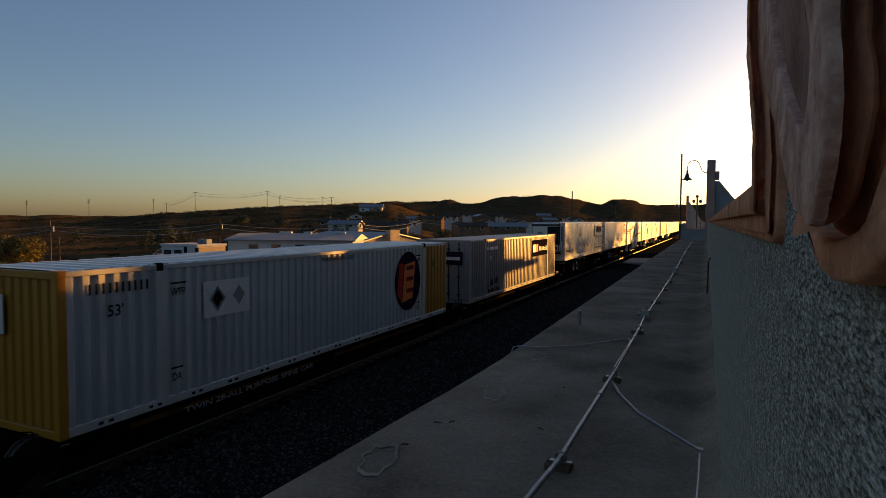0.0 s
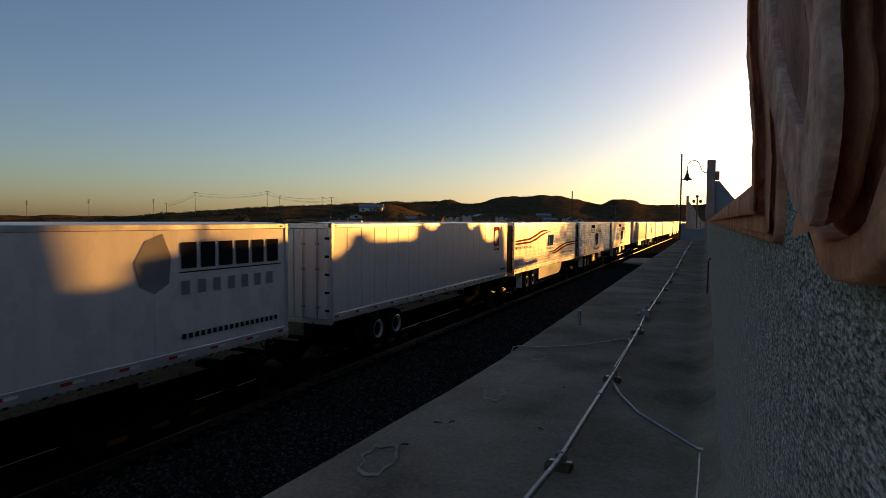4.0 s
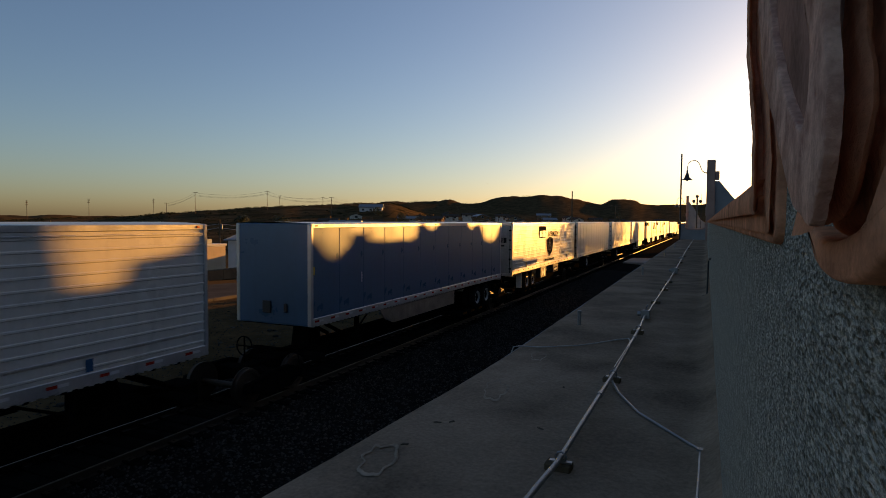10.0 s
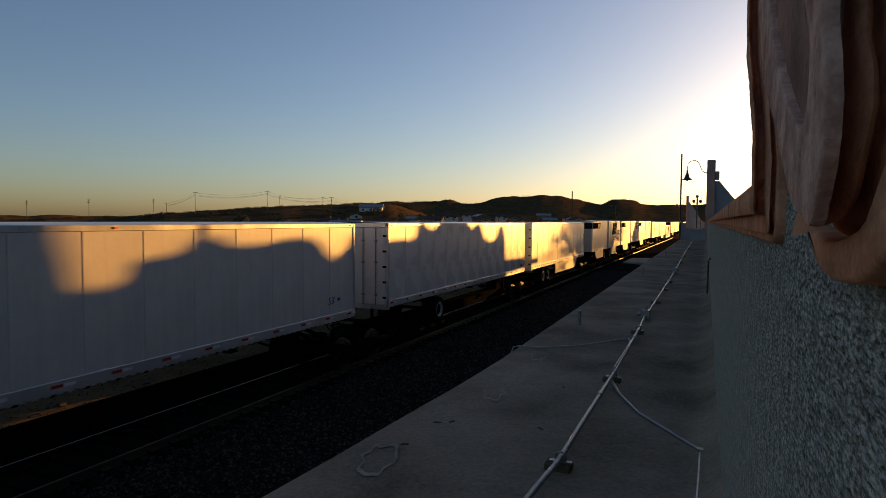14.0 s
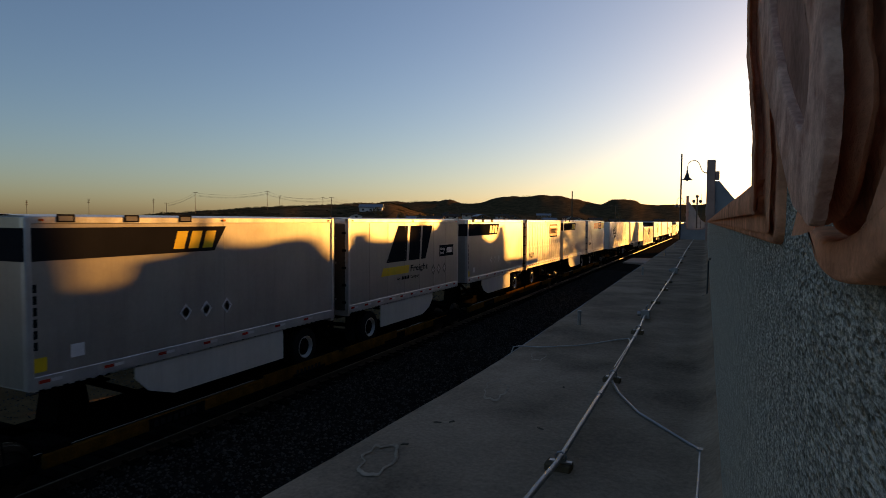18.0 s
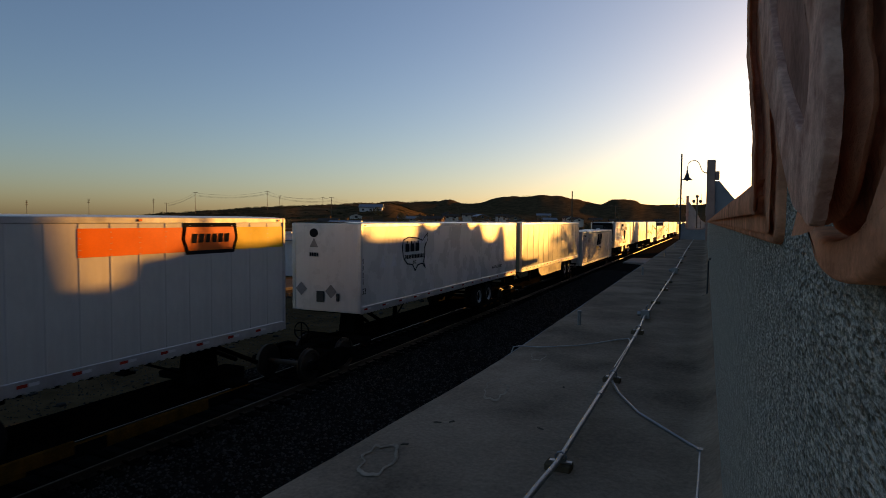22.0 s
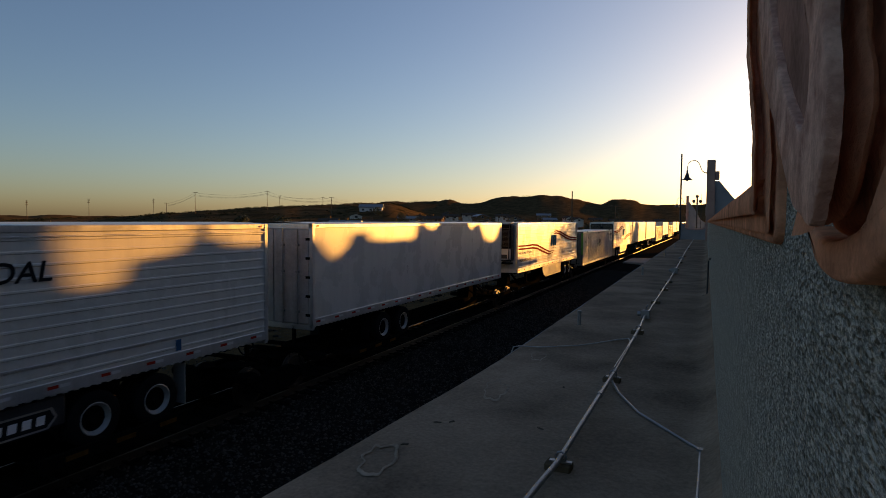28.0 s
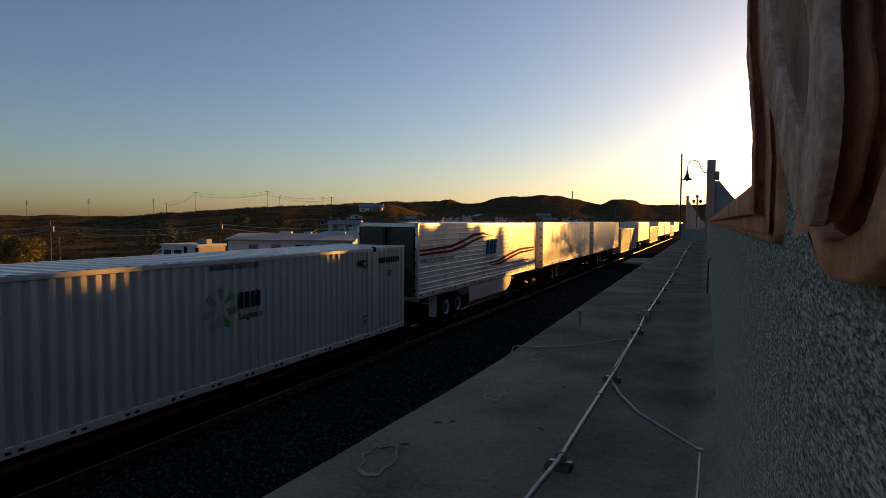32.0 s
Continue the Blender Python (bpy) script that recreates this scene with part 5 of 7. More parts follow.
def jkc_marks(t, style):
    if style == 1:
        wave(t, [(0.05, 3.80), (1.34, 3.84), (3.1, 3.90), (4.5, 4.13), (5.6, 4.36), (6.86, 4.42), (8.3, 4.19)], [(0.05, 3.71), (1.34, 3.73), (3.1, 3.77), (4.5, 3.99), (5.6, 4.22), (6.86, 4.32), (8.3, 4.185)])
        wave(t, [(0.05, 3.64), (1.34, 3.66), (3.1, 3.68), (4.5, 3.86), (5.6, 4.08), (6.86, 4.22), (8.0, 4.15)], [(0.05, 3.54), (1.34, 3.55), (3.1, 3.56), (4.5, 3.72), (5.6, 3.95), (6.86, 4.13), (8.0, 4.145)])
        wave(t, [(7.55, 2.76), (9.2, 2.84), (10.9, 3.12), (12.9, 3.33), (15.8, 3.32)], [(7.55, 2.74), (9.2, 2.72), (10.9, 2.98), (12.9, 3.2), (15.8, 3.22)])
        wave(t, [(7.9, 2.64), (9.4, 2.68), (10.9, 2.90), (12.9, 3.12), (15.8, 3.15)], [(7.9, 2.62), (9.4, 2.55), (10.9, 2.75), (12.9, 2.99), (15.8, 3.06)])
        letter(t, D_BLUE, "TEMPERATURE CONTROL PROFESSIONALS", 0.08, 3.26, 0.15, 3.4, 0.2)
        y, z = 7.25, 3.22
        letter(t, D_GREY, "TRUCKING INC.", 7.2, 2.98, 0.13, 1.55, 0.2)
        bars(t, D_GREY, 12.6, 2.5, 14.8, 2.58, 20, 0.4)
    else:
        wave(t, [(0.1, 3.49), (1.76, 3.46), (3.1, 3.48), (4.1, 3.42), (5.25, 3.19), (7.06, 2.84), (8.8, 2.79)], [(0.1, 3.40), (1.76, 3.37), (3.1, 3.38), (4.1, 3.30), (5.25, 3.06), (7.06, 2.74), (8.8, 2.785)])
        wave(t, [(0.1, 3.31), (1.76, 3.28), (3.1, 3.28), (4.1, 3.20), (5.25, 2.97), (7.06, 2.64), (8.5, 2.70)], [(0.1, 3.21), (1.76, 3.18), (3.1, 3.17), (4.1, 3.08), (5.25, 2.84), (7.06, 2.54), (8.5, 2.695)])
        wave(t, [(7.9, 4.15), (8.9, 4.33), (10.3, 4.24), (11.9, 3.95), (13.7, 3.70), (15.9, 3.63)], [(7.9, 4.145), (8.9, 4.24), (10.3, 4.12), (11.9, 3.82), (13.7, 3.58), (15.9, 3.53)])
        wave(t, [(8.1, 4.05), (8.9, 4.17), (10.3, 4.06), (11.9, 3.75), (13.7, 3.50), (15.9, 3.45)], [(8.1, 4.045), (8.9, 4.07), (10.3, 3.93), (11.9, 3.61), (13.7, 3.38), (15.9, 3.35)])
        letter(t, D_BLUE, "Chicago \u2022 Los Angeles \u2022 San Francisco", 0.16, 2.93, 0.17, 2.65, 0.2)
        letter(t, D_DRED, "VALIDATED TEMPERATURE CONTROL", 0.5, 2.46, 0.15, 2.15, 0.0)
        letter(t, D_GREY, "TRUCKING INC.", 7.4, 2.98, 0.13, 1.5, 0.2)
        y, z = 7.45, 3.18
    for k, (w, sl) in enumerate(((0.42, 0.14), (0.5, 0.14), (0.46, 0.14))):
        film(t, D_BLUE, y + 0.52 * k, z, y + 0.52 * k + w, z + 0.8, sl, "emblem", off=0.01)


def quilt(t):
    """Quilted sheet on both leaves of the rear doors."""
    for x0, x1 in ((-1.14, -0.08), (0.08, 1.14)):
        g = Geo()
        z0, z1 = level(t, 2.9), level(t, 4.62)
        for k in range(-8, 16):
            for d in (1, -1):
                c = z0 + 0.17 * k
                pts = [(x, c + d * (x - x0) if d > 0 else c + (x1 - x)) for x in (x0, x1)]
                clip = []
                for f in range(9):
                    x = pts[0][0] + (pts[1][0] - pts[0][0]) * f / 8
                    z = pts[0][1] + (pts[1][1] - pts[0][1]) * f / 8
                    if z0 <= z <= z1:
                        clip.append((x, z))
                for (xa, za), (xb, zb) in zip(clip, clip[1:]):
                    g.add([(xa, -0.045, za - 0.022), (xb, -0.045, zb - 0.022), (xb, -0.06, zb), (xa, -0.06, za), (xb, -0.045, zb + 0.022), (xa, -0.045, za + 0.022)], [(0, 1, 2, 3), (3, 2, 4, 5)])
        part("quilted_sheet", g, QUILT, t, "quilted dark steel sheet")


def abf_big(t, ox=0.0, oz=0.0, s=1.0):
    """Three slanted black blocks over a yellow bar."""
    def q(y, z):
        return (ox + y * s, oz + z * s)
    decal(t, D_BLACK, [q(2.3, 3.28), q(3.75, 3.28), q(3.86, 4.66), q(3.15, 4.66)], "emblem", "slanted black block")
    decal(t, D_BLACK, [q(3.92, 3.28), q(4.78, 3.28), q(4.92, 4.66), q(4.06, 4.66)], "emblem", "slanted black block")
    decal(t, D_BLACK, [q(4.92, 3.28), q(5.3, 3.28), q(5.9, 4.66), q(5.06, 4.66)], "emblem", "slanted black block")
    decal(t, D_YEL, [q(1.95, 2.8), q(3.9, 2.8), q(3.98, 3.1), q(2.1, 3.1)], "emblem", "yellow bar")
    letter(t, D_BLACK, "Freight", *q(4.02, 2.84), 0.24 * s, 1.42 * s, 0.15)
    y, z = q(3.05, 2.56)
    letter(t, D_BLACK, "An", y, z, 0.12 * s, 0.24 * s)
    bars(t, D_BLACK, y + 0.32 * s, z, y + 0.92 * s, z + 0.13 * s, 5, 0.25, 0.02)
    letter(t, D_BLACK, "Company", y + 1.0 * s, z, 0.12 * s, 0.72 * s)


def lift_marks(c, material, low="DA"):
    """Letters under short bars beside both lifting posts."""
    for y in (2.3, 16.15 * SY - 2.75):
        letter(c, material, "WTP", y, 3.28, 0.17, 0.36)
        film(c, material, y - 0.02, 3.53, y + 0.38, 3.57)
        letter(c, material, low, y, 1.45, 0.17, 0.24)
        film(c, material, y - 0.02, 1.70, y + 0.28, 1.74)


# leading containers
c = container(7.70, PCONT, "white corrugated container with orange-yellow ends", ends=PYEL, tail=PYEL)
film(c, D_BLACK, 3.15, 2.66, 4.55, 3.50, name="placard_board", label="white placard board", off=0.002).data.materials[0] = PW
part("placard_board", Geo().box(-1.0, -0.12, -0.03, -0.012, level(c, 2.75), level(c, 3.5), 0.004), PW, c, "white placard board")
diamond(c, 3.55, 3.08, 0.30)
diamond(c, 3.55, 3.08, 0.22, PW)
diamond(c, 4.2, 3.1, 0.24)
el = [(12.6 + 0.98 * math.cos(0.2618 * i), 2.62 + 1.12 * math.sin(0.2618 * i)) for i in range(24)]
decal(c, D_PUR, el, "emblem", "round dark emblem with an orange block", 0.006)
decal(c, D_ORA, [(12.15, 1.85), (12.95, 1.95), (13.15, 3.35), (12.35, 3.25)], "emblem", off=0.010)
decal(c, D_RED, [(11.8, 2.2), (12.1, 1.85), (12.3, 3.25), (11.95, 3.35)], "emblem", off=0.010)
for z in (2.18, 2.62, 3.04):
    film(c, D_DRED, 12.45, z, 13.0, z + 0.16, 0.02, "emblem", off=0.013)
letter(c, D_BLACK, "53'", 0.90, 3.05, 0.22)
bars(c, D_BLACK, 0.55, 3.50, 1.85, 3.70, 10, 0.6)
letter(c, D_BLACK, "WARNING HIGH CUBE", 7.4, 3.68, 0.13, 1.6)
lift_marks(c, D_BLACK)
letter(c, D_BLACK, "53'", 14.55, 3.05, 0.22)
c = container(26.42, PGREY, "grey corrugated container with a dark purple sign", doors_lead=True)
film(c, D_PUR, 10.1, 2.62, 13.9, 3.68, name="sign", label="dark purple sign panel")
bars(c, D_WHITE, 10.4, 2.9, 11.1, 3.4, 3, 0.25)
bars(c, D_ORA, 11.15, 2.9, 11.6, 3.4, 2, 0.25)
letter(c, D_WHITE, "MultiModal", 11.85, 2.95, 0.3, 1.8)
bars(c, D_WHITE, 2.3, 3.4, 3.9, 3.56, 9, 0.35)
letter(c, D_WHITE, "53'", 2.7, 2.9, 0.2)
decal(c, D_BLACK, [(2.75, 1.55), (3.25, 1.55), (3.0, 1.95)], "placard")
bars(c, D_BLACK, 3.4, 1.6, 4.0, 1.9, 4, 0.4)
bars(c, D_BLACK, 2.5, 1.2, 4.2, 1.38, 9, 0.35)
for y in (3.9, 4.7):
    diamond(c, y, 3.2, 0.22)
lift_marks(c, D_BLACK)
part("door_sign", Geo().box(-1.05, 1.0, -0.075, -0.068, 2.62, 3.22), D_PUR, c, "dark purple sign over both doors")
for k, x in enumerate((-0.95, -0.78, -0.61, -0.44)):
    part("lettering", Geo().box(x, x + 0.13, -0.08, -0.0755, 2.82, 3.06), D_WHITE if k < 3 else D_ORA, c)
for k in range(8):
    part("lettering", Geo().box(0.1 + 0.1 * k, 0.17 + 0.1 * k, -0.08, -0.0755, 2.84, 2.98), D_WHITE, c)
for x in (-0.85, -0.25):
    part("placard", Geo().prism([(x - 0.2, 2.3), (x, 2.06), (x + 0.2, 2.3), (x, 2.54)], "y", -0.078, -0.072), D_GREY, c)

# white reefer with a carrier's sign near its tail
t = trailer(45.62, L53, "plate", True, PW, "white refrigerated trailer with dark lettering", reefer=True, axles=(11.4, 12.6), panel=4.0)
bars(t, D_BLACK, 12.6, 3.9, 15.7, 4.5, 6, 0.22)
film(t, D_BLACK, 12.55, 3.80, 15.7, 3.83)
bars(t, D_GREY, 12.6, 3.3, 15.6, 3.62, 7, 0.5)
decal(t, D_GREY, [(11.5, 4.1), (11.75, 4.55), (12.15, 4.7), (12.35, 4.2), (12.3, 3.6), (11.95, 3.4), (11.6, 3.6)], "emblem")
bars(t, D_BLACK, 12.6, 2.28, 15.6, 2.4, 18, 0.35)
diamond(t, 5.85, 3.72, 0.28, D_BLACK)
for y, z in ((5.25, 3.80), (7.1, 2.86), (7.4, 2.70), (8.75, 2.80), (8.95, 2.66)):
    diamond(t, y, z, 0.2)
bars(t, D_BLACK, 0.46, 2.44, 1.80, 2.62, 10, 0.35)
column(t, D_BLACK, 0.02, 2.3, 4.4, 10, 0.16)
film(t, D_RED, 1.0, 4.5, 1.5, 4.52), film(t, D_RED, 1.0, 4.72, 1.5, 4.74), film(t, D_RED, 1.0, 4.5, 1.03, 4.74), film(t, D_RED, 1.47, 4.4, 1.5, 4.74)
t = trailer(63.70, L53, "post", False, PW2, "white dry van trailer with a red sign", axles=(2.75, 4.0), panel=0.8)
film(t, D_RED, 13.9, 3.4, 14.75, 4.68, name="sign", label="red sign panel")
decal(t, D_WHITE, [(14.0, 3.95), (14.1, 4.45), (14.55, 4.5), (14.65, 4.2), (14.4, 3.85), (14.2, 3.75)], "sign", off=0.012)
bars(t, D_WHITE, 13.98, 3.48, 14.68, 3.62, 8, 0.35)
bars(t, D_BLACK, 14.9, 2.22, 15.7, 2.34, 8, 0.35)

t = trailer(81.2, L53, "ribbed", False, PW, "white ribbed reefer trailer with dark red wave stripes", skirt=(5.3, 11.4, 0.98), doors=BLACKM, frame_mat=ALU, axles=(2.75, 4.0))
jkc_marks(t, 1)
prime = trailer(98.84, L53, "ribbed", False, PW, "white ribbed reefer trailer with black shield emblem", doors=DOORK, axles=(3.05, 4.3), tapes=(0.95, 0.2))
prime_marks(prime)
TRAIN.append((copy_thing(prime, pose(TX, 0, 0)), 116.2))
prime = trailer(154.15, L53, "ribbed", False, PW, "white ribbed reefer trailer with shield emblem and grey doors", doors=DOORG, axles=(3.05, 4.3), tapes=(0.95, 0.2))
prime_marks(prime)
for k in range(9):
    q = -1.0 + 0.225 * k
    if abs(q + 0.08) > 0.12:
        part("door_sign", Geo().box(q, q + 0.17, -0.024, -0.018, 3.42, 3.70), D_BLACK, prime)
part("door_sign", Geo().box(0.35, 0.85, -0.024, -0.018, 3.22, 3.30), D_BLACK, prime)
for q, z in ((-0.78, 2.32), (-0.48, 2.12)):
    m = part("placard_holder", Geo().box(-0.17, 0.17, -0.03, -0.018, -0.17, 0.17), RUBBER, prime)
    m.matrix_basis = pose(q, 0, z, 0, 45, 0)
t = trailer(136.05, L53, "post", True, PBLUE, "blue dry van trailer with a pale top rail", skirt=(6.0, 12.2, 1.12), skirt_mat=DOORK, axles=(2.0, 3.2), panel=1.3, tapes=(0.75, 0.2), frame_mat=ALU)
film(t, D_WHITE, 2.55, 2.9, 2.6, 3.25)
film(t, D_YEL, 0.05, 3.35, 0.16, 3.6, name="sticker")
t = trailer(171.45, L53, "post", False, PW2, "white sheet-and-post van trailer", doors=DOORD, axles=(4.4,), panel=1.22)
letter(t, D_BLUE, "53'", 14.6, 2.35, 0.22)
film(t, D_BLUE, 15.05, 2.42, 15.2, 2.52)
t2 = trailer(189.68, L53, "post", False, PW, "white sheet-and-post van trailer with dark scuffs", axles=(4.3,), panel=1.22)
bars(t2, D_BLACK, 15.2, 2.15, 15.6, 2.3, 3)
t3 = trailer(207.35, L53, "post", False, PW2, "white van trailer with long side skirts", skirt=(6.2, 13.2, 1.0), axles=(3.0, 4.25), panel=1.35, tapes=(0.52, 0.24))
column(t3, D_BLACK, 15.7, 2.9, 3.9, 4, 0.14)


def pup_band(y0, label):
    t = trailer(y0, L28, "plate", True, PALU, label, skirt=(2.2, 6.5, 0.95), axles=(1.25,), panel=4.3, legs=True, tapes=(1.15, 0.2), name="pup_trailer", group="short trailers on the train")
    decal(t, D_BLACK, [(0.02, 4.10), (3.95, 4.12), (4.3, 4.70), (0.02, 4.70)], "band", "black band with gold blocks")
    g = Geo().add([(x, -0.02, level(t, z)) for x, z in ((-NEAR + 0.05, 4.10), (NEAR, 4.10), (NEAR, 4.70), (-NEAR + 0.05, 4.70))], [(0, 1, 2, 3)])
    part("band", g, D_BLACK, t)
    for k in range(3):
        film(t, D_YEL, 2.85 + 0.38 * k, 4.2, 3.12 + 0.38 * k, 4.6, 0.12, "emblem", off=0.012)
    g = Geo()
    for k in range(3):
        a = -0.55 + 0.36 * k
        g.add([(a + d, -0.026, level(t, z)) for d, z in ((0, 4.22), (0.26, 4.22), (0.32, 4.6), (0.06, 4.6))], [(0, 1, 2, 3)])
    part("emblem", g, D_YEL, t)
    for y in (0.5, 1.75, 3.0):
        film(t, D_BLACK, y, 4.80, y + 0.32, 4.95, name="vent_frame", off=0.019)
        film(t, D_GREY, y + 0.04, 4.83, y + 0.28, 4.92, name="vent_mesh", off=0.022)
    for y in (3.15, 3.7, 4.3):
        diamond(t, y, 2.74, 0.2, D_WHITE)
        diamond(t, y, 2.74, 0.14, D_GREY)
    column(t, D_YEL if y0 > 260 else D_BLACK, 0.02, 2.5, 3.75, 6, 0.14)
    film(t, D_YEL, 0.04, 2.1, 0.3, 2.36, name="sticker")
    film(t, D_WHITE, 0.7, 2.25, 0.95, 2.5, name="sticker")
    return t


pup_band(227.45, "silver pup trailer with a black and gold band")
pup_band(246.40, "silver pup trailer with a dented flank and black band")
pup_band(265.30, "silver pup trailer with a black band, gold blocks")
# rear doors dark in colour for the shade at this end
t = trailer(236.75, L28, "post", False, PALU, "silver pup trailer with large black slanted lettering", skirt=(2.0, 6.0, 0.95), doors=DOORD, axles=(1.35,), panel=1.22, tapes=(0.78, 0.2), name="pup_trailer", group="short trailers on the train")
abf_big(t)
film(t, D_BLACK, 6.55, 3.28, 7.95, 3.78, name="sign", label="black sign panel")
letter(t, D_WHITE, "Moving", 6.65, 3.56, 0.11)
letter(t, D_WHITE, "Soon?", 6.65, 3.38, 0.11)
bars(t, D_WHITE, 7.25, 3.42, 7.85, 3.66, 5, 0.25, 0.03)
for y in (6.0, 6.5, 7.05):
    diamond(t, y, 2.75, 0.24, D_GREY)
    diamond(t, y, 2.75, 0.15, D_WHITE)
# doors darkened here too, end shade put into the paint
t = trailer(255.78, L28, "post", False, PW, "white pup trailer with an orange badge", doors=DOORD, axles=(1.35,), panel=0.6, tapes=(0.5, 0.2), name="pup_trailer", group="short trailers on the train")


def badge(t, y0, y1, z0, z1):
    decal(t, D_BLACK, [(y0 + 0.12, z0), (y1 - 0.12, z0), (y1, (z0 + z1) / 2), (y1 - 0.05, z1), (y0 + 0.05, z1), (y0, (z0 + z1) / 2)], "badge", "orange badge with a dark rim")
    y0, y1, z0, z1 = y0 + 0.09, y1 - 0.09, z0 + 0.09, z1 - 0.09
    decal(t, D_ORA, [(y0 + 0.1, z0), (y1 - 0.1, z0), (y1, (z0 + z1) / 2), (y1 - 0.05, z1), (y0 + 0.05, z1), (y0, (z0 + z1) / 2)], "badge", off=0.012)
    g = bars(t, D_BLACK, y0 + 0.18, z0 + 0.18, y1 - 0.15, z1 - 0.16, 6, 0.35, 0.03)
    g.location.x = 0.008


badge(t, 5.3, 7.55, 3.68, 4.62)
g = Geo()
for i in range(9):
    w = i * 2.4
    g.tube([(NEAR + 0.006, 0.7 + 0.1 * i + 0.08 * math.cos(w + s), 2.45 + 0.05 * math.sin(i * 3) + 0.14 * math.sin(w + s)) for s in (0, 1.2, 2.4, 3.6)], 0.009, 4)
part("graffiti", g, D_BLACK, t, "scrawled dark graffiti")
t = trailer(274.75, L28, "post", False, PW2, "white pup trailer with orange and yellow band", axles=(1.35,), panel=0.6, tapes=(0.9, 0.18), name="pup_trailer", group="short trailers on the train")
film(t, D_ORA, 3.0, 4.12, 5.3, 4.68, name="band")
film(t, D_YEL, 6.7, 4.12, L28 - 0.05, 4.68, name="band")
badge(t, 5.2, 6.8, 4.05, 4.78)
g = Geo()
for i in range(7):
    w = i * 1.9
    g.tube([(NEAR + 0.006, 0.6 + 0.12 * i + 0.08 * math.cos(w + s), 2.5 + 0.13 * math.sin(w + s)) for s in (0, 1.2, 2.4, 3.6)], 0.009, 4)
part("graffiti", g, D_BLACK, t, "scrawled dark graffiti")

t = trailer(286.95, L53, "plate", True, PW, "white van trailer with a black map emblem", axles=(4.2, 5.5), panel=5.3, tapes=(1.15, 0.22))
outline = [(2.75, 4.25), (3.2, 4.36), (3.9, 4.3), (4.3, 4.2), (4.5, 4.35), (4.75, 4.5), (4.7, 4.2), (4.5, 3.95), (4.5, 3.6), (4.4, 3.3), (4.55, 3.05), (4.3, 3.25), (3.9, 3.2), (3.7, 2.98), (3.5, 3.25), (3.1, 3.3), (2.85, 3.5), (2.7, 3.9), (2.75, 4.25)]
part("emblem", Geo().tube([(NEAR + 0.006, y, level(t, z)) for y, z in outline], 0.022, 5), D_BLACK, t, "black map outline")
bars(t, D_BLACK, 2.92, 3.78, 4.1, 4.2, 3, 0.2)
bars(t, D_BLACK, 2.92, 3.5, 4.42, 3.66, 12, 0.3)
letter(t, D_BLACK, "INC", 3.5, 3.28, 0.13)
letter(t, D_BLACK, "53", 0.05, 2.45, 0.2)
bars(t, D_FAINT, 1.5, 4.1, 4.8, 4.34, 12, 0.35)
decal(t, D_FAINT, [(1.15, 3.3), (1.55, 3.3), (1.35, 3.8)], "lettering")
decal(t, D_FAINT, [(1.9, 3.3), (2.3, 3.3), (2.1, 3.8)], "lettering")
def nose_mark(t, material, pts, label=""):
    """A flat film on the leading end, drawn as a polygon of (across, up)."""
    return part("nose_mark", Geo().add([(x, -0.018, level(t, z)) for x, z in pts], [tuple(range(len(pts)))]), material, t, label)


nose_mark(t, D_BLACK, [(-0.45 + 0.17 * math.cos(0.524 * k), 4.56 + 0.16 * math.sin(0.524 * k)) for k in range(12)], "round black emblem")
nose_mark(t, D_GREY, [(-0.62, 4.05), (-0.28, 4.05), (-0.45, 4.38)])
for k in range(4):
    nose_mark(t, D_BLACK, [(-0.62 + 0.09 * k, 3.72), (-0.55 + 0.09 * k, 3.72), (-0.55 + 0.09 * k, 3.86), (-0.62 + 0.09 * k, 3.86)])
for x, z in ((-0.95, 2.55), (0.2, 2.5)):
    nose_mark(t, D_GREY, [(x - 0.22, z), (x, z - 0.25), (x + 0.22, z), (x, z + 0.25)])
letter(t, D_BLACK, "AIR-RIDE EQUIPPED", 12.1, 2.4, 0.15, 1.5)
column(t, D_BLACK, -0.0, 2.8, 3.75, 4, 0.14)
t = trailer(304.25, L53, "post", True, PBLUED, "faded blue van trailer with pale top rail", skirt=(6.0, 12.2, 1.12), skirt_mat=DOORK, axles=(3.4, 4.7), panel=1.22, tapes=(0.8, 0.2))
film(t, D_WHITE, 2.5, 2.85, 2.55, 3.25)
film(t, D_WHITE, 0.06, 3.2, 0.3, 3.5, name="sticker")
c = container(321.8, PCONT, "white corrugated container with slanted black lettering")
abf_big(c, 5.1, -0.02, 0.79)
bars(c, D_BLACK, 0.48, 3.5, 1.65, 3.66, 10, 0.35)
letter(c, D_BLACK, "53'", 0.82, 3.03, 0.22)
letter(c, D_BLACK, "TOP LIFT ONLY", 0.3, 1.58, 0.16, 1.15)
diamond(c, 2.86, 3.2, 0.28), diamond(c, 2.86, 3.2, 0.22, PCONT)
diamond(c, 3.54, 3.2, 0.28, D_RED), film(c, D_WHITE, 3.4, 3.16, 3.68, 3.24, off=0.012)
diamond(c, 2.88, 1.58, 0.2), diamond(c, 3.53, 1.58, 0.2)
lift_marks(c, D_BLACK, "TA")
letter(c, D_BLACK, "WARNING HIGH CUBE", 7.4, 3.70, 0.12, 1.5)
t = trailer(340.15, L53, "ribbed", True, PW, "white ribbed reefer trailer with black unit and shield", reefer="black", axles=(3.2, 4.5), tapes=(0.95, 0.2))
prime_marks(t)
t = trailer(358.1, L53, "plate", False, PW, "plain white van trailer with riveted rails", doors=DOORG, axles=(4.0, 5.4), panel=4.0, tapes=(0.9, 0.22))
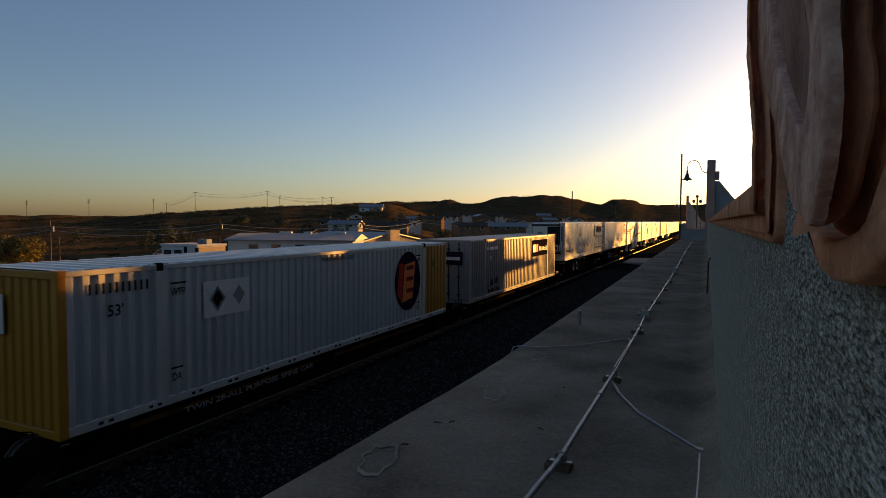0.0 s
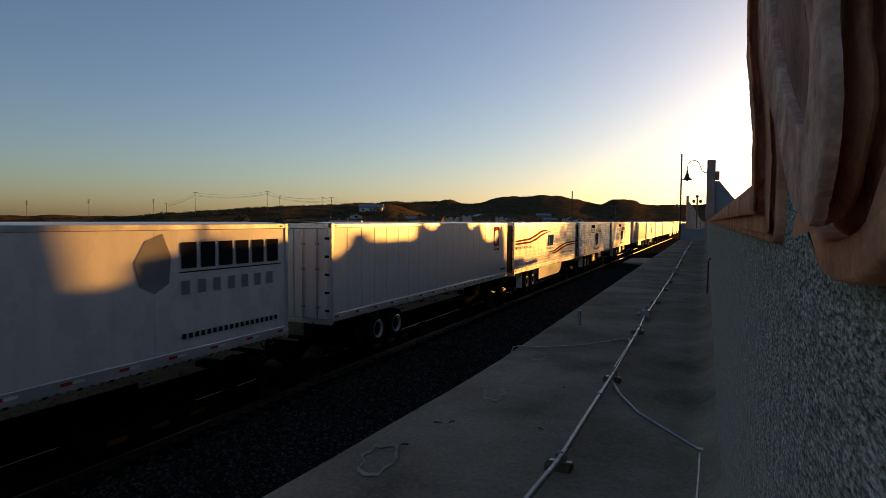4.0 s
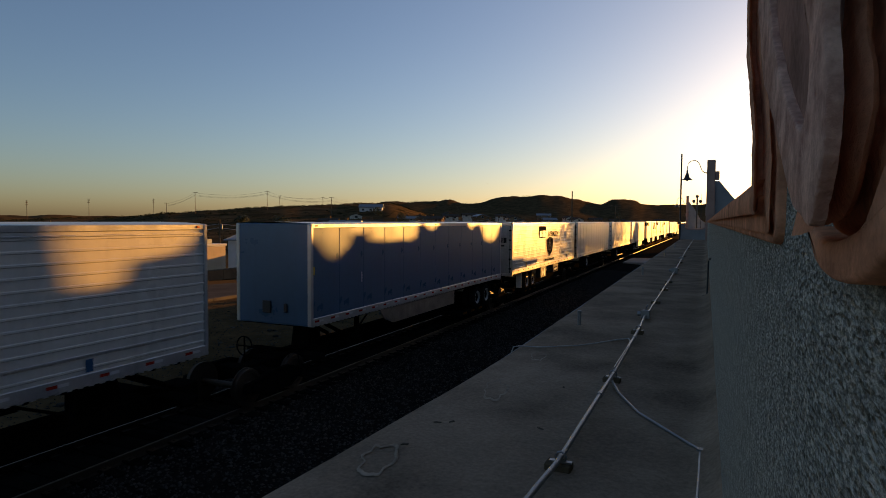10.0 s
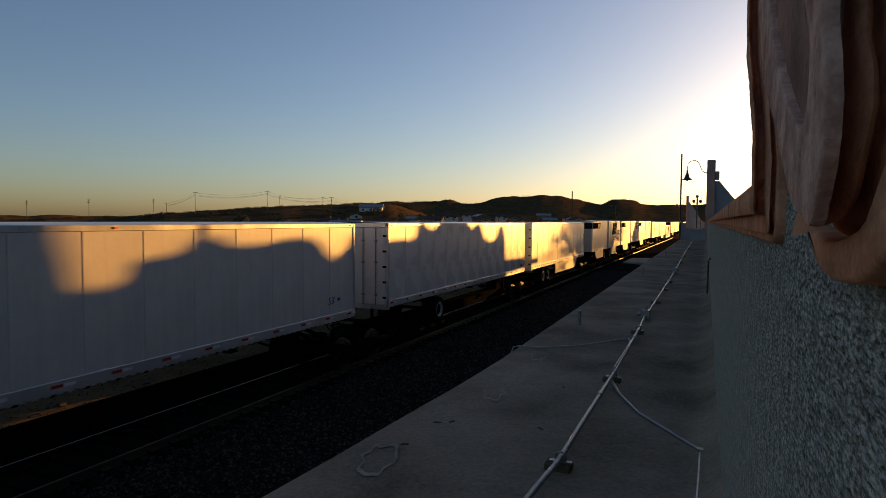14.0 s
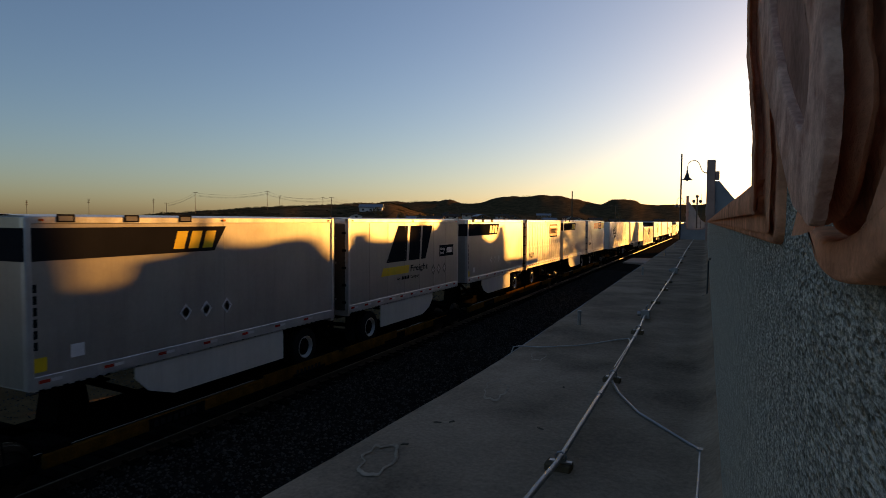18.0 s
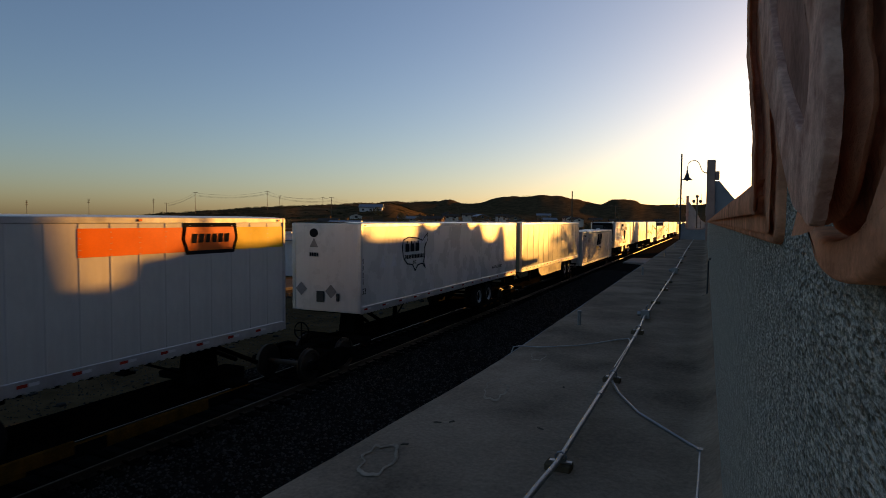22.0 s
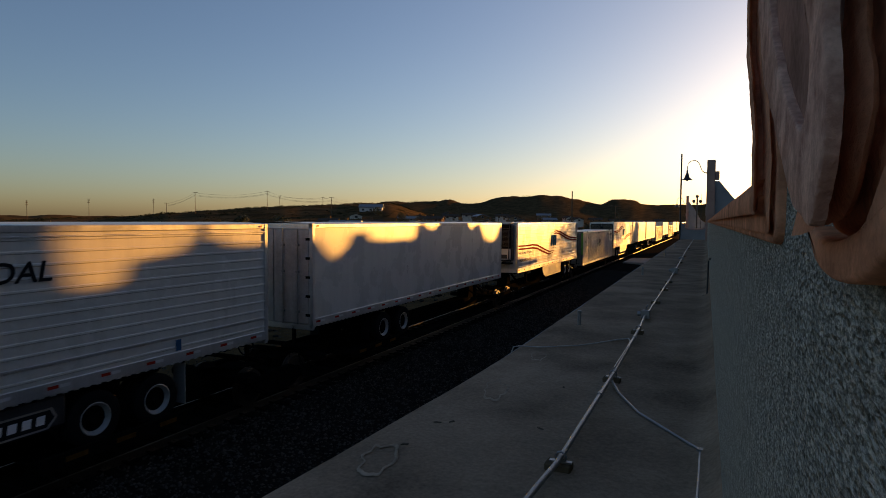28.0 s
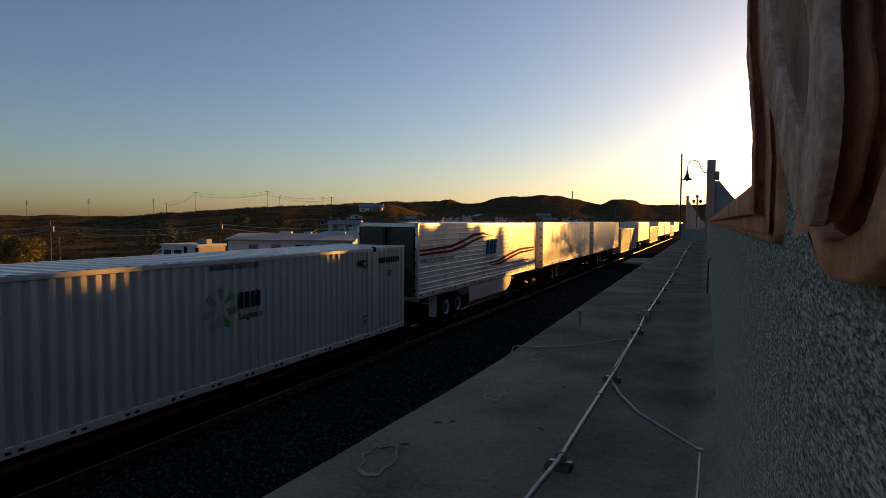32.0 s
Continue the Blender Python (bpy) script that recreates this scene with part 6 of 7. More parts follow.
film(t, D_BLACK, 5.6, 2.9, 5.62, 3.35)
t = trailer(377.15, L53, "ribbed", True, PW, "white ribbed reefer trailer with red waves and cooling unit", reefer="black", skirt=(5.4, 10.4, 0.98), axles=(2.6, 3.9))
jkc_marks(t, 2)
c = container(395.8, PCONT, "white corrugated container with green leaf emblem, grimy doors darkened for shade", ends=DOORK, tail=PCONT, doors_lead=True)
for sx in (1,):
    part("corner_strip", Geo().box(NEAR + 0.004, NEAR + 0.01, 0.0, 0.16, C0 + 0.9, C1 - 0.1), PGREEN, c, "green corner strip")
    part("corner_strip", Geo().box(NEAR - 0.16, NEAR, -0.012, -0.006, C0 + 0.9, C1 - 0.1), PGREEN, c)
for k in range(7):
    w = 0.7 + 0.898 * k
    a, b, r = math.cos(w), math.sin(w), 0.46
    decal(c, D_GREEN if k in (0, 5, 6) else D_GREY, [(7.3 + 0.12 * a, 2.82 + 0.15 * b), (7.3 + r * math.cos(w - 0.22), 2.82 + r * math.sin(w - 0.22)), (7.3 + 0.52 * a, 2.82 + 0.52 * b), (7.3 + r * math.cos(w + 0.22), 2.82 + r * math.sin(w + 0.22))], "emblem")
bars(c, D_BLACK, 7.85, 2.74, 8.62, 3.14, 4, 0.25)
letter(c, D_BLACK, "Logistics", 7.85, 2.48, 0.15, 0.78)
letter(c, D_BLACK, "WARNING HIGH CUBE", 6.95, 3.72, 0.13, 1.6)
letter(c, D_BLACK, "53'", 0.98, 2.95, 0.2)
letter(c, D_BLACK, "53'", 14.75, 2.95, 0.2)
bars(c, D_BLACK, 14.2, 3.42, 15.6, 3.62, 9, 0.35)
bars(c, D_BLACK, 12.9, 3.4, 13.3, 3.6, 3, 0.3)
part("side_post", Geo().box(NEAR - 0.02, NEAR + 0.012, 13.52, 13.7, C0 + 0.2, C1 - 0.1, 0.01), PCONT, c)
lift_marks(c, D_BLACK)
t = trailer(413.0, L53, "ribbed", False, PW, "white ribbed reefer trailer with red wave stripes, skirted", skirt=(5.3, 11.4, 0.98), axles=(2.75, 4.0), doors=DOORD)
quilt(t)
jkc_marks(t, 1)
# the rest of the train, still far off
t = trailer(431.1, L53, "post", False, PW2, "white van trailer far back in the train", axles=(2.75, 4.0))
for y in (449.1, 485.6, 521.5, 539.7, 576.0, 594.0, 612.0):
    TRAIN.append((copy_thing(t, pose(TX, 0, 0)), y))
c = container(467.4, PGREY, "brown-grey corrugated container far back in the train")
for y in (503.5, 558.0):
    TRAIN.append((copy_thing(c, pose(TX, 0, 0)), y))

# spine cars under them; one unit each, twin units under the pup pairs
SINGLE = [(7.7, "c"), (26.42, "c"), (45.62, "n"), (63.7, "r"), (81.2, "r"), (98.84, "r"), (116.2, "r"), (136.05, "n"), (154.15, "r"), (171.45, "r"), (189.68, "r"), (207.35, "r"), (286.95, "n"), (304.25, "n"), (321.8, "c"), (340.15, "n"), (358.1, "r"), (377.15, "n"), (395.8, "c"), (413.0, "r"), (431.1, "r"), (449.1, "r"), (467.4, "c"), (485.6, "r"), (503.5, "c"), (521.5, "r"), (539.7, "r"), (558.0, "c"), (576.0, "r"), (594.0, "r"), (612.0, "r")]
starts = sorted([y for y, k in SINGLE] + [227.45, 246.40, 265.30])
made = {}
for i, y in enumerate(starts):
    k = dict(SINGLE).get(y, "t")
    if i == 0:
        k = "first"
    if k not in made:
        L = 18.1 * SY
        if k in ("c", "first"):
            made[k] = spine_car(y - 1.0, L, "container", mark="TWIN 28-ALL PURPOSE SPINE CAR" if k == "first" else None)
        elif k == "r":
            made[k] = spine_car(y - 1.0, L, "rear", wheel_y=(1.0 + 3.5,), hitch_y=(L - 2.6,))
        elif k == "n":
            made[k] = spine_car(y - 1.0, L, "nose", wheel_y=(L - 4.9,), hitch_y=(2.5,))
        else:
            made[k] = spine_car(y - 1.0, 18.9 * SY, "twin", wheel_y=(1.0 + 7.1, 1.0 + 10.6), hitch_y=(2.4, 17.2))
    else:
        TRAIN.append((copy_thing(made[k], pose(TX, 0, 0)), y - 1.0))

# ---- across the tracks: lot, street, buildings, poles, trees, hillside ----
def polar(az, r):
    x, y = r * math.sin(radians(az)), r * math.cos(radians(az))
    return x, y, height(x, y)


def prect(name, x0, x1, y0, y1, z0, z1, m, label, cat):
    return tagged(part(name, Geo().box(x0, x1, y0, y1, z0, z1, 0.01), m), label, cat, kind="structure")


street = Geo()
row = []
for i in range(60):
    y = -60 + 4.5 * i
    row.append(y)
vs = []
for y in row:
    for x in (-39.5, -36.0, -33.0, -30.5):
        vs.append((x, y, max(height(x, y), height(x + 1, y)) + 0.06))
street.add(vs, [(i * 4 + k, i * 4 + k + 1, (i + 1) * 4 + k + 1, (i + 1) * 4 + k) for i in range(59) for k in range(3)])
tagged(part("road", street, ASPH, smooth=3), "worn asphalt street beyond the tracks", "road", kind="structure")
kerb = Geo()
for y in range(-60, 200, 3):
    z = height(-30, y)
    kerb.box(-30.5, -30.2, y, y + 2.98, z - 0.3, z + 0.16, 0.02)
tagged(part("kerb", kerb, CONC), "pale concrete kerb along the street", "kerb", kind="structure")
fence = empty("low_fence", pose(-22.2, 0, 0), "dark blue panel fence with pale top rail", "fence")
pm = Geo().box(-0.03, 0.03, 0.02, 2.38, -0.5, 1.25, 0.008).mesh("fence_panel", BLUEW)
po = Geo().box(-0.06, 0.06, -0.06, 0.06, -0.6, 1.4, 0.01).mesh("fence_post", CONC)
for i in range(-8, 9):
    for nm, me in (("fence_panel", pm), ("fence_post", po)):
        o = part(nm, me, BLUEW, fence)
        o.location.y = 2.4 * i
part("top_rail", Geo().box(-0.07, 0.07, -19.3, 21.6, 1.25, 1.4, 0.01), CONC, fence)
# low slab with a cap, put in for a strip of sunlit dry ground
wall_ = empty("garden_wall", pose(-47, 0, height(-47, 30)), "low slab standing for a strip of sunlit dry ground", "wall")
for i in range(-4, 9):
    part("wall_section", Geo().box(-0.15, 0.15, 6.0 * i, 6.0 * i + 5.97, -0.6, 0.42, 0.02), BRICKW, wall_)
part("cap", Geo().box(-0.2, 0.2, -24, 54, 0.42, 0.52, 0.02), CONC, wall_)
# gravel, rubbish and weeds on the lot
tagged(stones(22000, -29.5, -14.6, 4, 62, lambda x: -0.36), "pale coarse gravel scattered over the dirt lot", "gravel", kind="stuff")
rng2 = random.Random(8)
g = Geo()
for i in range(260):
    x, y = rng2.uniform(-29, -15.5), rng2.uniform(2, 70)
    s = rng2.uniform(0.03, 0.14)
    z = height(x, y)
    g.box(x - s, x + s * rng2.uniform(0.5, 1.2), y - s, y + s, z - 0.02, z + s * rng2.uniform(0.4, 1.0), s * 0.3)
tagged(part("lot_rubble", g, STONE), "stones and rubble on the dirt lot", "rubble", kind="stuff")


def clump(g, x, y, z, r, h, n, rnd, leaf=0.19):
    """A loose clump of small leaf blades."""
    for i in range(n):
        w, u, v = rnd.uniform(0, 6.283), rnd.uniform(0, 1) ** 0.5, rnd.uniform(0, 1)
        k = math.sqrt(max(0.05, 1 - (2 * v - 1) ** 2 * 0.85))
        cx, cy, cz = x + r * u * k * math.cos(w), y + r * u * k * math.sin(w), z + h * v
        s = r * leaf * rnd.uniform(0.63, 1.37)
        a, b = rnd.uniform(0, 6.283), rnd.uniform(-0.9, 0.9)
        dx, dy, dz = s * math.cos(a), s * math.sin(a), s * b
        ex, ey, ez = -s * 0.6 * math.sin(a), s * 0.6 * math.cos(a), s * rnd.uniform(-0.6, 0.6)
        g.add([(cx - dx, cy - dy, cz - dz), (cx + ex, cy + ey, cz + ez), (cx + dx, cy + dy, cz + dz), (cx - ex, cy - ey, cz - ez)], [(0, 1, 2, 3)])


def tree(x, y, z, h, r, mat, label, name="tree", seed=1, n=1500, base=0.33, leaf=0.19):
    rnd = random.Random(seed)
    t = empty(name, pose(x, y, z), label, "tree")
    trunk = Geo().tube([(0, 0, -0.2), (0.04 * h * 0.3, 0, h * 0.15), (0.0, 0.03 * h, h * base), (0.02 * h, 0.0, h * 0.6)], [h * 0.032, h * 0.026, h * 0.022, h * 0.008], 8)
    tips = []
    for i in range(8):
        w = i * 2.39 + seed
        q = (r * 0.62 * math.cos(w), r * 0.62 * math.sin(w), h * (base + 0.12 + 0.055 * i))
        trunk.tube([(0, 0.02 * h, h * (base - 0.06 + 0.025 * i)), (q[0] * 0.5, q[1] * 0.5, q[2] * 0.86), q], [h * 0.014, h * 0.009, h * 0.003], 6)
        tips.append(q)
    part("trunk", trunk, BARK, t, smooth=0.8)
    g = Geo()
    tips += [(r * 0.25 * math.cos(w), r * 0.25 * math.sin(w), h * 0.84) for w in (0.5, 2.6, 4.7)]
    for i, q in enumerate(tips):
        clump(g, q[0], q[1], q[2] - r * 0.3, r * rnd.uniform(0.38, 0.56), r * rnd.uniform(0.6, 0.85), n // len(tips), rnd, leaf)
    part("crown", g, mat, t)
    return t


x, y, z = polar(-59.8, 58)
tree(x, y, z, 4.0, 2.1, LEAFY, "small yellow-green autumn tree by the street", seed=3, n=8000, leaf=0.09)
x, y, z = polar(-62.4, 60)
tree(x, y, z, 3.8, 2.0, LEAFY, "yellow-green street tree beside another", seed=6, n=6000, leaf=0.09)
for az, r, h, w, s in ((-49.0, 140, 9.0, 4.2, 4), (-47.6, 150, 7.0, 3.6, 5), (-50.6, 150, 6.5, 3.4, 7), (-33.2, 190, 6, 3, 9), (-28.2, 230, 7, 3.2, 10), (-25.6, 260, 8, 3.0, 11), (-22.0, 250, 6, 3, 12), (-17.8, 230, 6, 3, 13), (-16.4, 210, 5, 2.6, 14), (-13.2, 260, 6, 3, 15), (-55.5, 190, 5, 2.6, 16), (-10.6, 260, 6, 3, 18), (-30.4, 260, 6.5, 3.2, 19), (-34.2, 160, 6, 4, 20), (-32.6, 145, 5, 3.6, 22), (-29.7, 165, 6, 3.6, 23), (-27.3, 150, 5, 3.8, 24), (-24.4, 175, 6, 3.8, 25), (-23.0, 150, 5, 3.4, 26), (-20.6, 150, 5, 3.6, 27), (-19.0, 165, 5.4, 3.6, 28), (-15.0, 160, 5, 3.2, 29), (-36.8, 180, 6, 4, 30), (-39.2, 210, 6.4, 4.2, 31), (-42.6, 230, 6, 4, 32), (-11.9, 200, 5, 3, 33)):
    x, y, z = polar(az, r)
    tree(x, y, z, h * 0.62, w * 0.7, LEAFD, "dark bushy shade tree among the houses", seed=s, n=700, base=0.25)
# leafy trees beyond the hall, between the low sun and the track
for tx, ty, th, tr, sd in ((14.0, 127, 15.0, 3.4, 41), (14.6, 146, 15.4, 5.0, 42)):
    tree(tx, ty, 0.0, th, tr, LEAFD, "tall thin-leaved tree beyond the station hall", seed=sd, n=7000, base=0.6, leaf=0.07)
# conifer by the far end of the train
x, y, z = polar(-7.9, 170)
con = empty("conifer", pose(x, y, z), "dark conifer standing beyond the train", "tree")
part("trunk", Geo().tube([(0, 0, -0.2), (0, 0, 8.6)], [0.22, 0.03], 8), BARK, con)
g, rnd = Geo(), random.Random(4)
for i in range(13):
    f = i / 13
    for k in range(7):
        w = k * 0.9 + i
        rr = 2.6 * (1 - f) + 0.3
        clump(g, rr * 0.55 * math.cos(w), rr * 0.55 * math.sin(w), 1.4 + 7.0 * f, rr * 0.5, 0.9, 14, rnd)
part("crown", g, LEAFD, con)

# scrub on the hillside, thicker in drifts
g, rnd = Geo(), random.Random(21)
for i in range(7500):
    az, r = rnd.uniform(-66, -6), 100 + 400 * rnd.random() ** 0.8
    if noise.noise((az * 0.35, r * 0.02, 1.0)) + rnd.uniform(-0.5, 0.5) < -0.12:
        continue
    x, y, z = polar(az, r)
    s = rnd.uniform(0.25, 0.75) * (1 + r / 600)
    clump(g, x, y, z - 0.2, s * 1.3, s * rnd.uniform(0.6, 1.0), 18, rnd, 0.19)
tagged(part("desert_scrub", g, BUSH), "dark desert scrub dotted over the hillside", "scrub", kind="stuff")
g, rnd = Geo(), random.Random(22)
for i in range(60):
    az, r = rnd.uniform(-52, -20), rnd.uniform(420, 470)
    x, y, z = polar(az, r)
    s = rnd.uniform(0.8, 1.8)
    clump(g, x, y, z - 0.2, s, s * rnd.uniform(0.8, 1.3), 16, rnd)
tagged(part("ridge_bushes", g, BUSH), "dark bushes along the ridge line", "scrub", kind="stuff")


g, rnd = Geo(), random.Random(23)
for i in range(9000):
    az, r = rnd.uniform(-36, 4), rnd.uniform(900, 1740)
    x, y, z = polar(az, r)
    s = rnd.uniform(1.0, 2.6)
    clump(g, x, y, z - 0.5, s, s * rnd.uniform(0.6, 1.0), 7, rnd)
tagged(part("far_scrub", g, BUSH), "dark scrub on the far hills", "scrub", kind="stuff")


# buildings
def window(parent, x, y, z, w, h, face, frame=WHITEW):
    """face: the axis and sign of the wall's outward side."""
    ax, s = face
    def bx(a0, a1, b0, b1, c0, c1):
        if ax == "x":
            return Geo().box(*sorted((x + s * a0, x + s * a1)), y + b0, y + b1, z + c0, z + c1)
        return Geo().box(x + b0, x + b1, *sorted((y + s * a0, y + s * a1)), z + c0, z + c1)
    f = part("window", bx(-0.02, 0.06, -w / 2, w / 2, 0, h), frame, parent)
    part("pane", bx(0.06, 0.075, -w / 2 + 0.08, w / 2 - 0.08, 0.08, h - 0.08), GLASS, f)


# long white shed with a blue-grey metal roof, seen along its eaves
SIDE = Matrix.Rotation(radians(24.18), 4, "Z")


def ahead(depth, side, z):
    return SIDE @ Vector((side, depth, z))


zb = height(*ahead(77, -20, 0)[:2])
shed = empty("warehouse", Matrix.Translation(ahead(75, -26.9, zb)) @ SIDE, "long white warehouse with blue-grey metal roof", "warehouse")
part("wall", Geo().box(0, 15.6, 0, 11, -1.5, 2.45 - zb, 0.02), WHITEW, shed)
part("roof", Geo().prism([(-0.5, 2.38 - zb), (-0.5, 2.50 - zb), (5.5, 3.2 - zb), (11.5, 2.50 - zb), (11.5, 2.38 - zb)], "x", -0.4, 16.0), METROOF, shed)
seams = Geo()
for i in range(27):
    seams.prism([(-0.5, 2.50 - zb), (-0.5, 2.515 - zb), (5.5, 3.215 - zb), (5.5, 3.2 - zb)], "x", -0.3 + 0.6 * i, -0.26 + 0.6 * i)
part("roof_seams", seams, METROOF, shed)
for x in (3.2, 6.0, 9.0, 12.0):
    window(shed, x, 0.0, 1.35 - zb, 1.2, 0.6, ("y", -1), METROOF)
for x, y, w in ((5.0, 5.2, 1.6), (8.2, 5.3, 1.0), (12.6, 5.2, 1.2)):
    part("roof_vent", Geo().box(x, x + w, y, y + 0.8, 3.0 - zb, 3.42 - zb, 0.03), WHITEW, shed, "pale rooftop vent box")
zo = height(-50, 47)
off = empty("flat_roof_office", pose(-50, 47, zo), "small white flat-roofed office with blue trim", "building")
part("wall", Geo().box(-3.1, 2, -1.4, 2.5, -1, 2.3 - zo, 0.02), WHITEW, off)
part("parapet", Geo().box(-3.2, 2.1, -1.5, 2.6, 2.2 - zo, 2.42 - zo, 0.02), WHITEW, off)
part("side_wall", Geo().box(2.0, 2.08, -1.3, 2.4, -0.8, 2.12 - zo, 0.01), TANW, off, "tan rendered side wall")
part("corner_post", Geo().box(0.3, 0.55, -1.56, -1.4, -0.8, 2.2 - zo), BLUEW, off, "dark blue corner post")
part("corner_post", Geo().box(1.85, 2.12, -1.56, -1.4, -0.8, 2.1 - zo), BLUEW, off, "dark blue corner post")
for x in (-2.2, -0.7):
    window(off, x, -1.4, 1.2 - zo, 1.0, 0.6, ("y", -1), BLUEW)
part("awning", Geo().prism([(-4.4, 1.2 - zo), (-3.1, 1.9 - zo), (-3.1, 2.0 - zo), (-4.4, 1.3 - zo)], "y", -1.4, 1.0), WHITEW, off, "white sloping awning")
for x, w in ((0.9, 0.55), (1.6, 0.6)):
    part("roof_unit", Geo().box(x - 0.6, x - 0.6 + w, 0.2, 1.0, 2.35 - zo, 2.95 - zo, 0.04), METROOF, off, "grey rooftop cooler")
za = height(-50, 81.5)
annex = empty("gabled_annex", pose(-50, 81.5, za), "tan gabled annex with a square chimney", "building")
part("wall", Geo().box(-7, 4, -11.5, 11.5, -1.5, 1.6 - za, 0.02), TANW, annex)
part("roof", Geo().prism([(-12.2, 1.45 - za), (-12.2, 1.6 - za), (0, 3.2 - za), (12.2, 1.6 - za), (12.2, 1.45 - za), (0, 3.05 - za)], "x", -7.4, 4.9), METROOF, annex)
part("gable", Geo().prism([(-11.5, 1.55 - za), (11.5, 1.55 - za), (0, 3.05 - za)], "x", 3.9, 4.5), TANW, annex, "vertical-boarded gable end")
bd = Geo()
for i in range(-20, 21):
    y = 0.55 * i
    bd.box(4.5, 4.53, y - 0.03, y + 0.03, 1.0 - za, (3.0 - 0.13 * abs(y)) - za)
part("battens", bd, TANW, annex)
part("chimney", Geo().box(4.5, 5.4, -1.7, 1.3, 0.5 - za, 3.55 - za, 0.04), TANW, annex, "square masonry chimney")
part("chimney_cap", Geo().box(4.4, 5.5, -1.8, 1.4, 3.55 - za, 3.67 - za, 0.02), CONC, annex)

rnd = random.Random(31)


def house(az, r, w, d, h, roof_h, wall_m, roof_m, turn, lift, label):
    x, y, z = polar(az, r)
    z = EYE[2] + r * math.tan(radians(lift)) if lift is not None else z
    b = empty("house", pose(x, y, z, 0, 0, turn), label, "house", "houses of the town")
    part("wall", Geo().box(-w / 2, w / 2, -d / 2, d / 2, -6, h, 0.02), wall_m, b)
    part("gable", Geo().prism([(-d / 2, h), (d / 2, h), (0, h + roof_h)], "x", -w / 2, w / 2), wall_m, b)
    for s in (-1, 1):
        part("roof", Geo().prism([(s * (d / 2 + 0.5), h - 0.25 * roof_h / d - 0.05), (s * (d / 2 + 0.5), h + 0.15), (0, h + roof_h + 0.22), (0, h + roof_h + 0.02)], "x", -w / 2 - 0.5, w / 2 + 0.5), roof_m, b)
    k = max(2, int(w / 3))
    for i in range(k):
        window(b, -w / 2 + w * (i + 0.5) / k, -d / 2, 0.9, 1.3, 1.1, ("y", -1))
    window(b, w / 2, 0, 0.9, 1.4, 1.1, ("x", 1))
    part("door", Geo().box(w * 0.1, w * 0.1 + 0.95, -d / 2 - 0.05, -d / 2, 0, 2.05), BRICKW, b)
    part("chimney", Geo().box(-0.4, 0.4, d * 0.1, d * 0.1 + 0.7, h, h + roof_h + 0.9, 0.03), BRICKW, b)


W, T_, B_ = HOUSEW, HOUSET, BRICKW
house(-31.0, 300, 11, 7, 2.6, 1.4, WHITEW, METROOF, 25, 0.62, "white house with a pale roof on the hill")
for i, (az, r, w, d, turn, lift) in enumerate(((-33.4, 150, 15, 9, 15, -1.1), (-31.0, 170, 12, 9, 30, -0.9), (-28.8, 150, 14, 9, 20, -1.15), (-27.0, 180, 12, 8, -60, -0.85), (-25.2, 210, 16, 10, 12, -0.35), (-23.6, 240, 12, 8, 35, -0.05), (-22.6, 170, 11, 8, -65, -0.9), (-21.2, 160, 16, 9, 18, -1.15), (-19.8, 190, 11, 8, -60, -0.7), (-18.2, 150, 18, 9, 20, -1.2), (-16.6, 170, 10, 8, -62, -0.75), (-15.4, 180, 9, 7, -58, -0.75), (-14.0, 280, 12, 8, 30, -0.25), (-12.6, 320, 11, 8, -50, 0.0), (-9.8, 330, 13, 8, 25, -0.15), (-6.2, 300, 26, 8, 8, -0.45), (-4.2, 330, 10, 8, 30, -0.25), (-24.0, 300, 12, 8, -50, 0.25), (-29.6, 270, 10, 8, 30, 0.1), (-35.2, 170, 10, 8, 20, -0.8), (-32.2, 230, 12, 9, -55, -0.1), (-27.9, 230, 13, 9, 25, -0.3), (-26.3, 260, 12, 9, -60, -0.1), (-22.0, 290, 13, 9, 30, 0.15), (-20.4, 260, 14, 9, -50, 0.0), (-18.9, 280, 12, 9, 20, 0.05), (-17.2, 260, 13, 9, -58, -0.1), (-15.0, 320, 14, 9, 15, 0.2), (-11.4, 290, 13, 9, -50, -0.2), (-8.4, 300, 14, 9, 20, -0.3))):
    m = (W, T_, T_, W, B_)[i % 5]
    rm = (METROOF, SHINGLE, SHINGLE)[i % 3]
    house(az + 0.35 * math.sin(i * 3.1), r * 1.12, w * 0.55, d * 0.56, 1.7, 1.0, m, rm, turn, lift, ("low white house with pitched roof in town", "low tan house with pitched roof in town", "brown bungalow with shingle roof in town", "white cottage with gabled roof in town", "brick-red house with gabled roof in town")[i % 5])


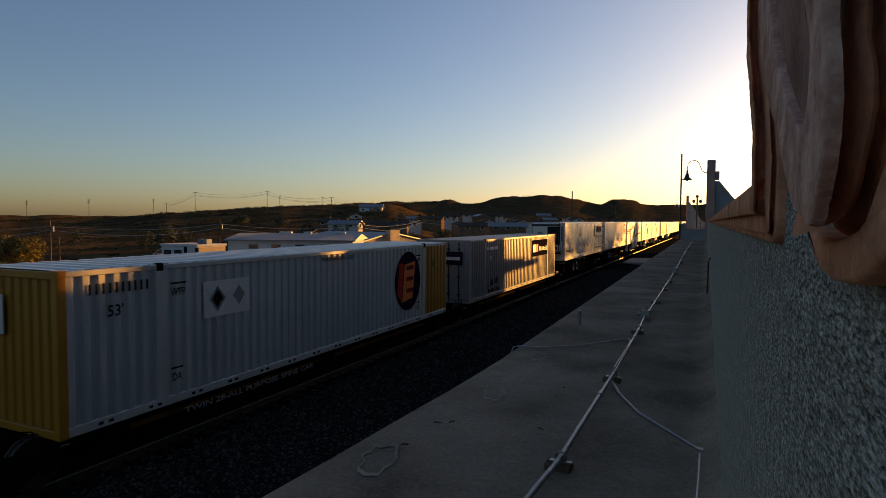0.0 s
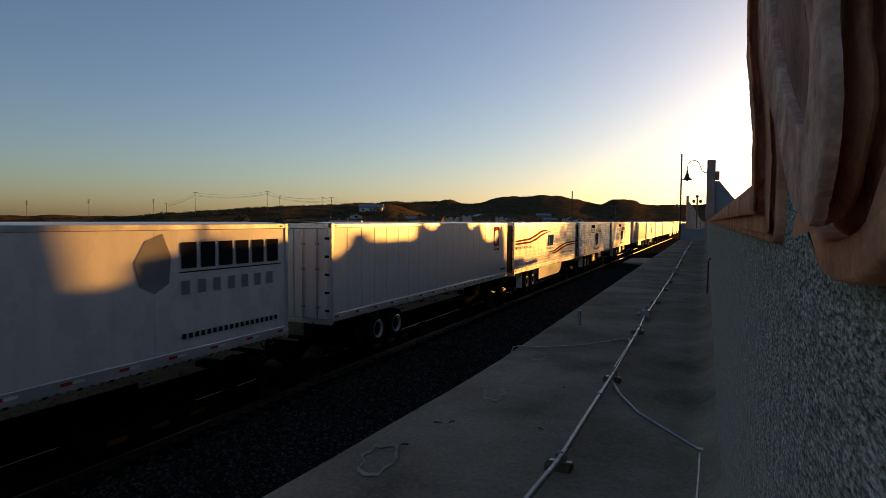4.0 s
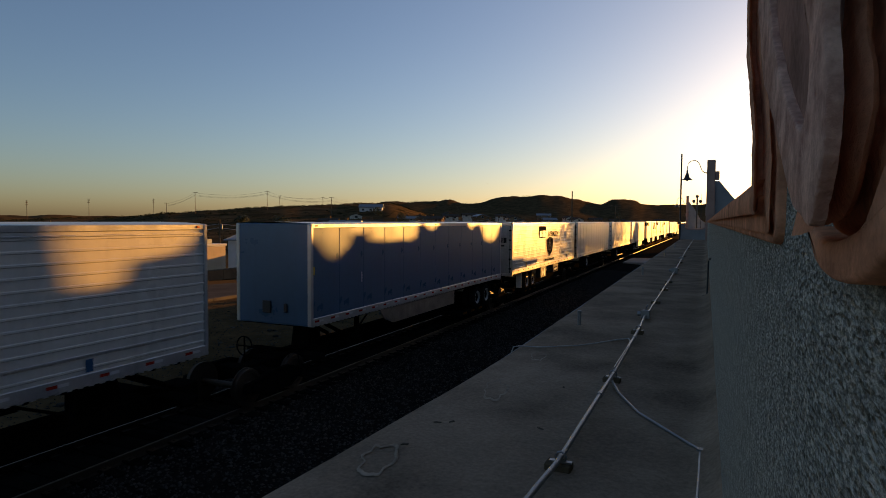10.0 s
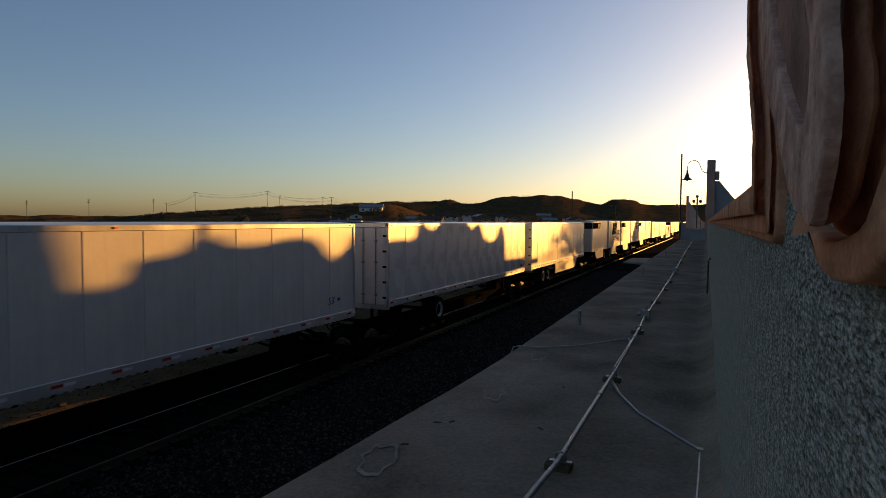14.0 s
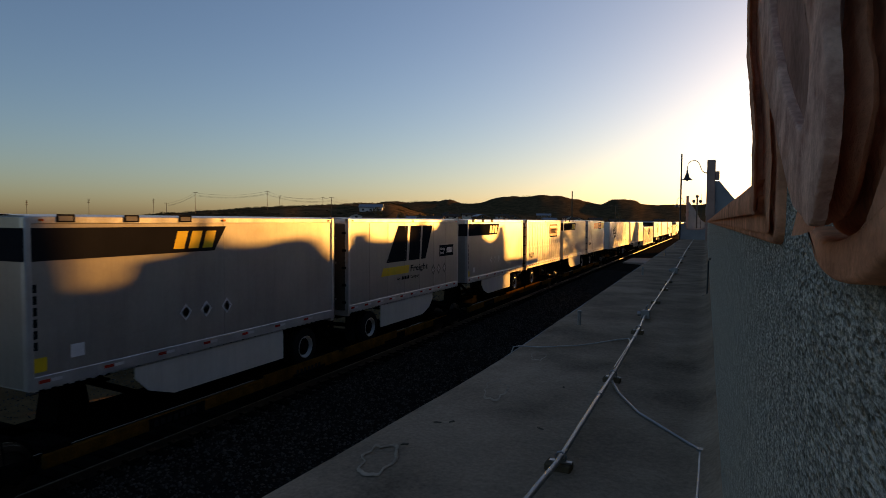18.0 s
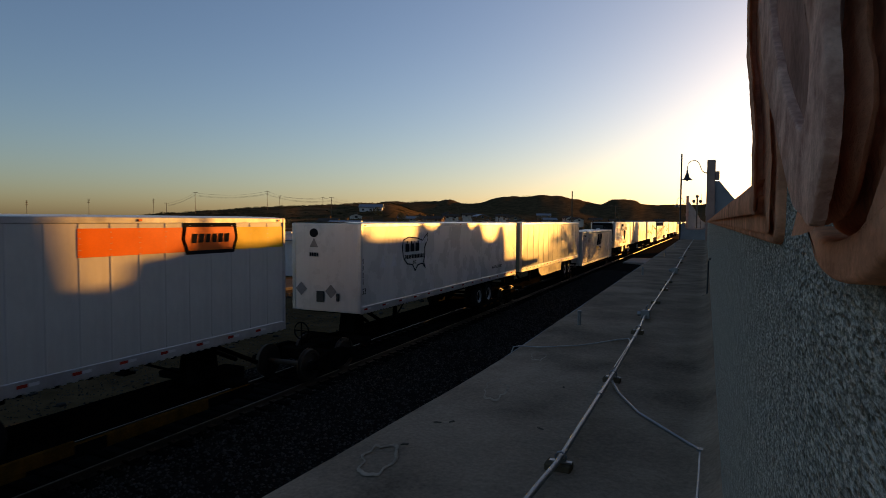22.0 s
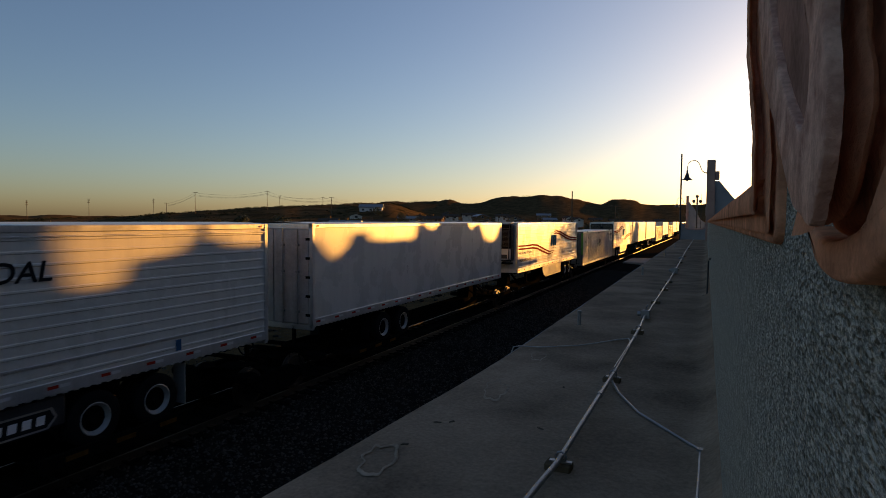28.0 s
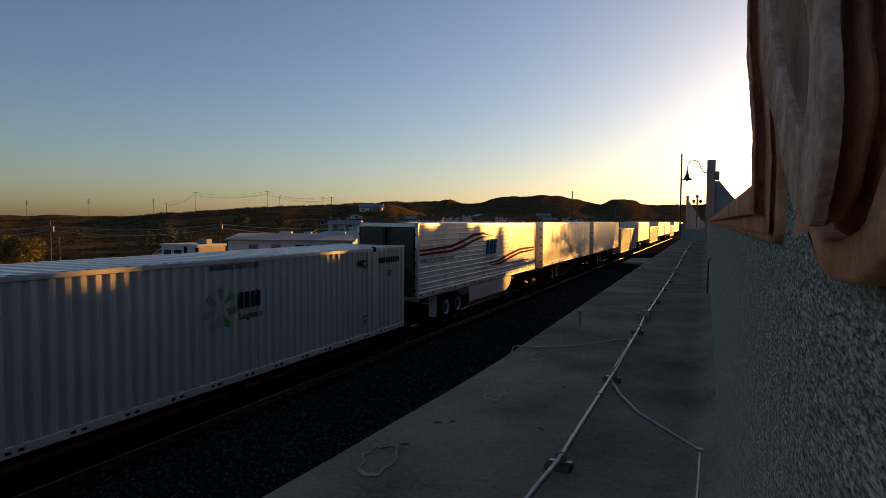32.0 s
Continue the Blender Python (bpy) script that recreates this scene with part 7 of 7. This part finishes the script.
# poles and wires
def pole(az, r, top, arms, can=False, rad=0.13, base=None):
    x, y, z = polar(az, r)
    z = z if base is None else base
    zt = EYE[2] + r * math.tan(radians(top))
    p = empty("utility_pole", pose(x, y, z, 0, 0, az * -1 + 25), "weathered timber utility pole with crossarms", "utility pole", "poles across the valley")
    h = zt - z
    part("post", Geo().tube([(0, 0, -0.5), (0, 0, h)], [rad * 1.15, rad * 0.8], 8), WOODP, p)
    for i in range(arms):
        za = h - 0.35 - 0.95 * i
        w = 0.7 if arms > 2 else 1.25
        a = part("crossarm", Geo().box(-w, w, -0.07, 0.07, za, za + 0.14), WOODP, p)
        ins = Geo()
        for sx in (-0.88 * w, -0.4 * w, 0.4 * w, 0.88 * w):
            ins.lathe((sx, 0, za + 0.14), "z", [(0, 0.03), (0.08, 0.06), (0.16, 0.05), (0.2, 0.0)], 8)
        part("insulators", ins, GLASS, a)
    if can:
        part("transformer", Geo().lathe((0.35, 0, h - 1.9), "z", [(0, 0.0), (0, 0.25), (0.85, 0.25), (0.9, 0.2), (0.95, 0.0)], 14), METROOF, p, "grey transformer can")
    return Vector((x, y, zt))


def cable(a, b, sag, r=0.03, m=None):
    pts = [a.lerp(b, i / 14) - Vector((0, 0, sag * 4 * (i / 14) * (1 - i / 14))) for i in range(15)]
    w = part("overhead_wire", Geo().tube(pts, r, 4), m or WIRE)
    tagged(w, "thin overhead wire slung between poles", "wire", "wires across the valley")


far_poles = [pole(az, r, top, n) for az, r, top, n in ((-58.9, 400, 1.27, 3), (-54.7, 400, 1.51, 3), (-49.9, 410, 1.62, 3), (-46.6, 330, 2.29, 1), (-40.5, 330, 2.53, 1), (-39.4, 420, 2.08, 1), (-35.5, 400, 2.04, 1), (-34.7, 280, 2.05, 1), (-28.6, 420, 1.75, 1), (-22.7, 300, 1.35, 1), (-48.9, 400, 1.3, 1))]
for a, b, s in ((10, 3, 1.0), (3, 4, 1.6), (4, 7, 2.0), (7, 8, 2.5), (5, 6, 1.0)):
    for dz in ((0, 1.1, 1.5) if (a, b) != (5, 6) else (0,)):
        d = Vector((0, 0, 0.35 + dz))
        cable(far_poles[a] - d, far_poles[b] - d, s, 0.035)
n1 = pole(-57.4, 118, -0.27, 0, True, 0.14)
n2 = pole(-44.6, 120, -0.08, 0, True, 0.14)
n3 = pole(-39.9, 92, -1.19, 1, False, 0.1)
n4 = pole(-31.6, 140, -0.2, 1, False, 0.1)
n0 = pole(-66.5, 120, -0.2, 1, False, 0.14)
n5 = pole(-36.0, 150, -0.6, 1)
n6 = pole(-26.2, 170, 0.3, 1)
n7 = pole(-18.9, 190, 0.5, 1)
for a, b in ((n0, n1), (n1, n2), (n2, n4), (n4, n6), (n6, n7), (n3, n5), (n5, n6)):
    cable(a - Vector((0, 0, 1.6)), b - Vector((0, 0, 1.6)), 1.2, 0.05, WIREL)
    cable(a - Vector((0, 0, 0.9)), b - Vector((0, 0, 0.9)), 0.9, 0.035, WIREL)
pole(-12.1, 92, 2.75, 0, False, 0.11)
pole(-8.2, 140, 1.5, 1, False, 0.1)
pole(-56.8, 112, -1.6, 0, False, 0.1)


# ---- the insect that flies past

def insect():
    """A beetle-sized flier: body and head along y, two spread wings."""
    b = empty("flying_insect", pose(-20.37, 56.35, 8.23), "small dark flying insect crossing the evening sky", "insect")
    g = Geo()
    g.tube([(0, -0.011, -0.002), (0, -0.006, 0), (0, 0, 0.001), (0, 0.005, 0.001)], [0.001, 0.0042, 0.0048, 0.003], 8)
    part("abdomen", g, BLACKM, b, smooth=0.8)
    g = Geo()
    g.tube([(0, 0.0052, 0.001), (0, 0.0072, 0.001), (0, 0.009, 0)], [0.0026, 0.003, 0.0012], 8)
    part("head", g, BLACKM, b, smooth=0.8)
    for q in (-1, 1):
        g = Geo()
        top = [(q * 0.003, 0.002, 0.004), (q * 0.012, 0.005, 0.007), (q * 0.018, 0.001, 0.008), (q * 0.013, -0.006, 0.007), (q * 0.004, -0.004, 0.004)]
        g.add(top + [(x, y, z - 0.0006) for x, y, z in top], [(0, 1, 2, 3, 4), (9, 8, 7, 6, 5)] + [(i, i + 5, (i + 1) % 5 + 5, (i + 1) % 5) for i in range(5)])
        part("wing", g, BLACKM, b)
    return b


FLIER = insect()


def motions():
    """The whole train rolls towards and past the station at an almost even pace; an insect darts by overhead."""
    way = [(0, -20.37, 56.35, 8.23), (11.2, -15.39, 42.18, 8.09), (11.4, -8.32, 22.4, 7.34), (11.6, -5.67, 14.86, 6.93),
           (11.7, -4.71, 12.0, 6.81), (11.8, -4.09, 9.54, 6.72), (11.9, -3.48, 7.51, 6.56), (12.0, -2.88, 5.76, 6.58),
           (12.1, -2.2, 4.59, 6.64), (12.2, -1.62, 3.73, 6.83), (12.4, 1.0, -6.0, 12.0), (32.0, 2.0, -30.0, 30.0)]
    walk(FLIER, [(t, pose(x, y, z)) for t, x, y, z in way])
    gone = (2.614, 50.171, 98.395, 147.083, 196.03, 245.03, 293.879, 342.372, 390.303)
    for thing, y in TRAIN:
        lift = PUP_LIFT if thing.name.startswith("pup_trailer") else 0.0
        walk(thing, [(4.0 * i, pose(TX, y * SY + 1.4 - s, RAILZ + lift)) for i, s in enumerate(gone)])


motions()
